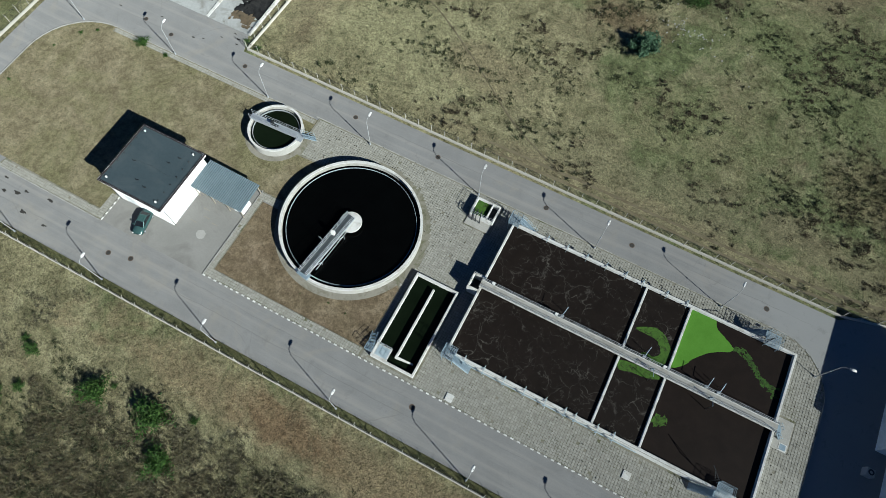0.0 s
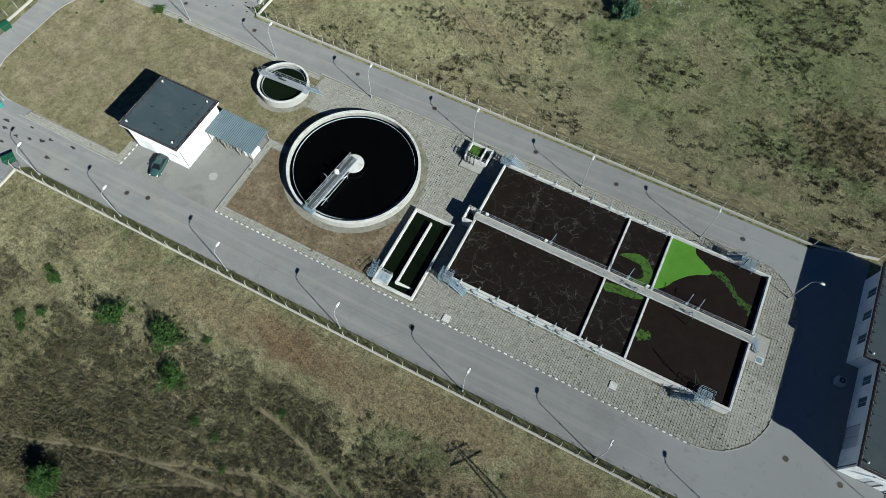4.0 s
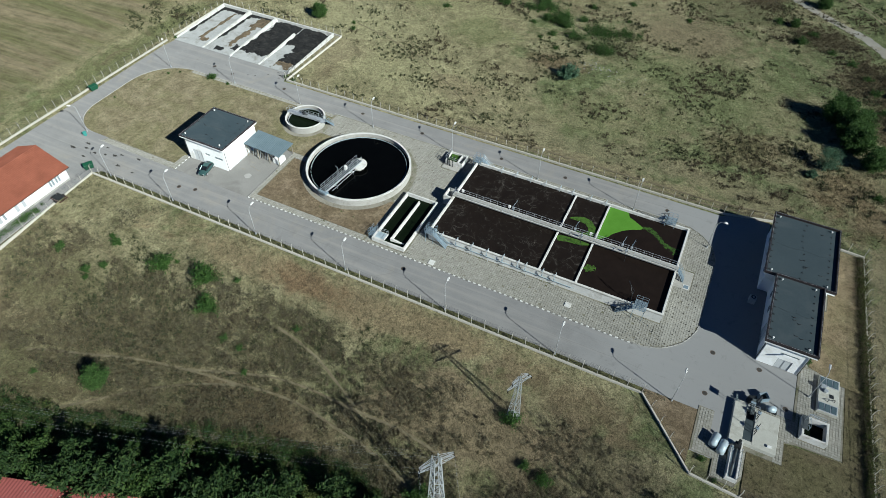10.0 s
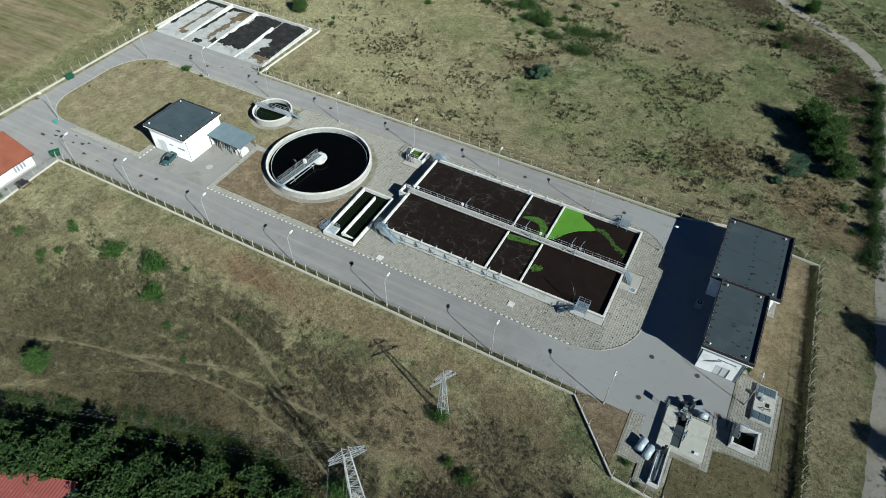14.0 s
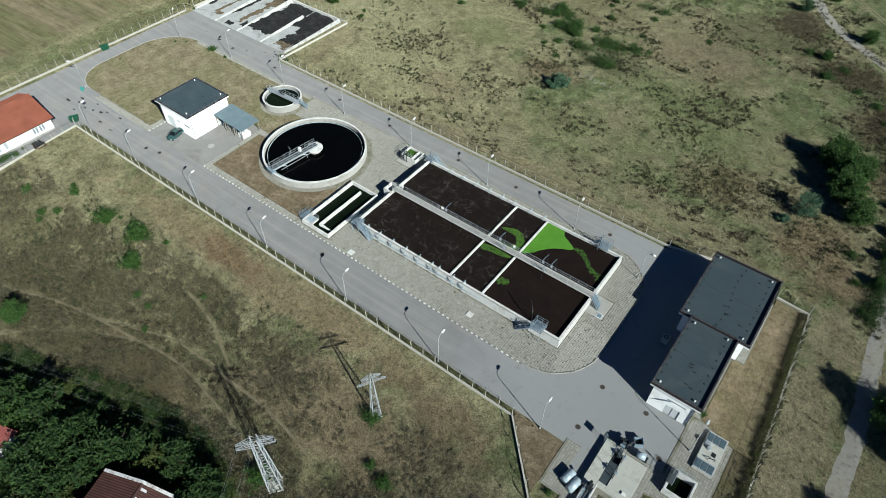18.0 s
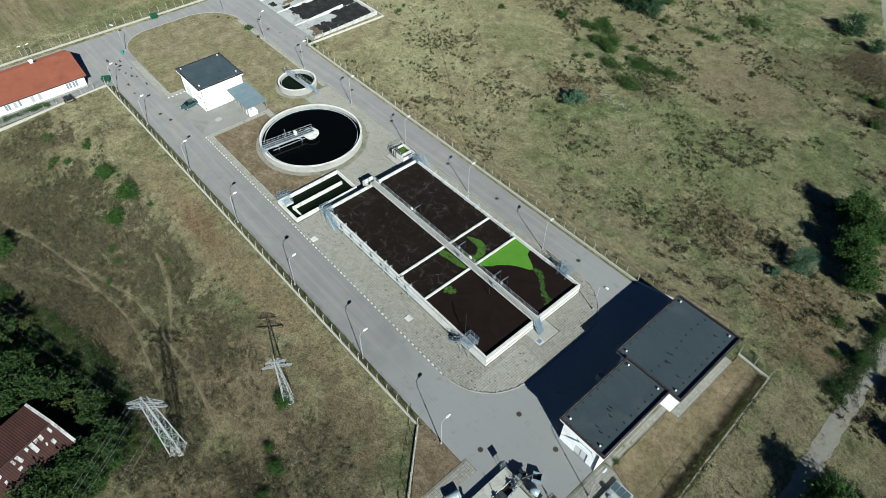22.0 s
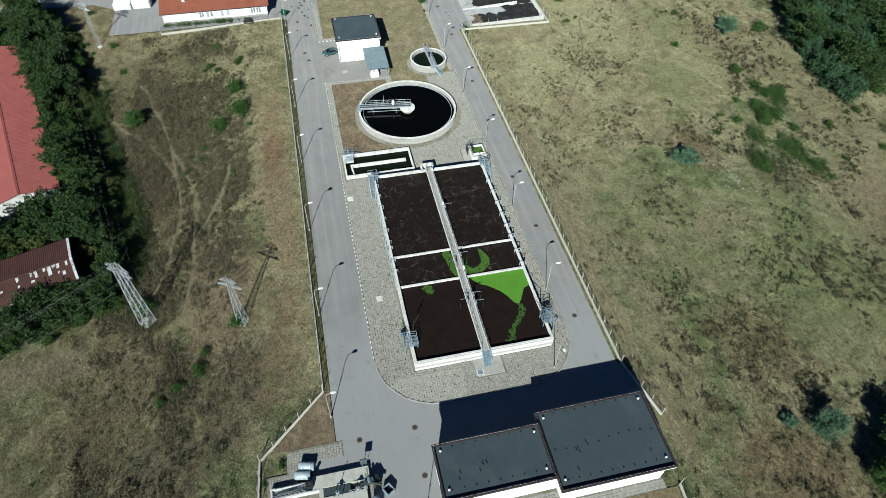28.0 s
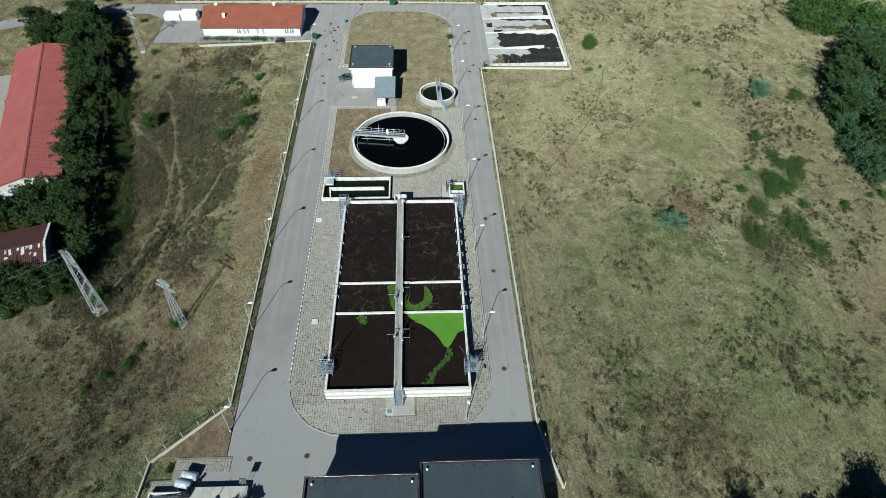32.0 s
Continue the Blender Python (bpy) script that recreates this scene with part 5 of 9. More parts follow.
opening(bh, sd[0], sd[1], by0 + 0.04, by0 + 0.2, sd[2], sd[3], True, "door")
opening(bh, sw[0], sw[1], by0 + 0.06, by0 + 0.2, sw[2], sw[3])
opening(bh, sw2[0], sw2[1], by0 + 0.06, by0 + 0.2, sw2[2], sw2[3])
opening(bh, bx1 - 0.22, bx1 - 0.08, 24.6, 25.8, 0.0, 2.2, True, "door")
part("floor", MB().box(bx0 + 0.3, bx1 - 0.3, by0 + 0.3, by1 - 0.3, 0.0, 0.08), CONCRETE, bh)
felt_roof(bh, -65.75, -54.15, 17.45, 28.6, 6.2)
for i in range(16):
    part("louvre", MB().box(bx1 + 0.002, bx1 + 0.05, 18.9 + i * 0.32, 19.1 + i * 0.32, 0.12, 0.3), FRAME_GREY, bh)
part("downpipe", MB().tube((bx1 + 0.1, by0 + 0.15, 0.05), (bx1 + 0.1, by0 + 0.15, 5.6), 0.06, 8), DARK_STEEL, bh)
part("downpipe", MB().tube((bx0 + 0.3, by0 - 0.1, 0.05), (bx0 + 0.3, by0 - 0.1, 5.6), 0.06, 8), DARK_STEEL, bh)

can = thing("canopy", (-50, 26.5, 0), "blue corrugated sheet canopy on timber posts", "canopy")
slope = MB()
nx_c = 108
for i in range(nx_c + 1):
    x = -54.7 + 9.1 * i / nx_c
    dz = 0.09 if i % 4 in (1, 2) else 0.0
    z = 3.3 - 0.055 * (x + 54.7)
    slope.v += [(x, 23.85, z + dz), (x, 29.05, z + dz + 0.1), (x, 23.85, z + dz - 0.03), (x, 29.05, z + dz + 0.07)]
for i in range(nx_c):
    p, q = 4 * i, 4 * i + 4
    slope.f += [(p, q, q + 1, p + 1), (p + 2, p + 3, q + 3, q + 2)]
part("roof", slope, SHEET_BLUE, can, "blue-grey corrugated roof sheet")
for x in (-54.3, -51.4, -48.6, -46.0):
    for y in (24.1, 28.8):
        part("post", MB().box(x - 0.06, x + 0.06, y - 0.06, y + 0.06, 0.03, 2.7 + (-45.6 - x) * 0.066), WOOD_PALE, can)
for y in (24.1, 28.8):
    part("beam", MB().tube((-54.5, y, 3.22), (-45.7, y, 2.66), 0.07, 4), WOOD_PALE, can)
for x in (-53.0, -49.9, -47.3):
    part("brace", MB().tube((x - 0.9, 24.1, 2.7), (x, 24.1, 1.4), 0.04, 4), WOOD_PALE, can)
for x, w in ((-47.2, 1.7),):
    tank = thing("white_tank", (x, 25.5, 0.03), "white plastic tank under the canopy", "tank")
    part("body", MB().cbox(x - w / 2, x + w / 2, 24.5, 26.6, 0.05, 1.25, 0.12), LAMP_WHITE, tank)
    part("lid", MB().cyl(x, 25.5, 0.28, 1.25, 1.36, 16), FRAME_GREY, tank)
for i in range(9):
    x = -53.6 + i * 0.62
    rk = thing("leaning_timber", (x, 24.9, 0.03), "weathered timber pieces leaning under the canopy", "timber", "timber under the canopy")
    part("board", MB().tube((x, 24.5, 0.1), (x + 0.25, 25.6 + 0.1 * (i % 3), 1.5 + 0.2 * (i % 4)), 0.06, 4), WOOD_PALE, rk)
    part("board", MB().tube((x + 0.2, 24.6, 0.1), (x + 0.1, 25.3, 1.9 - 0.2 * (i % 3)), 0.05, 4), GALV, rk)

# machine hall, two blocks
hall = thing("machine_hall", (55, 36, 0), "white two-block machine hall with dark flat roofs", "building")
win_w = [(y, y + 1.5, 1.6, 3.9) for y in (37.4, 41.4, 45.4)]
wall_x(hall, 49.8, 0.3, 35.0, 49.6, 4.81, win_w)
wall_x(hall, 59.5, 0.3, 35.0, 49.6, 4.81)
wall_y(hall, 50.1, 59.5, 35.0, 0.3, 4.81)
wall_y(hall, 50.1, 59.5, 49.3, 0.3, 4.81)
for h in win_w:
    opening(hall, 49.88, 50.02, h[0], h[1], h[2], h[3])
win_s = [(22.2, 25.6, 0.0, 3.4), (28.2, 29.7, 1.6, 3.6), (31.6, 33.1, 1.6, 3.6)]
wall_x(hall, 51.6, 0.3, 19.3, 34.99, 5.26, win_s)
wall_x(hall, 57.7, 0.3, 19.3, 34.99, 5.26)
door_s, slot = (54.2, 56.4, 0.0, 2.3), (54.0, 56.8, 3.5, 3.85)
wall_y(hall, 51.9, 57.7, 19.3, 0.3, 5.26, (door_s, slot))
opening(hall, 51.68, 51.82, 22.2, 25.6, 0.0, 3.4, True, "door")
for h in win_s[1:]:
    opening(hall, 51.68, 51.82, h[0], h[1], h[2], h[3])
opening(hall, door_s[0], door_s[1], 19.35, 19.5, 0.0, 2.3, True, "door")
opening(hall, slot[0], slot[1], 19.35, 19.5, slot[2], slot[3])
part("floor", MB().box(51.9, 57.7, 19.6, 35.0, 0.0, 0.08).box(50.1, 59.5, 35.3, 49.3, 0.0, 0.08), CONCRETE, hall)
felt_roof(hall, 49.15, 60.55, 33.95, 50.25, 5.75, 0.38)
felt_roof(hall, 50.95, 58.75, 18.8, 33.93, 6.2, 0.38)
part("downpipe", MB().tube((57.9, 19.2, 0.05), (57.9, 19.2, 5.6), 0.07, 8), DARK_STEEL, hall)
part("downpipe", MB().tube((51.5, 19.6, 0.05), (51.5, 19.6, 5.6), 0.07, 8), DARK_STEEL, hall)

# orange-roofed house to the west
oh = thing("gatehouse", (-89.3, -12, 0), "long white house with an orange tiled gable roof", "house")
hx0, hx1, hy0, hy1, hz = -96.2, -82.5, -25.9, 1.3, 3.2
wins = [(y, y + 0.5, 0.9, 2.35) for y in (-16.5, -15.9, -13.6, -3.0, -2.38, -1.55, -0.93)]
wall_x(oh, hx1 - 0.3, 0.3, hy0, hy1, hz, wins)
wall_x(oh, hx0, 0.3, hy0, hy1, hz)
wall_y(oh, hx0 + 0.3, hx1 - 0.3, hy1 - 0.3, 0.3, hz)
wall_y(oh, hx0 + 0.3, hx1 - 0.3, hy0, 0.3, hz)
for h in wins:
    opening(oh, hx1 - 0.2, hx1 - 0.06, h[0], h[1], h[2], h[3])
for y in (-14.7, -10.95, -9.4):
    part("shutter", MB().box(hx1 + 0.003, hx1 + 0.05, y, y + 0.68, 0.9, 2.35), FRAME_GREY, oh, "closed pale grey shutter")
for y in (-25.6, -18.4, -12.0, 1.0):
    part("downpipe", MB().path([(hx1 + 0.5, y, hz - 0.35), (hx1 + 0.09, y, hz - 0.7), (hx1 + 0.09, y, 0.1)], 0.05, 6), GALV, oh)
part("plinth", MB().box(hx1 + 0.004, hx1 + 0.06, hy0, hy1, -0.2, 0.4), CONCRETE, oh)
rx = (hx0 + hx1) / 2
for y in (hy0, hy1 - 0.3):
    part("gable", MB().add([(hx0, y, hz), (hx1, y, hz), (rx, y, hz + 2.6), (hx0, y + 0.3, hz), (hx1, y + 0.3, hz), (rx, y + 0.3, hz + 2.6)],
                           [(0, 1, 2), (5, 4, 3), (0, 3, 4, 1), (1, 4, 5, 2), (2, 5, 3, 0)]), WHITE_WALL, oh)


def gable_slope(root, xe, xr, ze, zr, y0, y1, material, rows, t=0.14, name="roof"):
    """One roof slope of overlapping courses."""
    mb = MB()
    top = []
    for i in range(rows):
        f0, f1 = i / rows, (i + 1) / rows
        top += [(xe + (xr - xe) * f0, ze + (zr - ze) * f0 + 0.05), (xe + (xr - xe) * f1, ze + (zr - ze) * f1)]
    line = top + [(xr, zr - t), (xe, ze - t)]
    n = len(line)
    mb.add([(x, y0, z) for x, z in line] + [(x, y1, z) for x, z in line],
           [(i, (i + 1) % n, n + (i + 1) % n, n + i) for i in range(n)] + [tuple(range(n - 1, -1, -1)), tuple(range(n, 2 * n))])
    return part(name, mb, material, root)


gable_slope(oh, hx1 + 0.6, rx, hz - 0.2, hz + 2.75, hy0 - 0.5, hy1 + 0.6, TILE_ORANGE, 22)
gable_slope(oh, hx0 - 0.6, rx, hz - 0.2, hz + 2.75, hy0 - 0.5, hy1 + 0.6, TILE_ORANGE, 22)
part("ridge", MB().tube((rx, hy0 - 0.5, hz + 2.76), (rx, hy1 + 0.6, hz + 2.76), 0.14, 8), TILE_ORANGE, oh)
for x, y, top in ((-89.7, -22.9, 6.3), (-85.6, -20.1, 5.3), (-90.6, -6.5, 6.1)):
    part("chimney", MB().box(x - 0.35, x + 0.35, y - 0.35, y + 0.35, 4.0, top).box(x - 0.45, x + 0.45, y - 0.45, y + 0.45, top, top + 0.15), WHITE_WALL, oh)
part("gutter", MB().tube((hx1 + 0.66, hy0 - 0.5, hz - 0.28), (hx1 + 0.66, hy1 + 0.6, hz - 0.28), 0.07, 6), ROOF_EDGE, oh)

# red-roofed hall and rusty shed among the trees
ROT = math.degrees(math.atan2(-66.78 + 47.75, -74.15 + 16.31))
rh = thing("red_hall", (-45, -57, -3.1), "long pale hall with a faded red sheet roof", "building")
ux, uy = Vector((-74.15 + 16.31, -66.78 + 47.75, 0)).normalized()[:2]
hall_m = Matrix(((ux, -uy, 0, -16.31), (uy, ux, 0, -47.75), (0, 0, 1, 0), (0, 0, 0, 1)))
L, HW = 61.0, 7.0


def placed(mb, m):
    mb.v = [tuple(m @ Vector(p)) for p in mb.v]
    return mb


part("wall", placed(MB().box(0.4, L - 0.4, -HW + 0.5, -HW + 0.8, -3.4, 1.2), hall_m), PALE_CONCRETE, rh)
part("wall", placed(MB().box(0.4, L - 0.4, HW - 0.8, HW - 0.5, -3.4, 1.2), hall_m), PALE_CONCRETE, rh)
for xw in (0.4, L - 0.7):
    part("gable", placed(MB().add([(xw, -HW + 0.5, -3.4), (xw, HW - 0.5, -3.4), (xw, HW - 0.5, 1.15), (xw, 0, 2.5), (xw, -HW + 0.5, 1.15),
                                   (xw + 0.3, -HW + 0.5, -3.4), (xw + 0.3, HW - 0.5, -3.4), (xw + 0.3, HW - 0.5, 1.15), (xw + 0.3, 0, 2.5), (xw + 0.3, -HW + 0.5, 1.15)],
                                  [(0, 1, 2, 3, 4), (9, 8, 7, 6, 5), (0, 5, 6, 1), (1, 6, 7, 2), (2, 7, 8, 3), (3, 8, 9, 4), (4, 9, 5, 0)]), hall_m), PALE_CONCRETE, rh)
part("window", placed(MB().box(0.3, 0.42, -2.5, 0.5, -0.8, 0.1), hall_m), GLASS_DARK, rh)
for s in (-1, 1):
    mb = MB()
    n = 244
    for i in range(n):
        xa, xb = L * i / n, L * (i + 1) / n
        lift, nxt = (0.05 if i % 2 else 0.0), (0.0 if i % 2 else 0.05)
        mb.add([(xa, s * HW, 1.1 + lift), (xb, s * HW, 1.1 + nxt), (xb, 0, 2.6 + nxt), (xa, 0, 2.6 + lift), (xa, s * HW, 1.0), (xb, s * HW, 1.0), (xb, 0, 2.5), (xa, 0, 2.5)],
               [(0, 1, 2, 3), (7, 6, 5, 4), (0, 4, 5, 1), (2, 6, 7, 3)])
    mb.weld()
    part("roof", placed(mb, hall_m), SHEET_RED, rh, "faded red corrugated sheet roof")
bolt = finish("roof_bolt", MB().cbox(-0.06, 0.06, -0.045, 0.045, 0, 0.04, 0.01), POST_CREAM)
for i in range(12):
    for k in range(4):
        yy = 1.3 + 1.4 * k
        if (i * 7 + k * 5) % 6:
            b_at = hall_m @ Vector((4 + i * 1.25, -yy, 2.63 - 1.5 * yy / HW))
            piece("roof_bolt", bolt, rh, pose(*b_at, 0, 0, ROT))
part("ridge_cap", placed(MB().add([(0, -0.4, 2.62), (L, -0.4, 2.62), (L, 0, 2.76), (0, 0, 2.76), (0, 0.4, 2.62), (L, 0.4, 2.62), (0, 0, 2.6), (L, 0, 2.6)], [(0, 1, 2, 3), (3, 2, 5, 4), (1, 0, 6, 7), (5, 7, 6, 4), (0, 3, 4, 6), (1, 7, 5, 2)]), hall_m), SHEET_RED, rh)

sh = thing("rusty_shed", (4.3, -47.3, -3.1), "long peeling shed with a rusty corrugated roof", "shed")
shed_m = pose(4.3, -47.3, -3.2, 0, 0, 18)
SHED_WALL = surface("peeling_shed_wall", (0.21, 0.189, 0.168), (0.35, 0.322, 0.294), 3, 1.2, 0.9, 0, 0.3, 0, (0.154, 0.091, 0.07), 0.8)
PEELING = surface("peeling_white_board", (0.5, 0.5, 0.5), (0.6, 0.608, 0.616), 5, 1.5, 0.8, 0, 0.3, 0, (0.16, 0.08, 0.064), 1.3)
for x0, x1, y0, y1, h in ((-3.0, 7.3, -11.6, -11.3, 5.4), (-3.0, 7.3, 11.3, 11.6, 5.4), (-3.0, -2.7, -11.3, 11.3, 5.5), (7.0, 7.3, -11.3, 11.3, 5.5)):
    part("wall", placed(MB().box(x0, x1, y0, y1, -0.5, h), shed_m), SHED_WALL, sh)
rib = MB()
for i in range(150):
    ya, yb = -12.0 + 0.16 * i, -12.0 + 0.16 * (i + 1)
    up, nxt = (0.04, 0.0) if i % 2 else (0.0, 0.04)
    rib.add([(-3.4, ya, 5.6 + up), (3.4, ya, 7.0 + up), (3.4, yb, 7.0 + nxt), (-3.4, yb, 5.6 + nxt), (-3.4, ya, 5.52), (3.4, ya, 6.92), (3.4, yb, 6.92), (-3.4, yb, 5.52)],
            [(0, 1, 2, 3), (7, 6, 5, 4), (1, 5, 6, 2), (3, 7, 4, 0)])
rib.weld()
part("roof", placed(rib, shed_m), RUST_ROOF, sh, "rusty dark red corrugated roof")
part("verge_board", placed(MB().add([(-3.4, 11.98, 5.45), (3.4, 11.98, 6.85), (3.4, 12.4, 6.85), (-3.4, 12.4, 5.45), (-3.4, 11.98, 5.68), (3.4, 11.98, 7.08), (3.4, 12.4, 7.08), (-3.4, 12.4, 5.68)],
                                    [(3, 2, 1, 0), (4, 5, 6, 7), (0, 1, 5, 4), (1, 2, 6, 5), (2, 3, 7, 6), (3, 0, 4, 7)]), shed_m), PEELING, sh, "pale weathered verge sheet")
back = MB()
for i in range(150):
    ya, yb = -12.0 + 0.16 * i, -12.0 + 0.16 * (i + 1)
    up, nxt = (0.04, 0.0) if i % 2 else (0.0, 0.04)
    back.add([(3.4, ya, 7.0 + up), (7.7, ya, 5.7 + up), (7.7, yb, 5.7 + nxt), (3.4, yb, 7.0 + nxt), (3.4, ya, 6.92), (7.7, ya, 5.62), (7.7, yb, 5.62), (3.4, yb, 6.92)],
             [(0, 1, 2, 3), (7, 6, 5, 4), (1, 5, 6, 2), (3, 7, 4, 0)])
back.weld()
part("roof", placed(back, shed_m), RUST_ROOF, sh, "rusty corrugated back slope")
part("ridge_sheet", placed(MB().add([(3.2, -12.0, 7.0), (3.62, -12.0, 7.02), (3.62, 12.0, 7.02), (3.2, 12.0, 7.0), (3.42, -12.0, 7.13), (3.42, 12.0, 7.13)],
                                    [(0, 1, 4), (3, 5, 2), (0, 4, 5, 3), (4, 1, 2, 5), (1, 0, 3, 2)]), shed_m), RUST_ROOF, sh, "rusty ridge sheet")
part("verge_board", placed(MB().add([(3.4, 11.98, 6.85), (7.7, 11.98, 5.55), (7.7, 12.4, 5.55), (3.4, 12.4, 6.85), (3.4, 11.98, 7.08), (7.7, 11.98, 5.78), (7.7, 12.4, 5.78), (3.4, 12.4, 7.08)],
                                    [(3, 2, 1, 0), (4, 5, 6, 7), (0, 1, 5, 4), (1, 2, 6, 5), (2, 3, 7, 6), (3, 0, 4, 7)]), shed_m), PEELING, sh, "pale weathered verge sheet")
for i in range(34):
    y0, reach = -11.7 + i * 0.69, random.uniform(0.5, 1.7)
    for xa in (3.65, 3.65 + reach + random.uniform(0.3, 0.9)):
        xb = xa + reach * (1.0 if xa < 3.7 else 0.6)
        ya, yb = y0 + random.uniform(0, 0.15), y0 + random.uniform(0.35, 0.66)
        k = random.uniform(-0.12, 0.12)
        if xb < 7.5 and random.random() < (0.65 if xa < 3.7 else 0.35):
            zs = [7.0 - (x - 3.4) * 1.3 / 4.3 + 0.065 for x in (xa, xb)]
            part("torn_sheet", placed(MB().add([(xa, ya, zs[0]), (xb, ya + k, zs[1]), (xb - 0.15, yb + k, zs[1] + 0.01), (xa, yb, zs[0]), (xa, ya, zs[0] - 0.02), (xb, ya + k, zs[1] - 0.02), (xb - 0.15, yb + k, zs[1] - 0.01), (xa, yb, zs[0] - 0.02)],
                                               [(0, 1, 2, 3), (7, 6, 5, 4), (0, 4, 5, 1), (1, 5, 6, 2), (2, 6, 7, 3), (3, 7, 4, 0)]), shed_m), PEELING, sh, "torn whitish sheet on the rust")

# site containers by the house
for y, h in ((-37.6, 1.7), (-32.6, 2.3)):
    c = thing("site_container", (-94, y, 0), "white steel site container on the yard", "container", "site containers")
    part("body", MB().cbox(-95.6, -92.6, y - 2.3, y + 2.3, 0.02, h, 0.06), LAMP_WHITE, c)
    for i in range(10):
        part("rib", MB().box(-92.6, -92.54, y - 2.2 + i * 0.46, y - 2.0 + i * 0.46, 0.1, h - 0.1), LAMP_WHITE, c)
    part("door", MB().box(-92.6, -92.53, y + 2.0, y + 2.2, 0.1, h - 0.2), FRAME_GREY, c)

# ---- drying beds ----
beds = thing("drying_beds", (-84.6, 65, 0), "four concrete sludge drying beds with sloping dividers", "drying bed")
part("floor", MB().prism([(-103.2, 54.62), (-66.0, 54.62), (-66.0, 75.2), (-103.2, 75.2)], -0.3, 0.05), BED_FLOOR, beds)
part("back_wall", MB().cbox(-103.4, -65.8, 75.2, 75.55, -0.2, 1.0), PALE_CONCRETE, beds)


def wedge(x, y0, y1, za, zb, t=0.36):
    """A divider wall whose top rises from za to zb."""
    return MB().add([(x - t / 2, y0, -0.2), (x + t / 2, y0, -0.2), (x + t / 2, y1, -0.2), (x - t / 2, y1, -0.2),
                     (x - t / 2, y0, za), (x + t / 2, y0, za), (x + t / 2, y1, zb), (x - t / 2, y1, zb)],
                    [(3, 2, 1, 0), (4, 5, 6, 7), (0, 1, 5, 4), (1, 2, 6, 5), (2, 3, 7, 6), (3, 0, 4, 7)])


part("divider", wedge(-103.2, 55.6, 75.2, 0.4, 1.0, 0.4), PALE_CONCRETE, beds)
part("divider", wedge(-66.0, 54.7, 75.2, 0.4, 1.0, 0.3), PALE_CONCRETE, beds)
for x, far, top in ((-93.6, 75.2, 1.2), (-84.5, 75.2, 1.2), (-75.2, 70.6, 1.0)):
    part("divider", wedge(x, 54.7, far, 0.1, top, 0.5), PALE_CONCRETE, beds)


def blob(cx, cy, rx, ry, z0, z1, seed, n=48, rough=0.3, square=0.8):
    """A flat heap with a ragged outline."""
    vs, fs = [], []
    for j, (f, z) in enumerate(((1.0, z0), (0.93, z0 + (z1 - z0) * 0.7), (0.6, z1))):
        for i in range(n):
            a = 2 * math.pi * i / n
            r = 1 + rough * noise.noise((math.cos(a) * 1.7 + seed, math.sin(a) * 1.7, seed * 0.7)) + rough * 0.5 * noise.noise((math.cos(a) * 6 + seed, math.sin(a) * 6, seed))
            k = max(abs(math.cos(a)), abs(math.sin(a))) ** square
            vs.append((cx + rx * r * f * math.cos(a) / k, cy + ry * r * f * math.sin(a) / k, z))
    for j in range(2):
        for i in range(n):
            fs.append((j * n + i, j * n + (i + 1) % n, (j + 1) * n + (i + 1) % n, (j + 1) * n + i))
    fs.append(tuple(range(2 * n, 3 * n)))
    return MB().add(vs, fs)


def lump(x, y, shapes):
    """How deep a heap lies: the highest of a few soft boxes (x0, x1, y0, y1, soft edge)."""
    best = -1.0
    for x0, x1, y0, y1, soft in shapes:
        d = max(x0 - x, x - x1, y0 - y, y - y1)
        best = max(best, -d / soft)
    return min(best, 1.0)


def bed_layer(name, box, shapes, depth, seed, material, label, tear=0.8):
    """Dried sludge as an uneven sheet that dips under the floor where the bed is bare."""
    x0, x1, y0, y1 = box
    nx_b, ny_b = int((x1 - x0) / 0.2), int((y1 - y0) / 0.2)
    mb = MB()
    for j in range(ny_b + 1):
        for i in range(nx_b + 1):
            x, y = x0 + (x1 - x0) * i / nx_b, y0 + (y1 - y0) * j / ny_b
            h = lump(x, y, shapes) + tear * (noise.noise((x * 0.45, y * 0.45, seed)) + 0.6 * noise.noise((x * 1.5, y * 1.5, seed + 3)) + 0.4 * noise.noise((x * 4, y * 4, seed + 5)))
            z = depth * max(-0.6, min(1.0, h)) + (0.05 * noise.noise((x * 2.2, y * 2.2, seed + 7)) if h > 0 else 0)
            mb.v.append((x, y, 0.05 + max(-0.06, z)))
    w = nx_b + 1
    mb.f = [q for j in range(ny_b) for i in range(nx_b) for q in [(j * w + i, j * w + i + 1, (j + 1) * w + i + 1, (j + 1) * w + i)] if max(mb.v[k][2] for k in q) > 0.045]
    return solid(name, mb, material, ((x0 + x1) / 2, (y0 + y1) / 2, 0.05), label, "sludge", "", "structure", True)


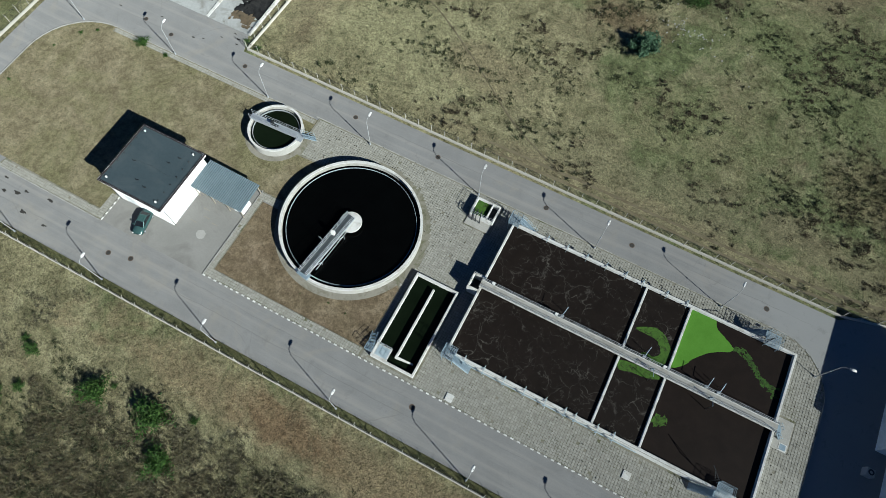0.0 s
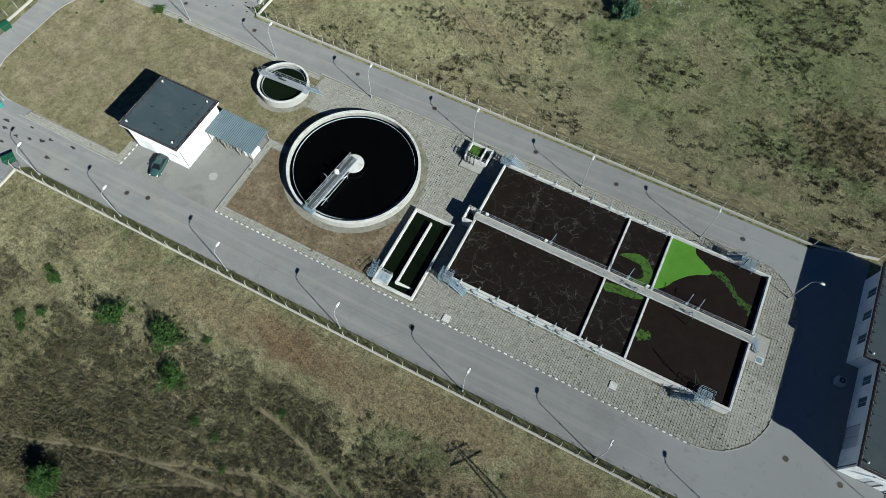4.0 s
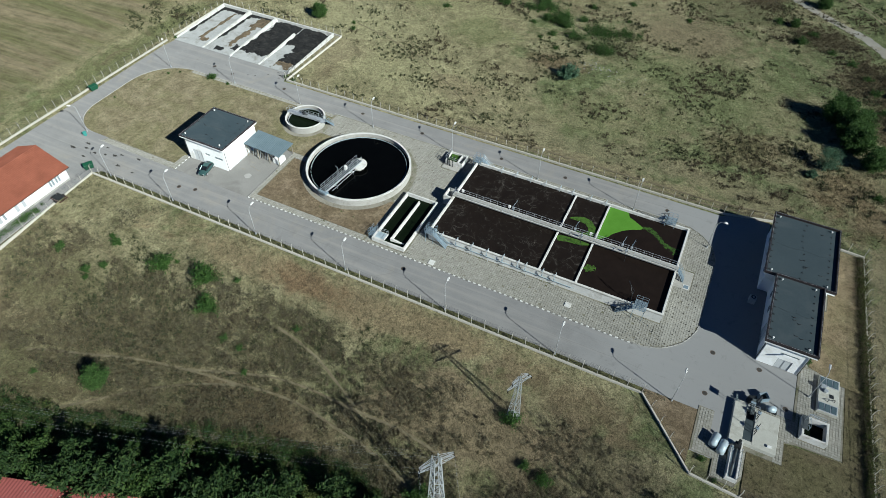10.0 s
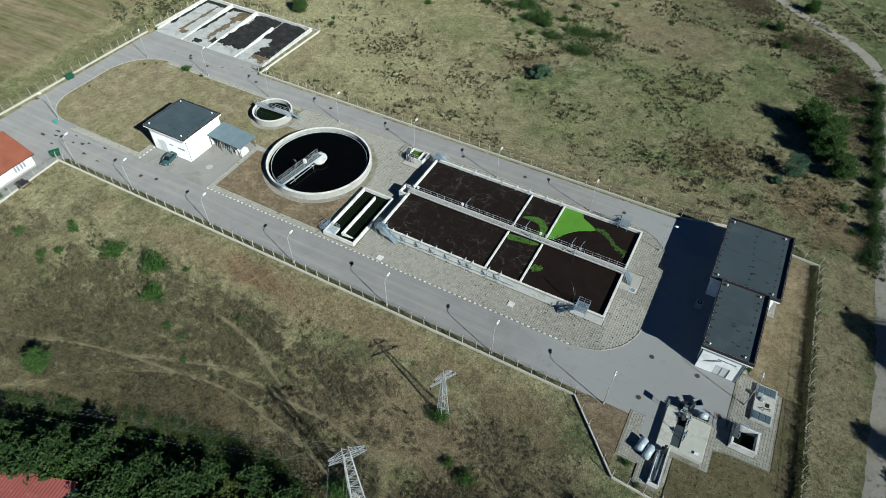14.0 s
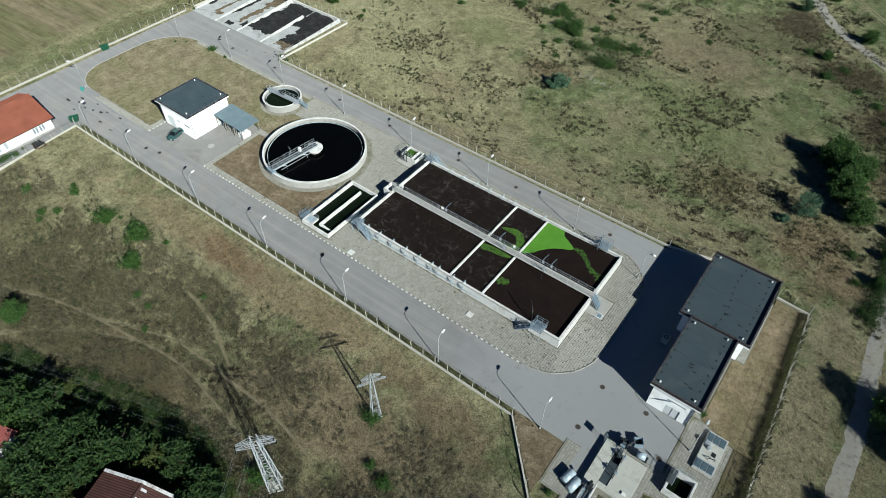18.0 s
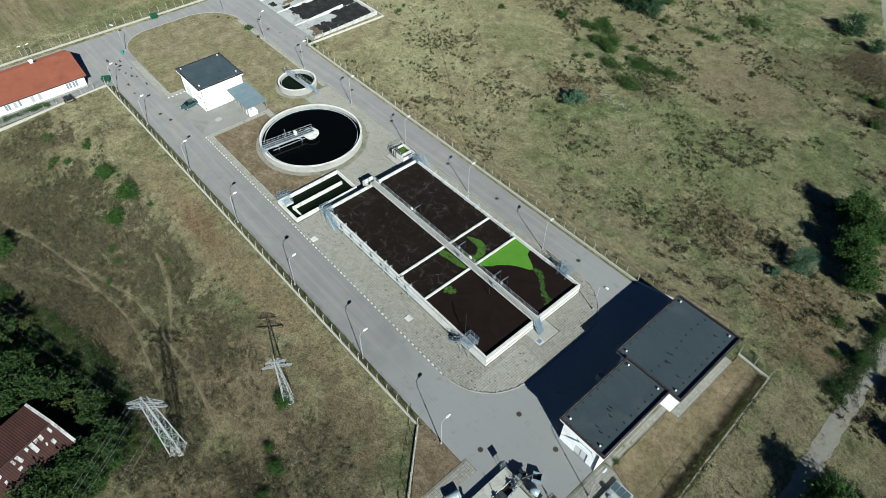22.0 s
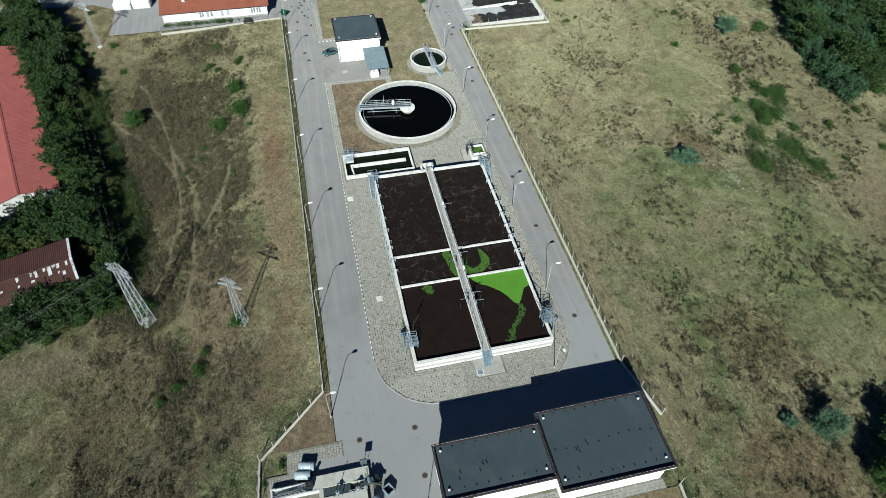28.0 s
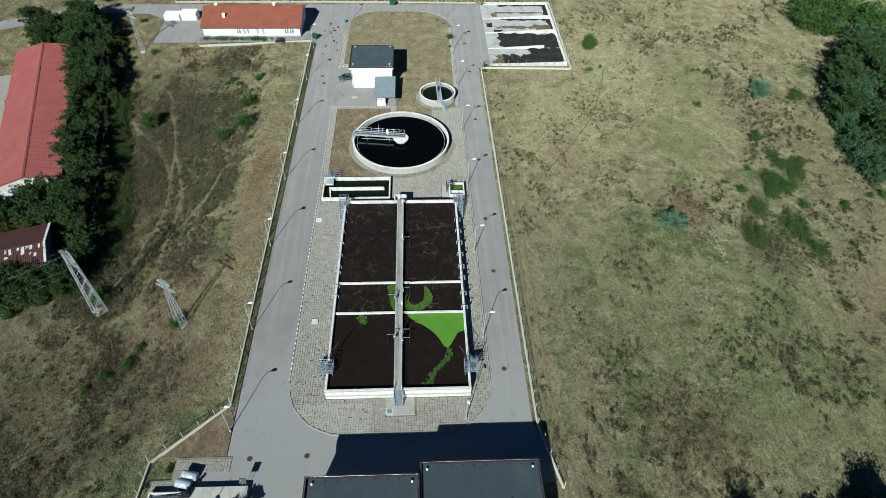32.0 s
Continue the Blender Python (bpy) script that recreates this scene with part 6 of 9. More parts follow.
bed_layer("sludge_layer", (-84.2, -75.5, 54.8, 75.15), ((-84.2, -75.4, 58.6, 76, 1.6),), 0.42, 3, DRY_SLUDGE, "thick black dried sludge in the bed", 1.0)
bed_layer("sludge_layer", (-74.9, -66.25, 54.8, 75.15), ((-76, -66, 66, 76, 1.6), (-71.6, -66, 58.5, 68, 1.6)), 0.4, 8, DRY_SLUDGE, "black dried sludge with bare edges", 1.0)
bed_layer("sludge_strip", (-74.9, -66.25, 54.8, 61.0), ((-71.5, -67.0, 56.0, 59.2, 1.4),), 0.2, 14, BROWN_SLUDGE, "weedy brown sludge edge", 0.9)
bed_layer("sludge_strip", (-92.9, -84.9, 56.0, 75.1), ((-88.9, -87.2, 58.2, 70, 0.9), (-89.6, -85.0, 69.5, 75, 1.3)), 0.3, 5, BROWN_SLUDGE, "reddish brown weedy sludge remains", 0.9)
bed_layer("sludge_strip", (-100.5, -95.0, 57.0, 75.1), ((-98.2, -97.2, 58.5, 73.5, 0.6), (-97.5, -94.9, 57.6, 59.2, 0.9)), 0.24, 12, BROWN_SLUDGE, "brown weedy sludge strip", 0.8)
bed_layer("sludge_crust", (-103.0, -94.2, 57.0, 75.15), ((-103.4, -102.2, 60, 76, 0.7), (-104, -94, 74.0, 76, 0.8)), 0.16, 21, DRY_SLUDGE, "black crust of dried sludge along the wall", 0.9)
bed_layer("sludge_crust", (-93.4, -84.9, 54.8, 75.15), ((-94, -92.6, 60, 76, 0.7), (-90.6, -88.4, 55.6, 57.0, 0.9), (-86.6, -85.0, 57.5, 60, 0.8), (-94, -84, 74.2, 76, 0.7)), 0.16, 25, DRY_SLUDGE, "black crust of dried sludge beside the divider", 0.9)

# ---- green scum on the basin ----
def scum(pts, z, material, label, seed):
    """A thin floating skin with a ragged outline through a few corner points."""
    n = len(pts)
    out = []
    for i in range(n):
        p0, p1, p2, p3 = (Vector(pts[(i + k - 1) % n]) for k in range(4))
        for j in range(6):
            t = j / 6
            q = 0.5 * (2 * p1 + (p2 - p0) * t + (2 * p0 - 5 * p1 + 4 * p2 - p3) * t * t + (3 * p1 - p0 - 3 * p2 + p3) * t ** 3)
            k = 0.12 * noise.noise((q.x * 1.4 + seed, q.y * 1.4, seed)) + 0.08 * noise.noise((q.x * 4, q.y * 4, seed))
            out.append((q.x + k, q.y + k * 0.8))
    c = (sum(p[0] for p in out) / len(out), sum(p[1] for p in out) / len(out), z)
    return solid("scum", MB().prism(out, z, z + 0.02), material, c, label, "scum")


ZS = LEVEL + 0.005
SCUM_VEIL = surface("broken_green_scum", (0.021, 0.049, 0.0098), (0.056, 0.126, 0.021), 4, 1.8, 0.85, 0, 0.3, 0, (0.0154, 0.0126, 0.0084), 1.1, 0.2)


def scum_flecks(pts, width, count, z, material, label, seed):
    """A drifting streak of many small torn flecks along a line."""
    rnd = random.Random(seed)
    mb = MB()
    seg = [math.dist(p, q) for p, q in zip(pts, pts[1:])]
    for i in range(count):
        d = rnd.uniform(0, sum(seg))
        k = 0
        while k < len(seg) - 1 and d > seg[k]:
            d -= seg[k]
            k += 1
        (ax, ay), (bx, by) = pts[k], pts[k + 1]
        f, a = d / seg[k], math.atan2(by - ay, bx - ax)
        x = ax + (bx - ax) * f + rnd.gauss(0, width * 0.42)
        y = ay + (by - ay) * f + rnd.gauss(0, width * 0.42)
        lx, ly = rnd.uniform(0.12, 0.42), rnd.uniform(0.05, 0.15)
        a += rnd.gauss(0, 0.5)
        out = []
        for m_ in range(9):
            b = 2 * math.pi * m_ / 9
            r = rnd.uniform(0.6, 1.25)
            u, v = lx * r * math.cos(b), ly * r * math.sin(b)
            out.append((x + u * math.cos(a) - v * math.sin(a), y + u * math.sin(a) + v * math.cos(a), z + 0.0004 * (i % 25)))
        mb.add(out, [tuple(range(9))])
    return solid("scum", mb, material, (pts[0][0], pts[0][1], z), label, "scum", "", "stuff")


scum([(20.72, 41.7), (22.8, 41.72), (24.4, 41.72), (24.8, 40.7), (26.4, 39.8), (27.7, 38.9), (27.5, 38.2), (26.0, 37.4), (24.6, 36.4), (23.1, 34.7), (22.5, 33.6), (21.5, 32.6), (20.72, 32.4), (20.72, 36)], ZS, SCUM, "solid bright green scum filling the basin corner", 1)
scum([(14.4, 35.2), (15.4, 36.0), (16.9, 36.6), (18.2, 36.3), (19.5, 35.2), (20.15, 33.9), (20.0, 32.7), (19.3, 31.7), (17.6, 31.6), (16.4, 32.1), (16.8, 32.5), (18.0, 32.45), (18.7, 33.2), (18.4, 34.2), (17.6, 34.95), (16.6, 35.1)], ZS, SCUM_THIN, "hooked band of green scum", 2)
scum([(14.1, 29.9), (14.1, 28.7), (14.9, 28.6), (16.3, 29.0), (17.9, 29.1), (19.3, 29.5), (20.1, 30.2), (17.0, 30.3)], ZS, SCUM_THIN, "green scum drifting along the walkway", 3)
scum_flecks([(27.6, 38.9), (29.1, 39.3), (30.4, 38.5), (31.5, 37.4), (32.4, 36.5), (33.6, 35.8), (35.2, 34.7)], 0.34, 150, ZS, SCUM_VEIL, "ragged trailing streak of green scum", 4)
scum_flecks([(28.4, 38.8), (29.9, 38.3), (31.2, 37.5), (32.3, 36.2), (33.0, 35.6)], 0.22, 46, ZS, SCUM_VEIL, "thin trailing streak of green scum", 14)
scum_flecks([(32.6, 36.6), (34.0, 36.1), (35.3, 36.2)], 0.2, 26, ZS, SCUM_VEIL, "short torn streak of green scum", 15)
scum_flecks([(20.8, 24.0), (21.3, 25.1), (22.3, 24.4), (21.4, 23.8), (22.2, 25.3), (22.6, 24.9)], 0.3, 95, ZS, SCUM_THIN, "small torn patch of dull green scum", 5)

# ---- air pipes over the basin walls ----
for name, y, s, xs in (("air_main", Y0, -1, (-5.3, -2.3, 0.8, 3.9, 7.0, 9.9, 11.4, 14.6, 16.9)), ("air_main", Y1, 1, (-2.4, 0.8, 4.0, 7.1, 10.2, 12.9, 16.6, 19.7))):
    am = thing(name, (5, y + s * 0.25, 0.3), "blue-grey air pipe with pale drop pipes over the wall", "pipe", "air pipes")
    part("pipe", MB().tube((-4.5, y + s * 0.2, 1.2), (20.6, y + s * 0.2, 1.2), 0.07, 10), SILVER_BLUE, am)
    for x in xs:
        part("drop_pipe", MB().path([(x, y + s * 0.2, 1.2), (x, y + s * 0.42, 1.3), (x, y + s * 0.42, 2.62), (x, y - s * 0.62, 2.62), (x, y - s * 0.62, 1.5)], 0.05, 7), SILVER_BLUE, am)
        part("valve", MB().box(x - 0.11, x + 0.11, y + s * 0.42 - 0.11, y + s * 0.42 + 0.11, 1.75, 2.0), GALV_BLUE, am)
        part("collar", MB().box(x - 0.13, x + 0.13, min(y + s * 0.03, y - s * 0.4), max(y + s * 0.03, y - s * 0.4), TOP + 0.004, TOP + 0.06), PALE_CONCRETE, am, "pale pipe collar on the coping")
        part("bracket", MB().box(x + 0.3, x + 0.36, min(y + s * 0.06, y + s * 0.5), max(y + s * 0.06, y + s * 0.5), 0.9, 0.96).box(x + 0.3, x + 0.36, y + s * 0.47 - 0.03, y + s * 0.47 + 0.03, 0.08, 0.9), GALV, am)

# ---- mixers and posts on the walkway ----
for x, side in ((16.6, 1), (18.2, -1), (25.6, 1), (27.3, 1), (26.6, -1), (4.2, 1)):
    mx = thing("mixer_hoist", (x, MID + side * 0.55, 2.58), "dark grey mixer hoist post with jib on the walkway", "hoist", "hoists on the walkway")
    y = MID + side * 0.62
    part("post", MB().tube((x, y, 2.6), (x, y, 4.1), 0.06, 8), GALV_BLUE, mx)
    part("jib", MB().tube((x, y, 4.05), (x + 0.25, y + side * 1.25, 4.35), 0.045, 6), GALV_BLUE, mx)
    part("winch", MB().cbox(x - 0.2, x + 0.2, y - 0.17, y + 0.17, 3.15, 3.55, 0.05), GALV, mx)
    part("winch_drum", MB().tube((x - 0.3, y, 3.35), (x + 0.3, y, 3.35), 0.1, 10), DARK_STEEL, mx)
    part("guide_rail", MB().tube((x + 0.25, y + side * 1.2, 1.3), (x + 0.25, y + side * 1.2, 3.4), 0.05, 6), DARK_STEEL, mx)
    part("cable", MB().tube((x + 0.25, y + side * 1.25, 1.5), (x + 0.25, y + side * 1.25, 4.33), 0.015, 4), DARK_STEEL, mx)
for x in (-6.5, 3.4, 19.6):
    cb = thing("control_box", (x, MID + 0.5, 2.58), "white control box on the walkway", "control box", "control boxes")
    part("stand", MB().tube((x, MID + 0.5, 2.6), (x, MID + 0.5, 3.3), 0.04, 6), GALV, cb)
    part("body", MB().cbox(x - 0.22, x + 0.22, MID + 0.4, MID + 0.62, 3.2, 3.8, 0.03), LAMP_WHITE, cb)
for x, y in ((30.2, 20.3), (31.4, 41.6)):
    mx = thing("mixer_hoist", (x, y, 2.4), "dark mixer mast with jib at the landing", "hoist", "hoists on the walkway")
    part("post", MB().tube((x, y, 1.2), (x, y, 4.9), 0.06, 8), DARK_STEEL, mx)
    part("jib", MB().tube((x, y, 4.8), (x - 1.3, y + (1.2 if y < 30 else -1.2), 5.4), 0.05, 6), DARK_STEEL, mx)
    part("brace", MB().tube((x, y, 3.6), (x - 0.9, y + (0.9 if y < 30 else -0.9), 5.2), 0.04, 6), DARK_STEEL, mx)

# ---- street lamps ----
def street_lamp():
    root = thing("street_lamp", (0, 0, 0), "slim pale grey street lamp with white head over the road", "street lamp", "street lamps")
    part("base", MB().cyl(0, 0, 0.16, 0.0, 0.5, 12, 0.11), GALV, root)
    part("pole", MB().tube((0, 0, 0.4), (0, 0, 6.3), 0.068, 10, 0.042), POLE_GREY, root, "galvanised pole", True)
    part("arm", MB().path([(0, 0, 6.28), (0, 0.28, 6.8), (0, 0.85, 7.0)], 0.042, 8), POLE_GREY, root)
    part("head", MB().add([(-0.13, 0.75, 6.96), (0.13, 0.75, 6.96), (0.2, 1.1, 7.0), (0.16, 1.55, 7.08), (-0.16, 1.55, 7.08), (-0.2, 1.1, 7.0),
                           (-0.1, 0.75, 7.1), (0.1, 0.75, 7.1), (0.15, 1.1, 7.22), (0.1, 1.5, 7.2), (-0.1, 1.5, 7.2), (-0.15, 1.1, 7.22)],
                          [(5, 4, 3, 2, 1, 0), (6, 7, 8, 9, 10, 11)] + [(i, (i + 1) % 6, 6 + (i + 1) % 6, 6 + i) for i in range(6)]), LAMP_WHITE, root, "white lamp head", True)
    part("clamp", MB().cyl(0, 0, 0.1, 3.9, 4.02, 10), GALV, root)
    return root


lamp_spots = [(x, 44.95, 0) for x in (-74.9, -55.5, -35.4, -15.4, 4.5, 24.8)] + [(x, 5.75, 0) for x in (-75.6, -58.8, -38.2, -18.1, 2.0, 22.0, 40.9)] + \
             [(39.9, 41.1, -90), (-94.2, 43.6, 45), (-92.0, 14.6, 135), (59.9, 15.9, 0)]
first = street_lamp()
for i, (x, y, r) in enumerate(lamp_spots):
    m = pose(x, y, 0.06, 0, 0, r)
    if i == 0:
        first.matrix_basis = m
    else:
        copy_thing(first, m)

# low twin-armed lamps on the west fence
yard_lamp = thing("yard_lamp", (0, 0, 0), "short twin-armed grey lamp beside the cream wall", "lamp", "yard lamps")
part("pole", MB().tube((0, 0, 0), (0, 0, 3.3), 0.06, 8, 0.045), POLE_GREY, yard_lamp)
for k in (-1, 1):
    part("arm", MB().path([(0, 0, 3.28), (0, k * 0.3, 3.5), (0, k * 0.7, 3.56)], 0.035, 6), POLE_GREY, yard_lamp)
    part("head", MB().obox(pose(0, k * 1.0, 3.56, k * 6, 0, 0), 0.3, 0.75, -0.06, 0.08), LAMP_WHITE, yard_lamp, "white lamp head")
yard_lamp.matrix_basis = pose(-104.4, -22.4, 0.0)
copy_thing(yard_lamp, pose(-104.4, -5.2, 0.0))

# ---- lattice pylons ----
def pylon(at, height, base, taper, arms, label, spike=0.0, along=(0.61, 0.79), bar=0.065):
    """Four legs with zigzag bracing, tapered truss arms (share of the height, reach) and an earth-wire spike."""
    root = thing("lattice_pylon", at, label, "pylon", "lattice pylons")
    ox, oy, oz = at
    ca, sa = along
    n = 11
    hs = [(i / n) ** 0.9 for i in range(n + 1)]
    body = height - spike

    def corner(i, f):
        w = base / 2 * (1 - taper * min(1, f))
        a, b = ((-1, -1), (1, -1), (1, 1), (-1, 1))[i % 4]
        return Vector((ox + (a * ca - b * sa) * w, oy + (a * sa + b * ca) * w, oz + f * body))
    for i in range(4):
        part("leg", MB().path([corner(i, f) for f in hs], bar, 5), PYLON_PAINT, root)
    for i in range(4):
        for k, (f, g_) in enumerate(zip(hs, hs[1:])):
            part("brace", MB().tube(corner(i + (k + i) % 2, f), corner(i + 1 - (k + i) % 2, g_), bar * 0.55, 4), PYLON_PAINT, root)
            if k % 2:
                part("strut", MB().tube(corner(i, g_), corner(i + 1, g_), bar * 0.5, 4), PYLON_PAINT, root)
    if spike:
        part("spike", MB().tube((ox, oy, oz + body - 0.1), (ox, oy, oz + height), 0.05, 5, 0.03), GALV, root)
    for f, w in arms:
        z = oz + f * body
        arm = part("cross_arm", MB().tube((ox - w * ca, oy - w * sa, z), (ox + w * ca, oy + w * sa, z), 0.03, 4), GALV, root)
        for s in (-1, 1):
            for side in (-1, 1):
                tip = Vector((ox + s * w * ca - side * 0.1 * sa, oy + s * w * sa + side * 0.1 * ca, z))
                foot = Vector((ox + s * base * 0.25 * ca - side * base * 0.3 * (1 - taper * f) * sa, oy + s * base * 0.25 * sa + side * base * 0.3 * (1 - taper * f) * ca, z))
                part("arm_bar", MB().tube(foot, tip, 0.035, 4), GALV, arm)
                part("arm_strut", MB().tube(foot + Vector((0, 0, 0.75)), tip, 0.03, 4), GALV, arm)
                lattice = MB()
                for k in range(3):
                    lattice.tube(foot.lerp(tip, k / 4) + Vector((0, 0, 0.75 * (1 - k / 4))), foot.lerp(tip, (k + 1) / 4), 0.022, 4)
                part("arm_lattice", lattice, GALV, arm)
            part("insulator", MB().tube((ox + s * w * ca, oy + s * w * sa, z), (ox + s * w * ca + 0.25, oy + s * w * sa - 0.3, z - 0.25), 0.06, 6), GLASS_DARK, root)
    part("footing", MB().obox(Matrix.Translation((ox, oy, oz)) @ pose(0, 0, 0, 0, 0, math.degrees(math.atan2(sa, ca))), base * 1.15, base * 1.15, -0.5, 0.16), PALE_CONCRETE, root)
    return root


PYLON_PAINT = surface("white_pylon_paint", (0.28, 0.3, 0.31), (0.43, 0.45, 0.46), 8, 0.7, 0.5, 0.1, 0.05)
pylon((19.85, -6.9, land(19.85, -6.9)), 12.4, 1.35, 0.78, ((0.845, 2.15), (0.95, 1.45)), "small white-painted lattice pylon on dry grass", 0.9, (0.5, 0.866), 0.05)
pylon((14.92, -23.25, land(14.92, -23.25)), 15.2, 1.85, 0.55, ((0.865, 2.55), (0.94, 2.4)), "tall white-painted lattice pylon beside the trees", 0.0, (0.61, 0.79), 0.078)
pylon((-77.3, -42.3, land(-77.3, -42.3)), 12.0, 0.85, 0.5, ((0.86, 2.0), (0.95, 1.5)), "galvanised lattice pylon beside the yard", 0.0, (0.61, 0.79), 0.035)
lines = thing("power_lines", (14.9, -23.1, 10.0), "thin power lines hung from the lattice pylons", "power line")
for f, w in ((0.865, 2.55), (0.94, 2.4), (1.0, 0.2)):
    for s in (-1, 1):
        a = Vector((14.9 + s * w * 0.61, -23.1 + s * w * 0.79, land(14.9, -23.1) + f * 15 - 0.2))
        for b in (Vector((62 + s * w, -99 + s * w, a.z + 1)), Vector((-78 + s * w * 0.5, -50.6 + s * w * 0.5, 4.6 + 5 * (f - 0.86) * 2))):
            pts = []
            for i in range(13):
                t = i / 12
                q = a.lerp(b, t)
                q.z -= 4 * t * (1 - t) * (2.2 if b.x > 0 else 4.5)
                pts.append(q)
            part("wire", MB().path(pts, 0.006 if b.x > 0 else 0.0035, 4), POLE_GREY, lines)

# ---- car ----
def car(at, heading):
    root = thing("car", (0, 0, 0), "dark teal saloon car parked on the apron", "car")
    stations = [(-2.2, 0.45, 0.72, 0.74), (-2.1, 0.3, 0.86, 0.80), (-1.5, 0.22, 0.93, 0.85), (-0.6, 0.2, 0.95, 0.87), (0.6, 0.2, 0.95, 0.87), (1.4, 0.22, 0.90, 0.85), (2.0, 0.3, 0.78, 0.80), (2.18, 0.42, 0.62, 0.70)]
    mb = MB()
    for x, z0, z1, w in stations:
        mb.v += [(x, -w * 0.92, z0), (x, -w, (z0 + z1) / 2), (x, -w * 0.9, z1), (x, 0, z1 + 0.04), (x, w * 0.9, z1), (x, w, (z0 + z1) / 2), (x, w * 0.92, z0)]
    for i in range(len(stations) - 1):
        for k in range(6):
            mb.f.append((7 * i + k, 7 * i + 7 + k, 7 * i + 8 + k, 7 * i + 1 + k))
        mb.f.append((7 * i + 6, 7 * i + 13, 7 * i + 7, 7 * i))
    mb.f += [tuple(range(6, -1, -1)), tuple(range(7 * (len(stations) - 1), 7 * len(stations)))]
    body = part("body", mb, CAR_GREEN, root, "dark teal paint", True)
    cab = [(-1.55, 0.93, 0.78), (-0.85, 1.38, 0.6), (0.25, 1.42, 0.61), (1.05, 0.94, 0.78)]
    glass = MB()
    for x, z, w in cab:
        glass.v += [(x, -w, z), (x, w, z)]
    glass.v += [(-1.5, -0.8, 0.9), (-1.5, 0.8, 0.9), (1.0, -0.8, 0.9), (1.0, 0.8, 0.9)]
    for name, face in (("rear_window", (0, 1, 3, 2)), ("windscreen", (4, 5, 7, 6)), ("side_window", (8, 0, 2, 4, 6, 10)), ("side_window", (11, 7, 5, 3, 1, 9))):
        part(name, MB().add([glass.v[i] for i in face], [tuple(range(len(face)))]), GLASS_DARK, root, "dark tinted glass")
    part("roof", MB().add([(-0.9, -0.62, 1.36), (0.3, -0.63, 1.4), (0.3, 0.63, 1.4), (-0.9, 0.62, 1.36), (-0.8, -0.5, 1.44), (0.2, -0.5, 1.47), (0.2, 0.5, 1.47), (-0.8, 0.5, 1.44)],
                          [(4, 5, 6, 7), (0, 1, 5, 4), (1, 2, 6, 5), (2, 3, 7, 6), (3, 0, 4, 7)]), CAR_GREEN, body, "teal roof panel")
    for s in (-1, 1):
        part("pillar", MB().tube((-1.5, s * 0.77, 0.95), (-0.87, s * 0.61, 1.38), 0.04, 5).tube((1.0, s * 0.77, 0.95), (0.27, s * 0.62, 1.41), 0.04, 5).tube((-0.3, s * 0.79, 0.95), (-0.3, s * 0.62, 1.41), 0.04, 5), CAR_GREEN, root)
        part("mirror", MB().box(0.72, 0.9, s * 0.98 - 0.12, s * 0.98 + 0.06, 0.95, 1.08), CAR_GREEN, root)
        part("headlight", MB().box(2.0, 2.17, s * 0.58 - 0.15, s * 0.58 + 0.15, 0.55, 0.7), LAMP_WHITE, root, "clear headlight")
        part("tail_light", MB().box(-2.2, -2.05, s * 0.6 - 0.14, s * 0.6 + 0.14, 0.6, 0.74), TILE_ORANGE, root, "red tail light")
        for x in (-1.32, 1.32):
            wh = part("wheel", MB().tube((x, s * 0.66, 0.31), (x, s * 0.88, 0.31), 0.31, 18), RUBBER, root)
            part("rim", MB().tube((x, s * 0.885, 0.31), (x, s * 0.9, 0.31), 0.19, 12), GALV, wh)
    root.matrix_basis = pose(at[0], at[1], 0.04, 0, 0, heading)
    return root


car((-59.05, 16.1), -78)

# ---- bins and yard clutter ----
def skip_bin(at, rot, label):
    root = thing("waste_container", (0, 0, 0), label, "container", "green waste containers")
    part("body", MB().add([(-0.9, -0.6, 0.15), (0.9, -0.6, 0.15), (0.9, 0.6, 0.15), (-0.9, 0.6, 0.15), (-1.15, -0.75, 1.2), (1.15, -0.75, 1.2), (1.15, 0.75, 1.2), (-1.15, 0.75, 1.2)],
                          [(3, 2, 1, 0), (0, 1, 5, 4), (1, 2, 6, 5), (2, 3, 7, 6), (3, 0, 4, 7), (4, 5, 6, 7)]), BIN_GREEN, root)
    part("lid", MB().cbox(-1.18, 1.18, -0.78, 0.78, 1.2, 1.34, 0.08), BIN_GREEN, root)
    for x in (-0.8, 0.8):
        for y in (-0.5, 0.5):
            part("caster", MB().tube((x, y - 0.05, 0.08), (x, y + 0.05, 0.08), 0.08, 10), RUBBER, root)
    root.matrix_basis = pose(*at, 0, 0, 0, rot) @ Matrix.Diagonal((0.85, 0.85, 0.95, 1))


skip_bin((-103.6, 27.4), 80, "dark green waste container beside the fence")
skip_bin((-81.6, 5.6), 60, "dark green waste container at the corner")
TEAL = surface("faded_teal_paint", (0.042, 0.21, 0.189), (0.07, 0.28, 0.252), 4, 1, 0.6)
tb_ = thing("litter_bin", (-91.3, 13.4, 0), "small turquoise bin on the road edge", "bin")
part("body", MB().cyl(-91.3, 13.4, 0.35, 0.01, 0.85, 14, 0.42), TEAL, tb_)
part("lid", MB().cyl(-91.3, 13.4, 0.45, 0.85, 0.95, 14, 0.2), TEAL, tb_)
wr = thing("scrap_trailer", (-79.0, -4.2, 0), "rusty scrap trailer frame behind the low wall", "trailer")
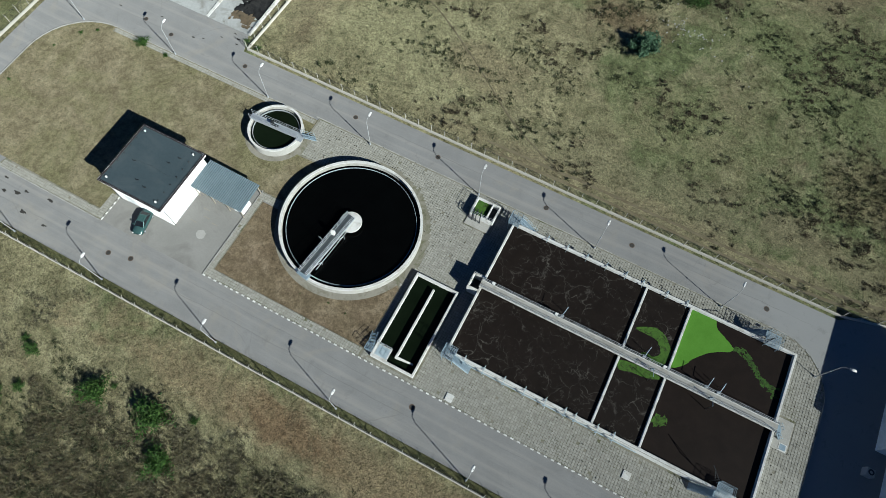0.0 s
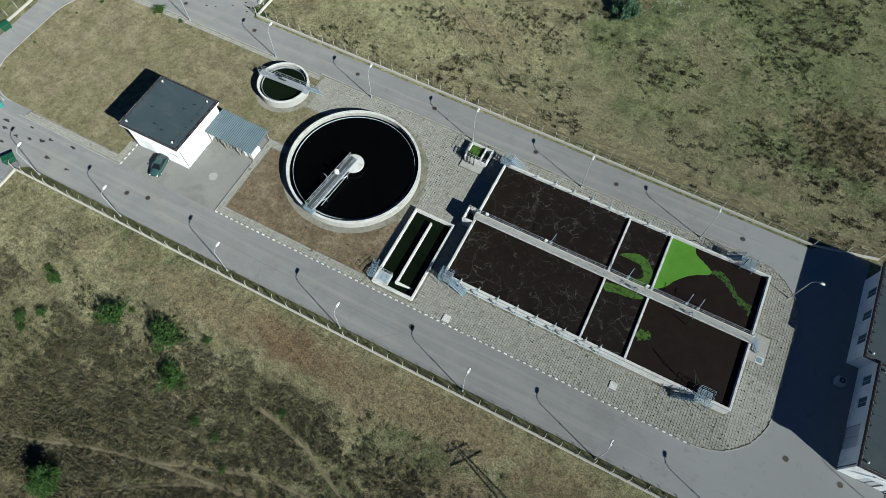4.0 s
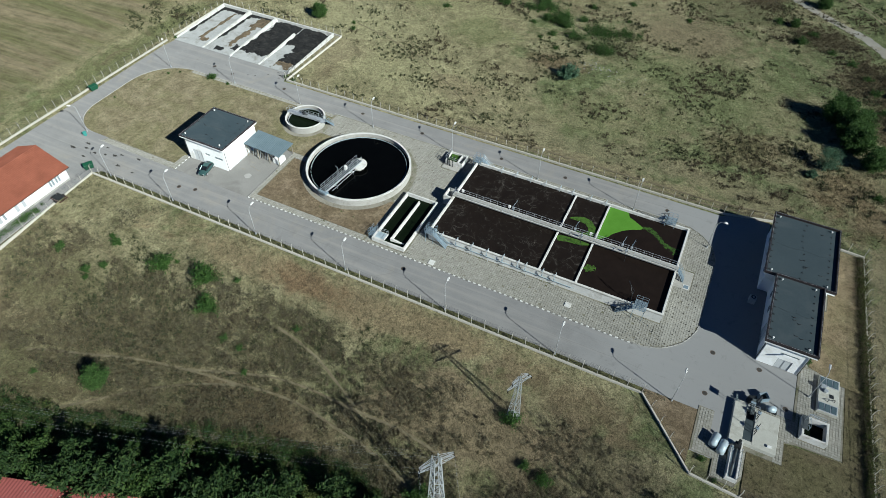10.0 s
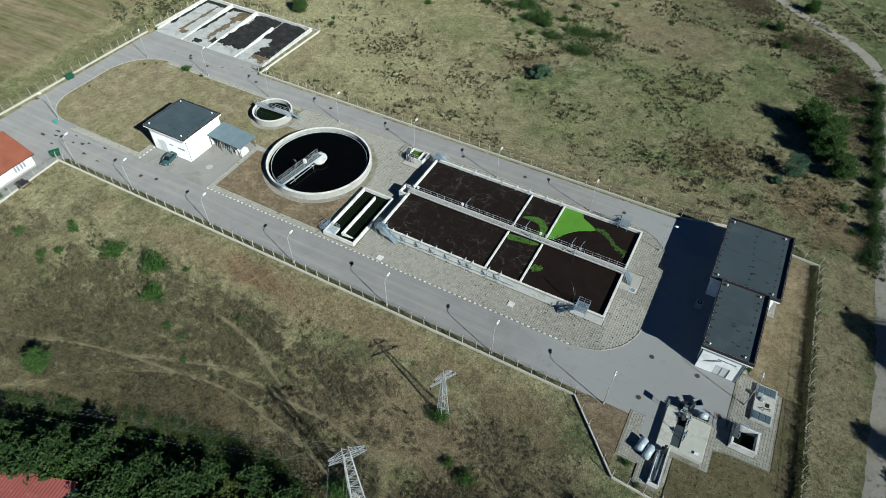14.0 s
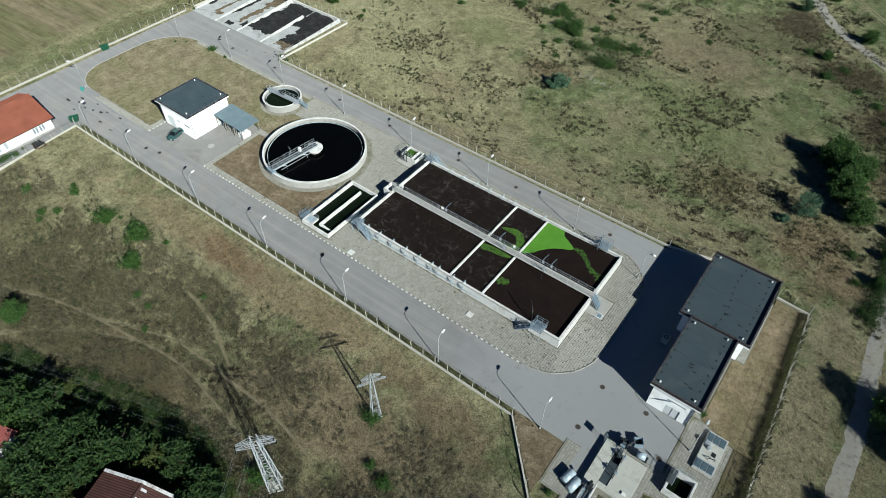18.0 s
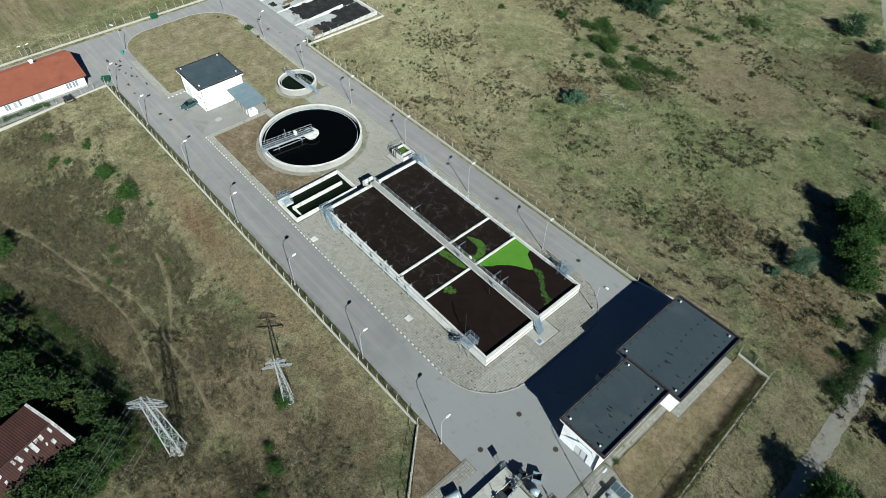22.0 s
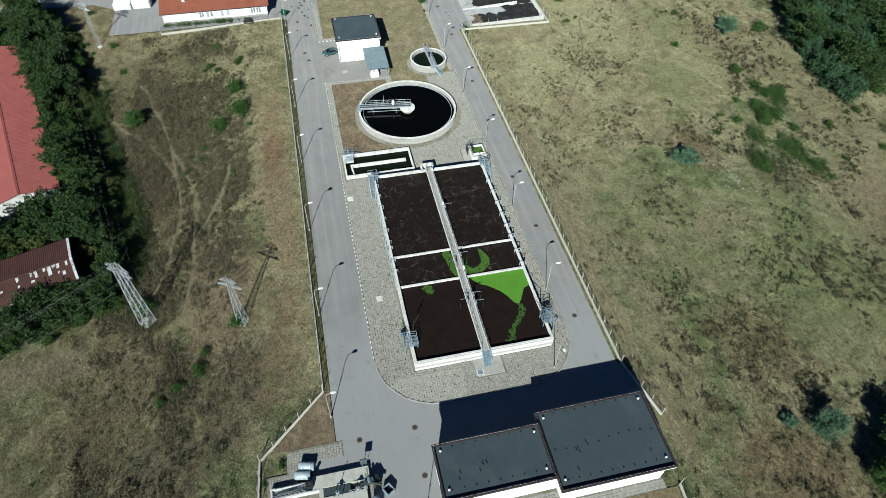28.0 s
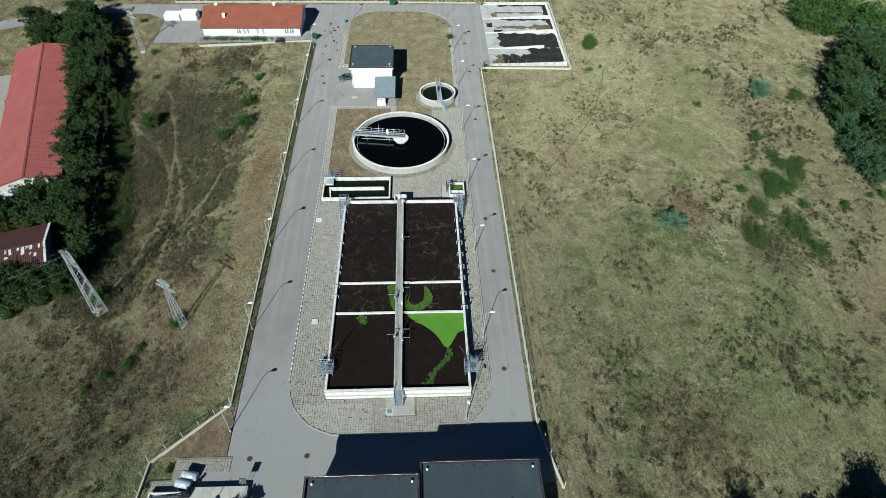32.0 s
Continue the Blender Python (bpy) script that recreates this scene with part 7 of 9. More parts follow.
part("frame", MB().box(-80.6, -77.6, -5.1, -4.95, 0.5, 0.62).box(-80.6, -77.6, -3.4, -3.25, 0.5, 0.62).box(-80.6, -80.45, -5.1, -3.25, 0.62, 0.7).box(-77.75, -77.6, -5.1, -3.25, 0.62, 0.7), RUST_ROOF, wr)
part("bed", MB().box(-80.2, -78.4, -4.9, -3.5, 0.63, 1.0), DARK_STEEL, wr)
for y in (-5.2, -3.1):
    part("wheel", MB().tube((-79.2, y - 0.1, 0.35), (-79.2, y + 0.1, 0.35), 0.36, 14), RUBBER, wr)
# oil spots and debris on the west road
SPOT = surface("dark_spill", (0.021, 0.0196, 0.0175), (0.049, 0.0455, 0.042), 5, 1, 0.9)
for i, (x, y, r) in enumerate(((-88.5, 11.6, 0.6), (-87.6, 10.2, 0.45), (-84.8, 9.8, 0.5), (-82.2, 10.4, 0.4), (-80.0, 11.0, 0.55), (-77.0, 8.9, 0.5), (-90.5, 9.2, 0.7), (-74.5, 12.4, 0.5), (-79.0, 11.9, 0.4), (-83.4, 12.4, 0.35), (-86.0, 7.9, 0.4), (-72.5, 8.6, 0.35), (-67.2, 53.0, 0.3), (-66.8, 51.9, 0.22), (-68.4, 53.8, 0.25), (-70.2, 52.0, 0.2), (-74.6, 49.6, 0.25), (-72.8, 50.2, 0.2), (-82.4, 50.8, 0.2), (-90.6, 49.4, 0.22))):
    solid("debris", blob(x, y, r * 1.1, r * 0.45, 0.004, 0.03, i + 20, 40, 0.9, 0.0), SPOT, (x, y, 0), "dark debris lying on the asphalt", "debris", "debris on the road")
PALE_SPOT = surface("pale_patch", (0.28, 0.273, 0.259), (0.364, 0.357, 0.343), 5, 1, 0.95)
solid("patch", blob(-50.3, 18.6, 0.75, 0.75, 0.037, 0.045, 44, 32, 0.3, 0.0), PALE_SPOT, (-50.3, 18.6, 0.035), "pale cement patch on the apron", "patch")
for x, y in ((-52.6, 20.0), (-51.2, 21.4), (-49.4, 21.0), (-52.0, 22.6)):
    solid("debris", MB().box(x - 0.6, x + 0.6, y - 0.03, y + 0.03, 0.036, 0.08), WOOD_PALE, (x, y, 0.036), "thin timber slat lying on the apron", "timber", "timber under the canopy")

# ---- manholes ----
RIM = surface("rusty_rim", (0.084, 0.0595, 0.0455), (0.14, 0.105, 0.084), 9, 1, 0.8)
IRON = surface("cast_iron", (0.042, 0.0406, 0.0364), (0.084, 0.077, 0.07), 12, 1, 0.7, 0.4, 0.4)
for x, y in ((45.1, 17.6), (52.4, 17.6), (56.9, 12.1), (45.3, 9.4), (-4.9, 47.9), (9.5, 48.2), (-24.4, 48.1), (-40.3, 48.5), (-8.9, 10.8), (-60.8, 9.6), (31.0, 47.9), (-62.8, 48.6), (-57.2, 10.4), (-78.4, 48.2), (-84.6, 49.0)):
    mh = thing("manhole_cover", (x, y, 0), "round cast-iron manhole cover in the asphalt", "manhole cover", "manhole covers")
    part("rim", MB().ring(x, y, 0.33, 0.42, 0.002, 0.02, 24), RIM, mh)
    part("lid", MB().cyl(x, y, 0.34, 0.002, 0.015, 24), IRON, mh)
for x, y in ((-4.9, 14.3), (20.7, 16.2), (38.3, 29.4)):
    ih = thing("inspection_hatch", (x, y, 0.12), "square pale hatch in the paving", "hatch", "hatches")
    part("frame", MB().cbox(x - 0.55, x + 0.55, y - 0.55, y + 0.55, 0.1, 0.23, 0.02), PALE_CONCRETE, ih)
    part("lid", MB().box(x - 0.4, x + 0.4, y - 0.4, y + 0.4, 0.23, 0.25), GALV_BLUE if x > 30 else PALE_CONCRETE, ih)

# ---- inlet works ----
inlet = thing("inlet_works", (53, 6, 0), "raised concrete inlet structure with open screen channel", "inlet structure")
MT = 0.8
INLET_PALE = surface("pale_inlet_concrete", (0.3772, 0.3772, 0.3403), (0.492, 0.492, 0.451), 5, 0.5, 0.85, 0, 0.2, 0, (0.328, 0.3198, 0.2788), 0.5, 0.25)
part("slab", MB().cbox(49.6, 51.45, 2.3, 10.1, 0.02, MT), INLET_PALE, inlet)
part("slab", MB().cbox(52.75, 56.15, 3.1, 9.5, 0.02, MT), INLET_PALE, inlet)
part("slab", MB().cbox(51.45, 52.75, 3.1, 3.7, 0.02, MT), INLET_PALE, inlet)
part("slab", MB().cbox(51.45, 52.75, 9.1, 9.6, 0.02, MT), INLET_PALE, inlet)
# dark floor just above the ground in place of the channel's full depth
part("pit_floor", MB().box(51.45, 52.75, 3.7, 9.1, 0.02, 0.1), DARK_STEEL, inlet, "dark channel floor")
part("cover_plate", MB().box(51.48, 52.72, 3.72, 5.45, 0.62, 0.68), SLATE, inlet, "dark grey channel cover")
part("cover_plate", MB().box(51.48, 52.72, 5.5, 7.35, 0.64, 0.7), SLATE, inlet, "dark grey channel cover")
railing(inlet, [(51.4, 9.35, MT), (52.95, 9.35, MT), (52.95, 7.2, MT)], 1.05, 0.9, GALV)
for y, top in ((5.6, 2.5), (8.3, 1.6)):
    part("gate_frame", MB().path([(52.9, y - 0.5, MT), (52.9, y - 0.5, MT + 1.1), (52.9, y + 0.5, MT + 1.1), (52.9, y + 0.5, MT)], 0.06, 6), DARK_STEEL, inlet)
    part("gate_spindle", MB().tube((52.9, y, MT), (52.9, y, MT + top), 0.05, 6), DARK_STEEL, inlet)
    part("gate_wheel", MB().ring(52.9, y, 0.2, 0.27, MT + 1.2, MT + 1.25, 16), GALV, inlet)
    part("gate_gear", MB().cbox(52.7, 53.15, y - 0.2, y + 0.2, MT + 1.0, MT + 1.3, 0.04), GALV_BLUE, inlet, "blue-grey gearbox")
part("hatch", MB().cbox(54.8, 55.4, 3.8, 4.2, MT, MT + 0.25, 0.04), LAMP_WHITE, inlet)
scr = thing("screen_press", (52.6, 10.6, 0), "dark inclined screen with open skip beside the inlet", "screen")
part("trough", MB().obox(pose(52.1, 9.6, 1.0, 28, 0, 8), 0.55, 2.4, -0.2, 0.25), SLATE, scr)
sk = Matrix.Translation((53.5, 12.35, 0.05)) @ pose(0, 0, 0, 0, 0, 32)
part("skip", MB().obox(sk @ Matrix.Translation((0, 0.55, 0)), 1.3, 0.08, 0, 0.95).obox(sk @ Matrix.Translation((0, -0.55, 0)), 1.3, 0.08, 0, 0.95)
     .obox(sk @ Matrix.Translation((0.61, 0, 0)), 0.08, 1.02, 0, 0.95).obox(sk @ Matrix.Translation((-0.61, 0, 0)), 0.08, 1.02, 0, 0.95).obox(sk, 1.14, 1.02, 0, 0.1), GALV_BLUE, scr, "small open blue-grey skip")
part("contents", MB().obox(sk, 1.12, 1.0, 0.1, 0.3), RUBBER, scr, "dark wet screenings")
part("housing", MB().obox(pose(51.9, 10.9, 0.05, 0, 0, 20), 1.1, 0.9, 0, 1.3), DARK_STEEL, scr, "dark screen housing")
part("chute", MB().tube((52.4, 10.2, 1.6), (53.0, 11.6, 1.5), 0.18, 10), DARK_STEEL, scr)
part("motor", MB().tube((51.6, 9.9, 1.6), (52.3, 9.9, 1.6), 0.17, 10), GALV_BLUE, scr)
for x in (51.9, 53.0):
    part("leg", MB().tube((x, 10.4, 0.03), (x, 10.4, 1.6), 0.05, 6), DARK_STEEL, scr)
WASTE = thing("waste_drum", (55.0, 10.9, 0), "rounded galvanised drum beside the screen", "drum")
part("body", MB().tube((54.1, 10.45, 0.75), (55.3, 10.75, 0.75), 0.5, 18), SILVER_BLUE, WASTE, "", True)
part("stand", MB().box(54.5, 55.7, 10.3, 11.2, 0.03, 0.3), DARK_STEEL, WASTE)
for x, y in ((47.9, 1.7), (49.1, 1.1)):
    dr = thing("storage_drum", (x, y, 0), "lying silver storage drum on the paving", "drum", "silver drums")
    part("body", MB().tube((x - 0.25, y - 1.0, 0.72), (x + 0.2, y + 1.0, 0.72), 0.6, 20), SILVER_BLUE, dr, "", True)
    for f in (-0.55, 0.55):
        part("hoop", MB().tube((x + f * 0.2 - 0.01, y + f - 0.04, 0.72), (x + f * 0.2 + 0.01, y + f + 0.04, 0.72), 0.62, 20), GALV, dr)
    for f in (-0.6, 0.6):
        part("cradle", MB().box(x - 0.5, x + 0.5, y + f - 0.1, y + f + 0.1, 0.07, 0.35), DARK_STEEL, dr)
chan = thing("screw_channel", (50.9, -0.4, 0), "open concrete channel with inclined screw conveyor", "channel")
part("wall", MB().cbox(50.1, 50.35, -3.3, 1.9, 0.02, 0.85), PALE_CONCRETE, chan)
part("wall", MB().cbox(51.45, 51.7, -3.3, 3.2, 0.02, 0.85), PALE_CONCRETE, chan)
part("wall", MB().cbox(50.35, 51.45, -3.3, -3.05, 0.02, 0.85), PALE_CONCRETE, chan)
part("floor", MB().box(50.35, 51.45, -3.05, 3.2, 0.02, 0.3), GALV_BLUE, chan, "blue-grey steel trough")
part("screw_tube", MB().tube((50.9, -2.6, 0.35), (50.9, 1.6, 1.1), 0.17, 14), GRATING, chan, "dark conveyor screw", True)
part("drive", MB().box(50.5, 51.3, 1.5, 2.4, 1.0, 1.7), DARK_STEEL, chan)
part("drive_motor", MB().tube((50.9, 2.0, 1.7), (50.9, 2.3, 2.4), 0.2, 12), DARK_STEEL, chan)
for x in (50.4, 51.4):
    part("support", MB().tube((x, 1.0, 0.1), (x, 1.0, 1.6), 0.05, 6), GALV, chan)
railing(chan, [(51.6, -3.1, 0.85), (51.6, 1.4, 0.85)], 0.95, 1.1, GALV)
grit = thing("grit_pit", (60.8, 9.7, 0), "deep open concrete pit with screen frame", "pit")
for x0, x1, y0, y1 in ((59.0, 59.35, 7.8, 11.5), (62.3, 62.65, 7.8, 11.5), (59.35, 62.3, 7.8, 8.15), (59.35, 62.3, 11.15, 11.5)):
    part("wall", MB().cbox(x0, x1, y0, y1, 0.02, 1.3), PALE_CONCRETE, grit)
part("floor", MB().box(59.35, 62.3, 8.15, 11.15, 0.02, 0.1), WATER_GREEN, grit, "dark floor")
part("platform", MB().box(58.9, 59.8, 9.0, 11.4, 1.3, 1.38), GRATING, grit)
railing(grit, [(59.8, 8.9, 1.36), (59.8, 11.3, 1.36), (62.0, 11.3, 1.3)], 1.0, 0.9, GALV_BLUE)
part("hoist", MB().path([(59.3, 10.6, 1.38), (59.3, 10.6, 3.1), (60.6, 10.3, 3.2)], 0.06, 6), GALV, grit)
HATCH_BLUE = surface("blue_grey_hatch", (0.06, 0.095, 0.115), (0.1, 0.14, 0.16), 6, 0.8, 0.45, 0.1, 0.1)
covers = thing("covered_tank", (62.2, 16.8, 0), "low concrete tank with six blue-grey hatches", "tank")
part("slab", MB().cbox(61.0, 63.95, 13.75, 20.45, 0.02, 0.6), INLET_PALE, covers)
for yy in (14.7, 19.55):
    part("hatch_frame", MB().box(61.1, 63.85, yy - 0.85, yy + 0.75, 0.6, 0.64), GALV, covers)
    for i in range(3):
        part("hatch", MB().cbox(61.2 + i * 0.88, 61.96 + i * 0.88, yy - 0.72, yy + 0.62, 0.64, 0.7, 0.02), HATCH_BLUE, covers, "dark blue-grey hatch cover")
part("pump", MB().cyl(62.0, 17.6, 0.3, 0.6, 1.0, 16).box(61.2, 61.9, 17.9, 18.5, 0.6, 1.15), GALV, covers)
part("pipe", MB().path([(62.4, 15.9, 0.6), (62.4, 15.9, 1.1), (63.3, 16.2, 1.1), (63.3, 16.2, 0.6)], 0.06, 7), DARK_STEEL, covers)
part("hatch", MB().box(62.6, 63.2, 16.7, 17.4, 0.6, 0.64), DARK_STEEL, covers)
sign = thing("sign_frame", (48.0, 9.6, 0), "dark control panel on two posts by the inlet", "sign")
for y in (9.3, 9.8):
    part("post", MB().tube((49.45, y, 0.02), (49.45, y, 2.3), 0.035, 6), GALV, sign)
part("panel", MB().obox(pose(49.45, 9.55, 1.9, 0, -35, 0), 0.1, 0.95, -0.35, 0.45), SLATE, sign, "dark blue-grey panel")
# steps of grating and a bench of pipes along the hall
ac = thing("vent_unit", (49.25, 31.45, 0), "grey air unit beside the hall wall", "air unit")
part("body", MB().cbox(48.7, 49.8, 30.9, 32.0, 0.02, 1.3, 0.06), FRAME_GREY, ac)
part("grille", MB().ring(49.25, 31.45, 0.2, 0.4, 1.3, 1.33, 20), DARK_STEEL, ac)


# ---- tracks ----
def track(name, pts, width, material, label, seed=0):
    """A worn strip that follows the ground, with uneven edges."""
    line = []
    for (ax, ay), (bx, by) in zip(pts, pts[1:]):
        n = max(2, int(math.hypot(bx - ax, by - ay) / 1.2))
        line += [(ax + (bx - ax) * i / n, ay + (by - ay) * i / n) for i in range(n)]
    line.append(pts[-1])
    soft = [tuple(sum(line[min(max(i + k, 0), len(line) - 1)][c] for k in range(-4, 5)) / 9 for c in (0, 1)) for i in range(len(line))]
    mb = MB()
    for i, (x, y) in enumerate(soft):
        (ax, ay), (bx, by) = soft[max(i - 1, 0)], soft[min(i + 1, len(soft) - 1)]
        d = Vector((bx - ax, by - ay)).normalized()
        w = width * (0.5 + 0.22 * noise.noise((x * 0.5 + seed, y * 0.5, 1)))
        v = width * (0.5 + 0.22 * noise.noise((x * 0.5, y * 0.5 + seed, 5)))
        for s in (-w, -w * 0.4, v * 0.4, v):
            px, py = x - d.y * s, y + d.x * s
            mb.v.append((px, py, land(px, py) + (0.05 if abs(s) < width * 0.3 else 0.015)))
    for i in range(len(soft) - 1):
        for k in range(3):
            mb.f.append((4 * i + k, 4 * i + k + 1, 4 * i + k + 5, 4 * i + k + 4))
    return solid(name, mb, material, (0, 0, 0), label, "track", "", "structure", True)


track("gravel_road", [(75.5, -60), (77.8, 0), (78.8, 25), (78.4, 38), (77.6, 48), (77.3, 56), (76.9, 64), (76.5, 72), (75.9, 93), (74.6, 116)], 2.6, GRAVEL_ROAD, "pale gravel track past the plant", 3)
track("gravel_road_far", [(22, 200), (29, 186), (33.7, 176.3), (41, 162.5), (46.9, 157), (54.5, 149.8), (65.4, 141.2), (69.9, 136), (73.1, 127.4), (74.4, 118)], 3.2, GRAVEL_ROAD, "pale gravel track curving across the far field", 5)
for seed, off in ((41, 0.0), (43, 1.7)):
    track("wheel_track", [(40 + off, 185), (50 + off, 174), (59.2 + off, 164.5), (65.6 + off, 157.5), (71.6 + off, 149.6), (80 + off, 138)], 0.5, PALE_EARTH, "pale wheel ruts beyond the gravel track", seed)
for off, seed in ((-0.7, 7), (0.75, 8)):
    track("worn_path", [(-20, 54.1 + off), (0, 54.3 + off), (20, 54.1 + off), (38, 53.9 + off), (46, 55.3 + off), (58, 55.7 + off)], 0.5, FAINT, "worn pale wheel rut outside the fence", seed)
CLEAR = (((-60, -31.7), (-55, -28.9), (-49.4, -27.7), (-41.4, -24.4), (-31, -21.9), (-18.3, -20)), ((-47.3, -38.2), (-41.8, -33.8), (-35, -27.6), (-29.4, -23.9), (-22.2, -20.4), (-14.5, -19), (-9.5, -19), (-2.1, -20.3), (5.5, -21), (11.5, -23.8)),
                           ((-33, -22.5), (-22, -18.3), (-15, -16.2), (-4, -16.2), (6, -15.9), (17, -17.6)), ((-24, -9.1), (-15, -10.3), (-8, -13.4), (-2, -16.2)))
for seed, pts in enumerate(CLEAR):
    track("field_path", pts, 0.42, FAINT, "faint worn path through the dry weeds", 9 + seed)
track("meadow_path", ((-66, 86), (-53, 82), (-40, 77), (-28, 69), (-16, 59.6), (-5, 54.6)), 0.3, FAINT, "faint worn path across the meadow", 31)

ya, yb = hall_m @ Vector((-6, 13.5, 0)), hall_m @ Vector((58, 13.5, 0))
track("hall_yard", [tuple(ya)[:2], tuple(yb)[:2]], 11.0, GRAVEL_ROAD, "pale gravel yard behind the red-roofed hall", 51)

# ---- plants ----
rng = np.random.default_rng(7)


def cards(name, centres, sizes, material, stretch=1.0):
    """Small leaf cards with random turns, one quad each, slightly folded."""
    n = len(centres)
    u = rng.normal(size=(n, 3))
    u /= np.linalg.norm(u, axis=1)[:, None]
    w = np.cross(u, rng.normal(size=(n, 3)))
    w /= np.linalg.norm(w, axis=1)[:, None]
    s = sizes[:, None]
    v = np.stack([centres - u * s * stretch - w * s * 0.5, centres + w * s * 0.12 - u * s * 0.2, centres + u * s * stretch + w * s * 0.5, centres - w * s * 0.6 + u * s * 0.2], 1).reshape(-1, 3)
    me = bpy.data.meshes.new(name)
    me.vertices.add(4 * n)
    me.vertices.foreach_set("co", v.ravel())
    me.loops.add(4 * n)
    me.loops.foreach_set("vertex_index", np.arange(4 * n))
    me.polygons.add(n)
    me.polygons.foreach_set("loop_start", np.arange(0, 4 * n, 4))
    me.update()
    me.validate()
    me.materials.append(material)
    return me


def blades(name, spots, heights, spread, count, material, width=0.16):
    """Tufts: upright pointed blades that lean every way from each spot."""
    n = len(spots)
    base = np.repeat(spots, count, 0)
    h = np.repeat(heights, count) * rng.uniform(0.55, 1.15, n * count)
    a = rng.uniform(0, 2 * np.pi, n * count)
    d = np.stack([np.cos(a), np.sin(a), np.zeros_like(a)], 1)
    t = np.stack([-np.sin(a), np.cos(a), np.zeros_like(a)], 1)
    off = d * (rng.uniform(0, 1, n * count) * np.repeat(spread, count))[:, None]
    foot = base + off
    wd = (h * width)[:, None]
    b = a + rng.normal(0, 1.3, n * count)
    lean = np.stack([np.cos(b), np.sin(b), np.zeros_like(b)], 1)
    tip = foot + lean * (h * rng.uniform(0.1, 0.75, n * count))[:, None] + np.array([0, 0, 1]) * (h * 0.9)[:, None]
    midp = foot + (tip - foot) * 0.55 + np.array([0, 0, 0.12]) * h[:, None]
    v = np.stack([foot - t * wd * 0.6, midp - t * wd, tip, midp + t * wd], 1).reshape(-1, 3)
    m = n * count
    me = bpy.data.meshes.new(name)
    me.vertices.add(4 * m)
    me.vertices.foreach_set("co", v.ravel())
    me.loops.add(4 * m)
    me.loops.foreach_set("vertex_index", np.arange(4 * m))
    me.polygons.add(m)
    me.polygons.foreach_set("loop_start", np.arange(0, 4 * m, 4))
    me.update()
    me.validate()
    me.materials.append(material)
    return me


def crown_points(height, radius, low, clumps, leaves, flat=0.8):
    """Leaf places in uneven sprays that reach outward, with gaps between."""
    out = []
    for i in range(clumps):
        a, f = rng.uniform(0, 2 * np.pi), rng.uniform(0, 1)
        z = low + (height - low) * (0.06 + 0.86 * f)
        reach = radius * (0.35 + 0.65 * math.sin(math.pi * (0.12 + 0.8 * f))) * rng.uniform(0.25, 1.0)
        r = radius * rng.uniform(0.16, 0.36)
        c = np.array([math.cos(a) * reach * 0.85, math.sin(a) * reach * 0.85, z - r * 0.2])
        p = rng.normal(size=(leaves // clumps, 3))
        p /= np.linalg.norm(p, axis=1)[:, None]
        p *= (r * rng.uniform(0.25, 1.1, len(p)))[:, None]
        p[:, 2] *= flat
        way = np.array([math.cos(a), math.sin(a), rng.uniform(-0.1, 0.7)])
        p += way * (p @ way)[:, None] * rng.uniform(0.3, 0.9)
        out.append(c + p)
    return np.concatenate(out)


def tree(name, height, radius, low, clumps, leaves, leaf, material, label, category="tree", group=""):
    root = thing(name, (0, 0, 0), label, category, group)
    mb = MB()
    r0 = 0.035 * height
    lean = rng.uniform(-0.25, 0.25, 2)
    top = Vector((lean[0], lean[1], height * 0.72))
    mb.tube((0, 0, -0.3), top * 0.5, r0, 8, r0 * 0.7).tube(top * 0.5, top, r0 * 0.7, 7, r0 * 0.25)
    part("trunk", mb, BARK, root, "", True)
    for i in range(6):
        a = i * 1.05 + rng.uniform(-0.3, 0.3)
        s = top * rng.uniform(0.3, 0.75)
        e = s + Vector((math.cos(a) * radius * 0.75, math.sin(a) * radius * 0.75, height * 0.2))
        part("limb", MB().tube(s, e, r0 * 0.4, 5, r0 * 0.1), BARK, root)
    pts = crown_points(height, radius, low, clumps, leaves)
    crown = new("crown", cards("crown", pts, rng.uniform(leaf * 0.6, leaf * 1.3, len(pts)), material))
    crown.parent = root
    ORG[crown] = Vector((0, 0, 0))
    tagged(crown, "", "", "", "")
    return root


def shrub(name, height, radius, leaves, leaf, material, label, group="", spiky=False, open_=0.3):
    """Stems that fan out from one root, with leaves in sprays along them."""
    root = thing(name, (0, 0, 0), label, "shrub", group)
    stems = 16
    pts = []
    for i in range(stems):
        a = i * 2 * math.pi / stems + rng.uniform(-0.3, 0.3)
        reach, up = radius * rng.uniform(0.35, 1.05), height * rng.uniform(0.45, 1.05)
        if i % 4 == 0:
            reach *= 0.35
            up = height * rng.uniform(0.8, 1.1)
        tip = np.array([math.cos(a) * reach, math.sin(a) * reach, up * (0.55 + 0.45 * (1 - reach / (1.1 * radius)))])
        if i % 2 == 0:
            part("stem", MB().tube((0, 0, -0.15), tuple(tip * 0.85), 0.03, 4, 0.01), BARK, root)
        n = leaves // stems
        f = rng.uniform(0.25 if spiky else 0.12, 1.05, n)[:, None]
        spread = radius * (0.08 if spiky else open_ * 0.42)
        pts.append(tip * f + rng.normal(size=(n, 3)) * spread * (0.5 + 0.7 * f))
    pts = np.concatenate(pts)
    pts[:, 2] = np.maximum(pts[:, 2], 0.05)
    foliage = new("foliage", cards("foliage", pts, rng.uniform(leaf * 0.6, leaf * 1.3, len(pts)), material, 1.5 if spiky else 1.1))
    foliage.parent = root
    return root


USED = set()


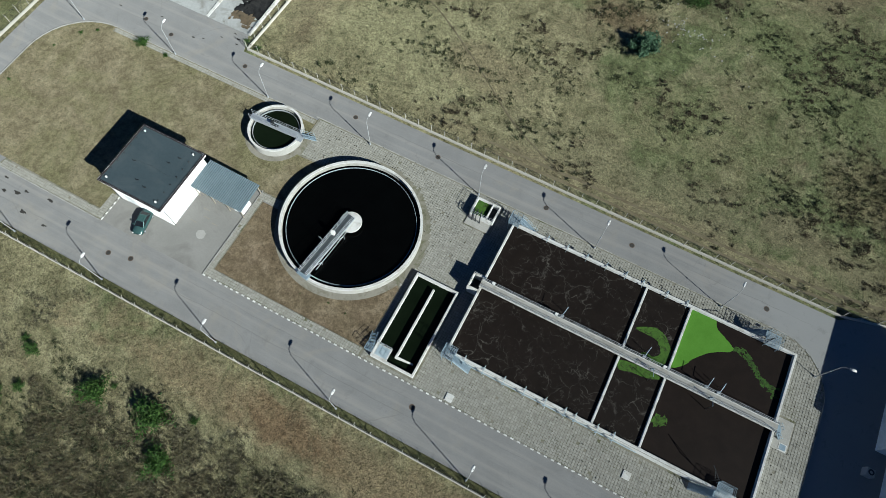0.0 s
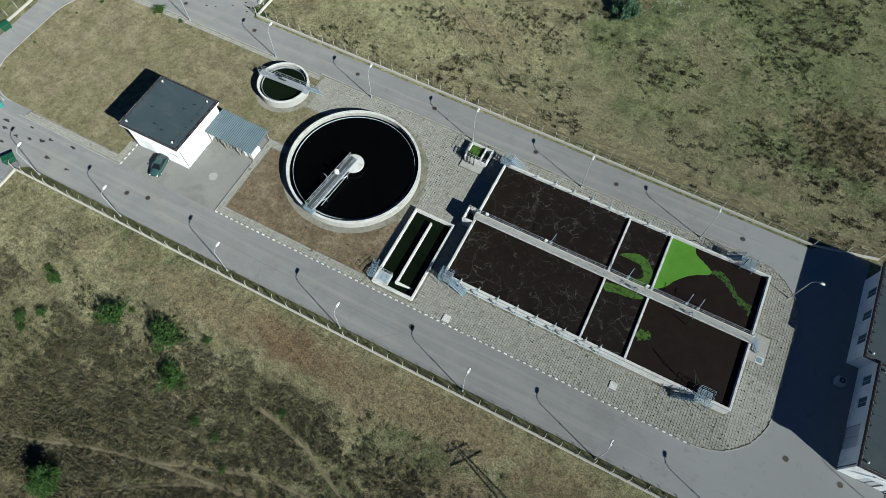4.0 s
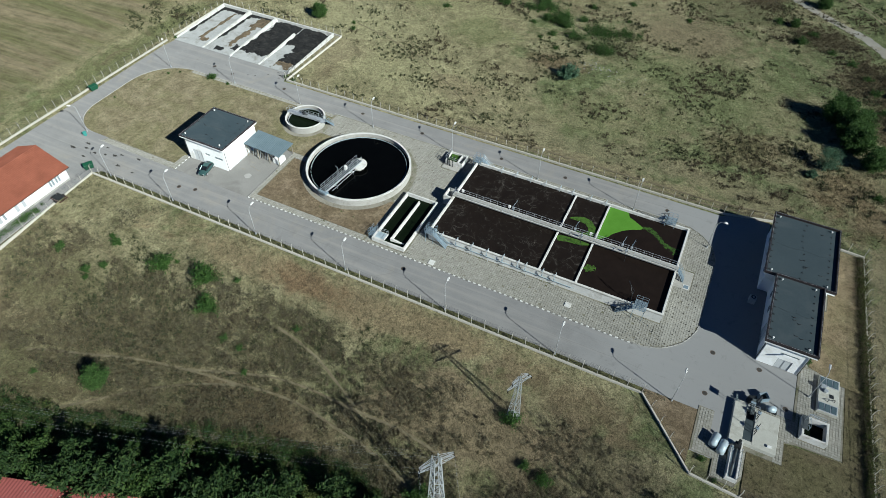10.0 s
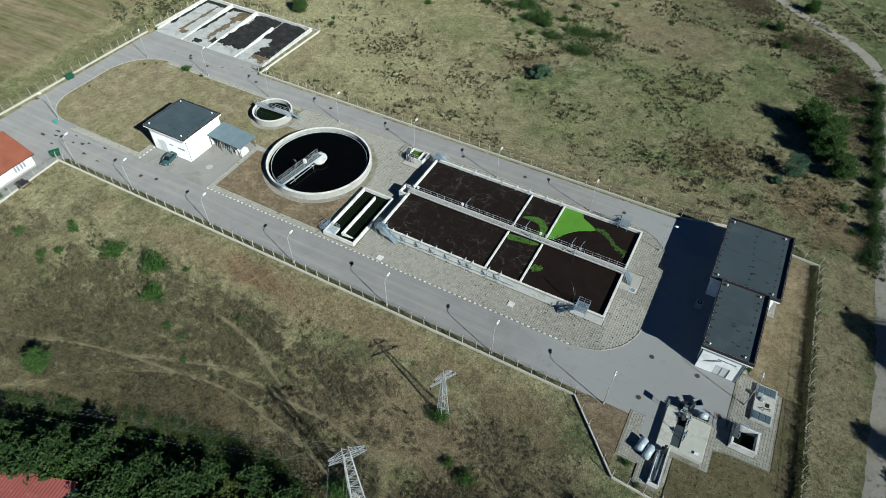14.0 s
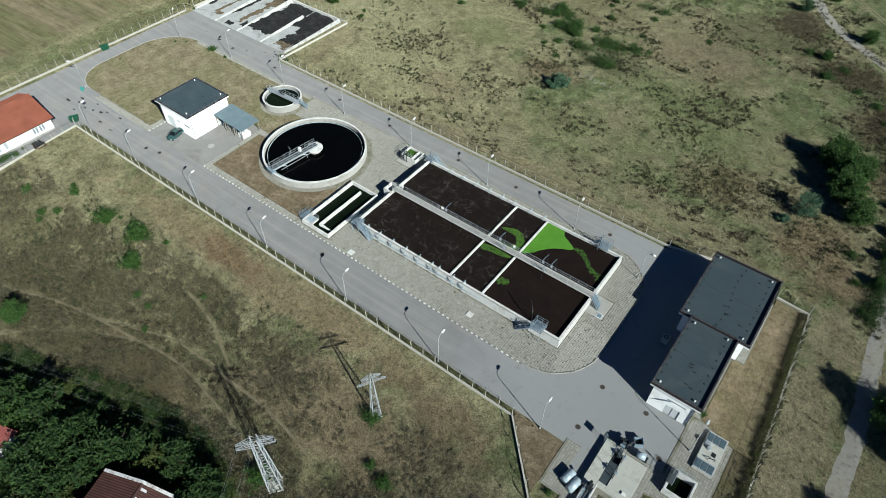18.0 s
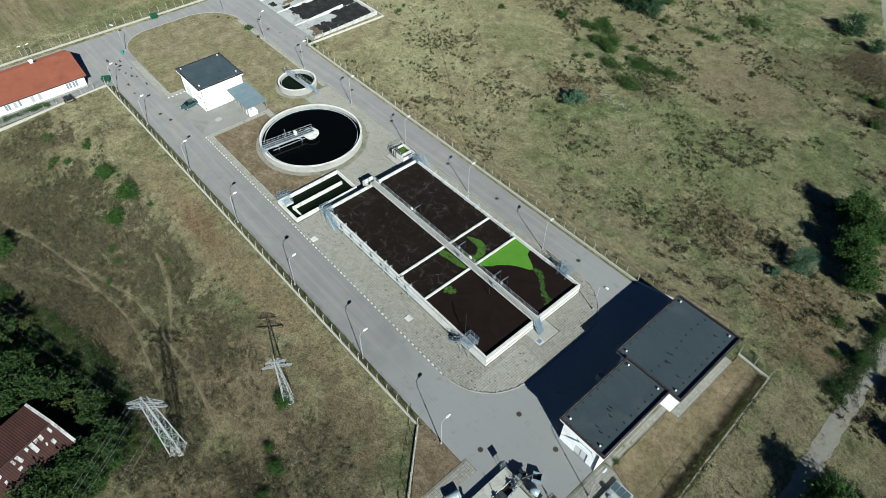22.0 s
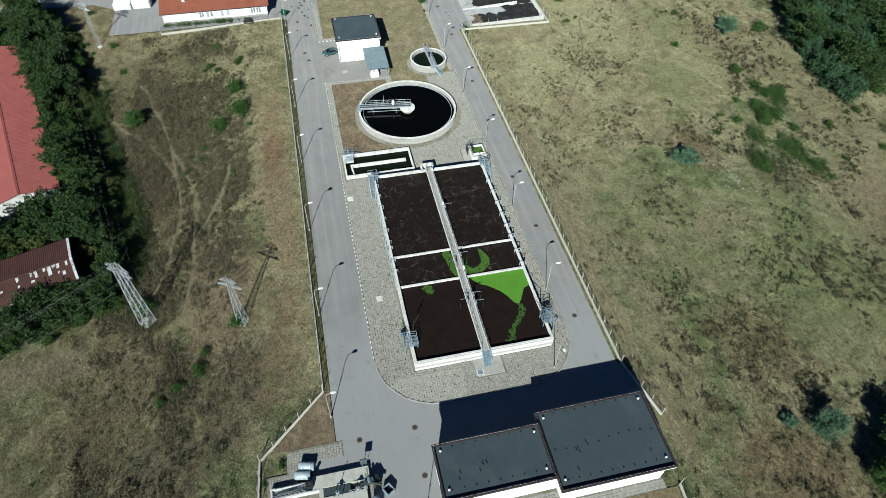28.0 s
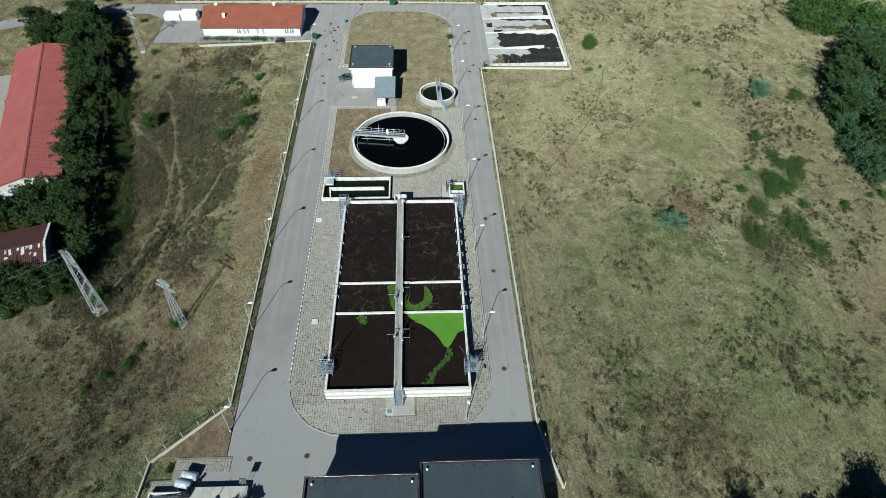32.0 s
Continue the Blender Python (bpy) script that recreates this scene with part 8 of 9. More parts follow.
def plant(proto, x, y, s=1.0, sz=None, turn=None):
    m = Matrix.Translation((x, y, land(x, y))) @ pose(0, 0, 0, 0, 0, rng.uniform(0, 360) if turn is None else turn) @ Matrix.Diagonal((s, s, sz or s, 1))
    if proto not in USED:
        USED.add(proto)
        proto.matrix_basis = m
        return proto
    return copy_thing(proto, m)


BELT = [tree("broadleaf_tree", 6.6, 2.9, 1.2, 42, 2150, 0.26, LEAF_DARK, "dense dark green broadleaf tree in the belt", "tree", "trees of the belt"),
        tree("broadleaf_tree", 5.4, 2.5, 0.8, 38, 1950, 0.26, LEAF, "dense mid-green broadleaf tree in the belt", "tree", "trees of the belt"),
        tree("broadleaf_tree", 7.4, 2.6, 1.5, 40, 2000, 0.26, LEAF_DARK, "tall dark green broadleaf tree in the belt", "tree", "trees of the belt"),
        tree("broadleaf_tree", 4.2, 2.3, 0.4, 32, 1750, 0.235, LEAF, "low spreading green tree at the belt's edge", "tree", "trees of the belt"),
        tree("broadleaf_tree", 4.8, 2.5, 0.5, 36, 2700, 0.19, LEAF_YELLOW, "yellowish green feathery tree in the belt", "tree", "trees of the belt")]
LONE = tree("broadleaf_tree", 6.4, 3.4, 0.4, 110, 9500, 0.22, LEAF_FIELD, "large green tree standing in the field", "tree", "field trees")
WILLOW = tree("willow_tree", 7.2, 4.6, 0.2, 64, 3200, 0.34, LEAF_WILLOW, "grey-green willow tree in the field", "tree", "willows")
SALLOW = tree("willow_tree", 4.6, 2.7, 0.1, 46, 3400, 0.16, LEAF_GREY, "pale teal willow at the edge of the meadow", "tree", "willows")
BUSH = shrub("green_bush", 1.8, 1.6, 1700, 0.12, LEAF_FIELD, "rounded green bush in dry grass", "field bushes")
BUSH_B = shrub("green_bush", 2.1, 1.7, 1900, 0.12, LEAF_BRIGHT, "bright green leafy bush in dry grass", "field bushes")
BUSH_D = shrub("dark_bush", 1.5, 1.9, 1500, 0.12, LEAF_FIELD, "low dark green bush in dry grass", "field bushes")
BRAMBLE = shrub("bramble_bush", 1.3, 2.0, 1700, 0.12, LEAF_YELLOW, "low yellowish green bramble before the trees", "brambles", False, 0.45)
SPIKY = shrub("grey_shrub", 2.1, 2.1, 3600, 0.15, LEAF_GREY, "spreading teal-green shrub in the meadow", "grey shrubs", True)

# tree belt to the south-west
FRONT = ((-110, -60), (-92, -54), (-78, -46), (-58, -41.5), (-46, -40), (-34, -36), (-20, -31.2), (-14, -28.8), (0, -27.5), (8, -28.2), (13.5, -31), (16, -37), (18, -46), (26, -60), (32, -70))


def front_y(x):
    for (ax, ay), (bx, by) in zip(FRONT, FRONT[1:]):
        if ax <= x <= bx:
            return ay + (by - ay) * (x - ax) / (bx - ax)
    return -70


belt = []
tries = 0
while len(belt) < 245 and tries < 20000:
    tries += 1
    x = rng.uniform(-108, 26)
    y = front_y(x) - 1.2 - rng.uniform(0, 1) ** 1.3 * (24 if x > -14 else 22)
    q = hall_m.inverted() @ Vector((x, y, 0))
    r = shed_m.inverted() @ Vector((x, y, 0))
    if -3 < q.x < 63 and -HW - 1.0 < q.y < 24 or -6.5 < r.x < 8.8 and abs(r.y) < 14.0 or -3.5 < q.x < -1.0 and 1.0 < q.y < 14 or -5.0 < q.x < 0 and -2.0 < q.y < 9.0:
        continue
    if -104 < x < -79 and y > -48 or -104.5 < x < -92 or x < -84 and y < -62:
        continue
    if all((x - a) ** 2 + (y - b) ** 2 > 2.45 ** 2 for a, b in belt):
        belt.append((x, y))
for i, (x, y) in enumerate(belt):
    edge_tree = front_y(x) - y < 3.5
    k = rng.uniform(0.8, 1.15) * (0.62 + 0.45 * smooth01((front_y(x) - y) / 8))
    plant(BELT[(3, 1, 3, 1, 4)[i % 5]] if edge_tree else BELT[(0, 1, 2, 1, 4, 0, 2, 0)[i % 8]], x, y, k)
for i, (x, y, k) in enumerate(((9.5, -37.5, 0.75), (11.5, -40.5, 0.85), (13.0, -36.0, 0.7), (8.5, -33.5, 0.7), (13.5, -44.0, 0.9), (10.5, -46.5, 0.9), (6.0, -32.0, 0.7), (15.0, -40.5, 0.75), (12.0, -42.0, 0.8), (12.5, -49.0, 0.9), (-13.0, -42.6, 0.7), (-9.5, -40.0, 0.8), (-6.5, -37.0, 0.75), (-14.5, -40.5, 0.75), (-4.5, -33.8, 0.8), (-9.0, -34.5, 0.85), (0.5, -31.5, 0.75), (9, -29.8, 0.85), (11.6, -31.2, 0.8), (6, -29.6, 0.85), (3, -29.6, 0.85), (13.4, -33.6, 0.85), (7.4, -31.6, 0.95), (10.2, -34.4, 0.95), (11.6, -37.4, 1.05), (13.0, -41.2, 1.1), (10.4, -30.6, 0.85), (14.2, -46.5, 1.1))):
    plant(BELT[(1, 3, 0)[i % 3]], x, y, k)
# trees and shrubs of the fields
for x, y, s in ((-75.6, 83.4, 0.66), (-13.4, 111.0, 0.5), (-19.8, 119.6, 0.42), (59.4, 95.6, 1.65), (63.4, 85.6, 1.55), (62.0, 90.8, 1.5), (67.4, 80.4, 1.3), (64.8, 95.0, 1.25), (53.4, 155.4, 0.9), (40.3, 175.4, 0.8), (81.9, 38.4, 1.6), (85.5, 33.5, 1.4), (87.5, 41, 1.2), (84.5, 62, 1.1), (86, 55.5, 0.9), (84, 70.5, 1.0), (79.5, 84, 0.8),
                (82.5, 18.0, 1.1), (86.0, 12.0, 1.0), (72.9, 119.5, 0.5), (73.0, 111.5, 0.6), (73.4, 103.5, 0.55), (73.8, 96.0, 0.65), (73.9, 88.5, 0.6), (74.4, 80.5, 0.62), (74.6, 73.0, 0.55), (74.6, 65.5, 0.6), (46.6, 139.4, 0.6)):
    plant(LONE, x, y, s)
for x, y, s in ((26.0, 168.5, 0.8), (34.5, 163.5, 0.6), (-59.5, 147, 0.9), (-47, 143.0, 1.15), (-40, 139.5, 1.05), (-53.5, 148.5, 1.2), (-33.5, 137.0, 1.0), (-37, 146, 1.2)):
    plant(WILLOW, x, y, s)
plant(SALLOW, 58.4, 76.9, 1.0)
grove, tries = [], 0
while len(grove) < 84 and tries < 9000:
    tries += 1
    x, y = rng.uniform(-75, -8), rng.uniform(130, 178)
    if noise.noise((x * 0.07, y * 0.07, 31)) > -0.28 and y > 133.5 + 0.62 * max(0, -36 - x) + 0.25 * max(0, x + 20) and x < -15.5 - 0.6 * max(0, y - 141) and all((x - a) ** 2 + (y - b) ** 2 > 15 for a, b in grove):
        grove.append((x, y))
for i, (x, y) in enumerate(grove):
    k = rng.uniform(0.75, 1.2)
    plant(BELT[0] if i % 5 in (1, 4) else WILLOW, x, y, k * 1.35 if i % 5 in (1, 4) else k, k * rng.uniform(0.85, 1.3))
for x, y, s in ((-89, 151.5, 0.95), (-94, 166, 1.0), (-88, 176, 1.0), (-80, 160, 0.9), (-100, 158, 0.9), (-70, 170, 1.1)):
    plant(BELT[1], x, y, s)
plant(LONE, -42.6, -30.4, 0.94)
for x, y, s in ((-40.0, -6.9, 1.8), (-49.2, -7.8, 0.85), (-35.9, -11.4, 0.85), (-89, 152, 2.2), (-93, 163, 2.5), (-84, 157, 2.0), (-97, 156, 2.2), (-88, 170, 2.5), (19.9, -7.9, 0.6), (-81.3, 44.2, 0.45), (12.6, -24.0, 0.75), (27.5, -14.0, 0.5), (24.2, -13.2, 0.35), (29.5, -17.5, 0.4), (31.5, -20.0, 0.35),
                 (-92.6, 41.0, 0.16), (-90.4, 42.8, 0.14), (-76.2, 43.9, 0.2)):
    plant(BUSH_B, x, y, s)
for x, y, s in ((-70.6, -12.5, 0.85), (-61.2, -7.2, 1.0), (-63.2, -6.4, 0.6), (-62.3, -14.4, 0.85), (-61.0, -15.6, 0.55), (-59.8, -12.3, 0.8), (-34.5, -4.7, 0.6), (-19.0, -8.4, 0.65), (-29.6, -14.9, 0.75), (-26.0, -15.4, 0.7), (-22.6, -18.5, 0.55), (-47.4, -6.0, 0.45), (-17.0, 111.2, 1.3), (-12.4, 113.8, 1.7), (-10.8, 109.6, 1.5), (-20.6, 116.2, 1.3), (-7.6, 115.6, 1.1)):
    plant(BUSH, x, y, s)
for x, y, s in ((-23.6, 136.6, 2.2), (-18.5, 139.0, 2.3), (-16.5, 144.0, 2.0), (-28.5, 134.5, 1.9), (-20.6, 119.4, 1.6), (-30.6, 114.2, 1.3), (-61.8, 113.2, 0.8), (-49.9, 132.6, 1.5), (-7.2, 124.2, 0.9), (-10.7, 134, 0.9), (49.0, 130, 1.4), (-63.2, 81.4, 0.7), (-65, 84.6, 0.55), (-48.5, 131, 1.2), (-92, -46, 0.8), (-80.6, -17.8, 0.55), (-80.5, -8.6, 0.6), (-80.5, -13.2, 0.5)):
    plant(BUSH, x, y, s)
for x, y, s in ((-13.0, 104.0, 0.8), (-20, 108, 0.8), (-15.5, 101, 0.6), (69.0, 70.5, 0.9), (71.5, 64, 0.8), (74, 58, 0.8), (-54.0, -33.5, 0.5)):
    plant(BUSH_D, x, y, s)
for x, y, s in ((-66, -36, 0.8), (-77, -39, 0.9), (42.5, 140, 1.1), (52, 136, 1.0), (62, 124, 1.1), (68, 112, 1.2), (57, 128, 0.9), (70, 104, 1.0), (66, 118, 0.9)):
    plant(BUSH_D, x, y, s)
thicket, tries = [], 0
while len(thicket) < 14 and tries < 4000:
    tries += 1
    x, y = rng.normal(-14, 15), rng.normal(117, 11)
    if y > 97 and noise.noise((x * 0.09, y * 0.09, 17)) > -0.05 and all((x - a) ** 2 + (y - b) ** 2 > 3 for a, b in thicket):
        thicket.append((x, y))
for i, (x, y) in enumerate(thicket):
    plant((BUSH_D, BUSH_D, BUSH)[i % 3], x, y, rng.uniform(0.35, 0.95))
for i in range(70):
    x = rng.uniform(-85, 13)
    plant((BUSH_D, BRAMBLE, BUSH, BRAMBLE)[i % 4], x, front_y(x) + rng.uniform(-1.8, 1.4), rng.uniform(0.5, 0.95))
for x, y, s in ((-2.4, 85.4, 1.5), (-50.6, 122.8, 1.15), (56.0, 72.4, 0.45)):
    plant(SPIKY, x, y, s)
for x, y, s in ((-94.9, 36.5, 0.28), (-96.6, 27.2, 0.32), (-97.0, 20.0, 0.25), (-62.9, 52.8, 0.5), (-65.6, 53.2, 0.5), (46.8, -1.8, 0.55), (59.4, 22.6, 0.5), (49.0, -4.2, 0.4), (-103.4, 55.6, 0.5), (-27.0, 18.3, 0.22), (-31.5, 17.6, 0.2), (-24.0, 18.0, 0.2)):
    plant(BUSH, x, y, s)


# weeds and grass tufts of the open ground
def free(x, y):
    """Whether weeds may grow there."""
    if off_plant(x, y) < 0.4:
        return False
    for line in CLEAR:
        for (ax, ay), (bx, by) in zip(line, line[1:]):
            t = max(0.0, min(1.0, ((x - ax) * (bx - ax) + (y - ay) * (by - ay)) / ((bx - ax) ** 2 + (by - ay) ** 2)))
            if (x - ax - t * (bx - ax)) ** 2 + (y - ay - t * (by - ay)) ** 2 < 0.16:
                return False
    return True


def sow(n, box, want, seed, south=0.0):
    """Spots in a box, thinned by a noise field."""
    out = []
    x0, x1, y0, y1 = box
    k = 0
    while len(out) < n and k < n * 14:
        k += 1
        x, y = rng.uniform(x0, x1), rng.uniform(y0, y1)
        v = noise.noise((x * 0.055 + seed, y * 0.055, seed)) + 0.55 * noise.noise((x * 0.2, y * 0.2 + seed, seed))
        if v > want + south * smooth01((y + 20) / 22) + (0.28 * smooth01((x + 4) / 14) if y < 5 else 0) + rng.uniform(-0.12, 0.12) and free(x, y):
            out.append((x, y, land(x, y) - 0.03))
    return np.array(out)


NORTH, SOUTH, EAST = (-125, 90, 53, 175), (-100, 75, -32, 4.2), (62, 100, -5, 60)


def stuff(name, spots, lo, hi, spread, count, material, label, width=0.16):
    h = rng.uniform(lo, hi, len(spots)) * rng.uniform(0.6, 1.2, len(spots))
    ob = new(name, blades(name, spots, h, h * spread, count, material, width))
    return tagged(ob, label, "grass", "", "stuff")


def clumped(name, spots, rad, tall, leaves, size, material, label, category="weeds"):
    """Low leafy clumps: small leaves heaped round each spot."""
    n = len(spots)
    a = np.repeat(rng.uniform(0, np.pi, n), leaves)
    k = np.repeat(rng.uniform(0.55, 1.35, n), leaves)
    g = rng.normal(size=(n * leaves, 2)) * 0.5
    g[:, 1] *= 0.6
    out = np.repeat(spots, leaves, 0)
    out[:, 0] += rad * k * (g[:, 0] * np.cos(a) - g[:, 1] * np.sin(a))
    out[:, 1] += rad * k * (g[:, 0] * np.sin(a) + g[:, 1] * np.cos(a))
    out[:, 2] += tall * k * np.abs(rng.normal(size=n * leaves)) * np.exp(-(g ** 2).sum(1)) + 0.02
    ob = new(name, cards(name, out, rng.uniform(size * 0.6, size * 1.3, len(out)), material, 1.2))
    return tagged(ob, label, category, "", "stuff")


def scattered(spots, most, reach):
    """One to several spots round each one."""
    out = []
    for x, y, z in spots:
        for i in range(1 + int(rng.uniform(0, most))):
            u, v = x + reach * rng.normal(), y + reach * 0.6 * rng.normal()
            if free(u, v):
                out.append((u, v, land(u, v) - 0.02))
    return np.array(out)


clumped("brown_weed_clumps", scattered(sow(900, NORTH, 0.2, 3), 5, 1.2), 0.6, 0.36, 28, 0.14, WEED_DARK, "low dark brown weed clumps on the meadow")
clumped("green_weed_clumps", scattered(sow(900, NORTH, 0.18, 8), 5, 1.2), 0.6, 0.36, 28, 0.14, WEED_GREEN, "low olive green weed clumps on the meadow")
stuff("dry_weeds", sow(1300, NORTH, 0.15, 3), 0.14, 0.34, 1.5, 22, WEED_DARK, "scattered dark brown dry weeds on the meadow", 0.2)
stuff("olive_weeds", sow(1200, NORTH, 0.1, 8), 0.14, 0.32, 1.5, 20, WEED_GREEN, "scattered olive weed clumps on the meadow", 0.2)
stuff("meadow_straw", sow(11000, (-80, 90, 53, 140), -0.15, 5), 0.15, 0.34, 1.2, 7, STRAW, "pale straw tufts on the meadow", 0.1)
clumped("brush_clumps", scattered(sow(1500, SOUTH, -0.3, 21, 0.8), 4, 0.9), 0.6, 0.42, 22, 0.13, BRUSH_OLIVE, "soft grey-olive brush clumps below the fence")
clumped("brush_clumps", scattered(sow(500, SOUTH, -0.1, 27, 0.5), 4, 0.9), 0.55, 0.36, 26, 0.1, WEED_GREEN, "low olive brush clumps below the fence")
clumped("brush_clumps", scattered(sow(120, (4, 52, -36, -7), 0.1, 51), 4, 1.0), 0.45, 0.34, 26, 0.1, WEED_DARK, "scattered dark clumps on the slope below the pylons")
clumped("brush_clumps", scattered(sow(420, (4, 52, -36, -5), -0.05, 57), 4, 1.2), 0.55, 0.34, 28, 0.1, BRUSH_OLIVE, "scattered olive clumps on the slope below the pylons")
stuff("pale_brush", sow(2600, SOUTH, -0.3, 21, 1.0), 0.35, 0.75, 0.9, 14, STRAW, "tall bleached stalks among the brush", 0.1)
clumped("dark_brush", scattered(sow(260, (-75, 14, -32, -8), -0.3, 21), 4, 0.8), 0.5, 0.45, 34, 0.12, WEED_DARK, "dark tangled brush before the tree belt")
stuff("dry_brush", sow(1700, SOUTH, -0.36, 21, 1.25), 0.24, 0.56, 1.2, 26, WEED_BROWN, "dense dark brown dry brush below the fence", 0.13)
stuff("olive_brush", sow(1100, SOUTH, -0.2, 27, 0.9), 0.22, 0.5, 1.2, 24, WEED_GREEN, "olive green brush below the fence", 0.13)
stuff("south_straw", sow(11000, SOUTH, -0.25, 33), 0.15, 0.36, 1.2, 7, STRAW, "pale straw tufts below the fence", 0.1)
stuff("east_weeds", sow(380, EAST, 0.2, 41), 0.15, 0.38, 1.0, 13, WEED_DARK, "dry weeds beside the gravel track", 0.13)
stuff("east_straw", sow(3000, EAST, -0.25, 47), 0.15, 0.34, 1.2, 7, STRAW, "straw tufts beside the gravel track", 0.1)


def sow_patch(n, cx, cy, rx, ry):
    """Spots that thin out from the middle of a patch."""
    out = []
    for i in range(n):
        x, y = cx + rx * 0.55 * rng.normal(), cy + ry * 0.55 * rng.normal()
        if free(x, y):
            out.append((x, y, land(x, y) - 0.03))
    return out


# overgrown hollow of the north field
hollow = []
for n, cx, cy, rx, ry in ((90, -1.3, 110.6, 4.2, 2.4), (60, 1.3, 101.2, 3.2, 1.6), (40, 5.6, 112.8, 2.6, 1.6), (60, -14.3, 112.2, 3.4, 2.4), (60, -18.2, 118, 3.4, 2.2), (26, -23.6, 115.4, 2.2, 1.4), (40, -6.5, 105.4, 3.0, 1.6), (30, 0.5, 136.5, 5.0, 1.6), (50, 6.5, 151, 6.0, 2.2)):
    hollow += sow_patch(n, cx, cy, rx, ry)
hollow = np.array(hollow)
clumped("thicket", hollow[hollow[:, 0] * 7.3 % 1 < 0.62], 0.9, 1.15, 80, 0.12, LEAF_FIELD, "soft green thicket in the hollow of the meadow", "thicket")
clumped("thicket", hollow[hollow[:, 0] * 7.3 % 1 >= 0.62], 1.1, 0.7, 60, 0.11, WEED_GREEN, "olive brown thicket in the hollow of the meadow", "thicket")
# low growth before the belt
fore = []
while len(fore) < 900:
    x = rng.uniform(-62, 12)
    y = front_y(x) + rng.uniform(-3.0, 3.6) - abs(rng.normal()) * 0.8
    if noise.noise((x * 0.16, y * 0.16, 11)) > -0.25 - 0.3 * smooth01((front_y(x) + 1 - y) / 2) and free(x, y):
        fore.append((x, y, land(x, y)))
fore = np.array(fore)
clumped("undergrowth", fore[::3], 1.1, 0.75, 90, 0.12, LEAF_YELLOW, "yellowish green undergrowth before the tree belt", "undergrowth")
clumped("undergrowth", np.concatenate([fore[1::3], fore[2::3]]), 1.1, 0.8, 90, 0.12, LEAF_DARK, "dark green undergrowth before the tree belt", "undergrowth")
roadside = np.array([(72.4 + (120 - y) * 0.05 + rng.normal() * 0.7, y, -0.1) for y in rng.uniform(56, 123, 290)])
clumped("roadside_growth", roadside, 1.3, 1.1, 90, 0.13, LEAF_DARK, "dark tall growth along the gravel track", "undergrowth")
brown_patches, dark_patches = [], []
for n, cx, cy, rx, ry in ((420, 44, 77, 12, 9), (320, 63, 70, 9, 9), (800, 36, 153, 9, 9), (1000, 54, 136, 9, 7), (1000, 65, 120, 6, 10), (500, 69.5, 102, 4, 10), (120, -8, 91, 9, 4), (700, -16, -24.5, 17, 4), (420, -40, -31, 14, 4), (240, -52, -36, 8, 3), (260, -40, -34.5, 7, 2.5), (200, -24, -29, 8, 2)):
    brown_patches += sow_patch(n, cx, cy, rx, ry)
for n, cx, cy, rx, ry in ((90, -33.5, 67.2, 5, 3), (90, -45, 82, 6, 4), (80, -20.5, 75, 6, 4), (110, 29.5, 67.5, 7, 4), (110, 30, 85, 8, 5), (140, 40, 75, 8, 5), (160, 52, 79, 6, 4), (220, -47, -24, 12, 6), (110, -58, -17, 8, 5), (110, 34, -29, 12, 8), (80, 42, -20, 9, 7), (220, 3, 105, 9, 5)):
    dark_patches += sow_patch(n, cx, cy, rx, ry)
stuff("brown_scrub", np.array(brown_patches), 0.18, 0.42, 1.3, 18, WEED_BROWN, "patches of dense brown scrub on the open ground", 0.14)
stuff("dark_clumps", np.array(dark_patches), 0.2, 0.42, 1.1, 20, WEED_GREEN, "dark olive weed clumps on the open ground", 0.16)
# hedge of weeds along the yard fence, verge grass, joints
hedge = []
for i in range(1300):
    t = rng.uniform(0, 1)
    y = 51 - 55 * t
    x = 66.65 + (51.6 - y) * 0.058 + rng.normal() * 0.3 - 0.2
    hedge.append((x, y, 0.0))
hedge = np.array(hedge)
stuff("fence_hedge", hedge[::2], 0.2, 0.6, 0.8, 10, WEED_GREEN, "overgrown green weeds along the yard fence", 0.16)
stuff("fence_brush", hedge[1::2], 0.2, 0.55, 0.8, 10, STRAW, "overgrown straw weeds along the yard fence", 0.14)
clumped("hedge_growth", hedge[::3] - np.array([0.25, 0, 0]), 0.65, 0.5, 40, 0.1, LEAF_YELLOW, "olive growth tangled along the yard fence", "hedge")
clumped("hedge_growth", hedge[1::3] - np.array([0.35, 0, 0]), 0.65, 0.45, 36, 0.1, WEED_BROWN, "dry brown growth tangled along the yard fence", "hedge")
verge_spots = np.array([(rng.uniform(-79, 40), 5.45 + rng.normal() * 0.25, 0.04) for i in range(1800)])
stuff("verge_grass", verge_spots[::2], 0.1, 0.24, 1.0, 10, WEED_GREEN, "overgrown green grass on the verge", 0.25)
lawn_spots = []
while len(lawn_spots) < 5200:
    x, y = rng.uniform(-98, -40), rng.uniform(15, 45)
    if inside(x, y, island) and not (-66.5 < x < -53.8 and 17 < y < 29) and (x - TX) ** 2 + (y - TY) ** 2 > 33 and (x - CX) ** 2 + (y - CY) ** 2 > 152:
        lawn_spots.append((x, y, 0.09))
stuff("lawn_tufts", np.array(lawn_spots), 0.04, 0.08, 1.6, 6, STRAW, "short dry grass tufts on the lawn", 0.3)
yard_spots = np.array([(rng.uniform(61.5, 66.4), rng.uniform(7, 51), -0.08) for i in range(1500)])
stuff("yard_grass", yard_spots, 0.08, 0.24, 1.2, 8, STRAW, "dry grass behind the machine hall", 0.1)
joint_weeds = []
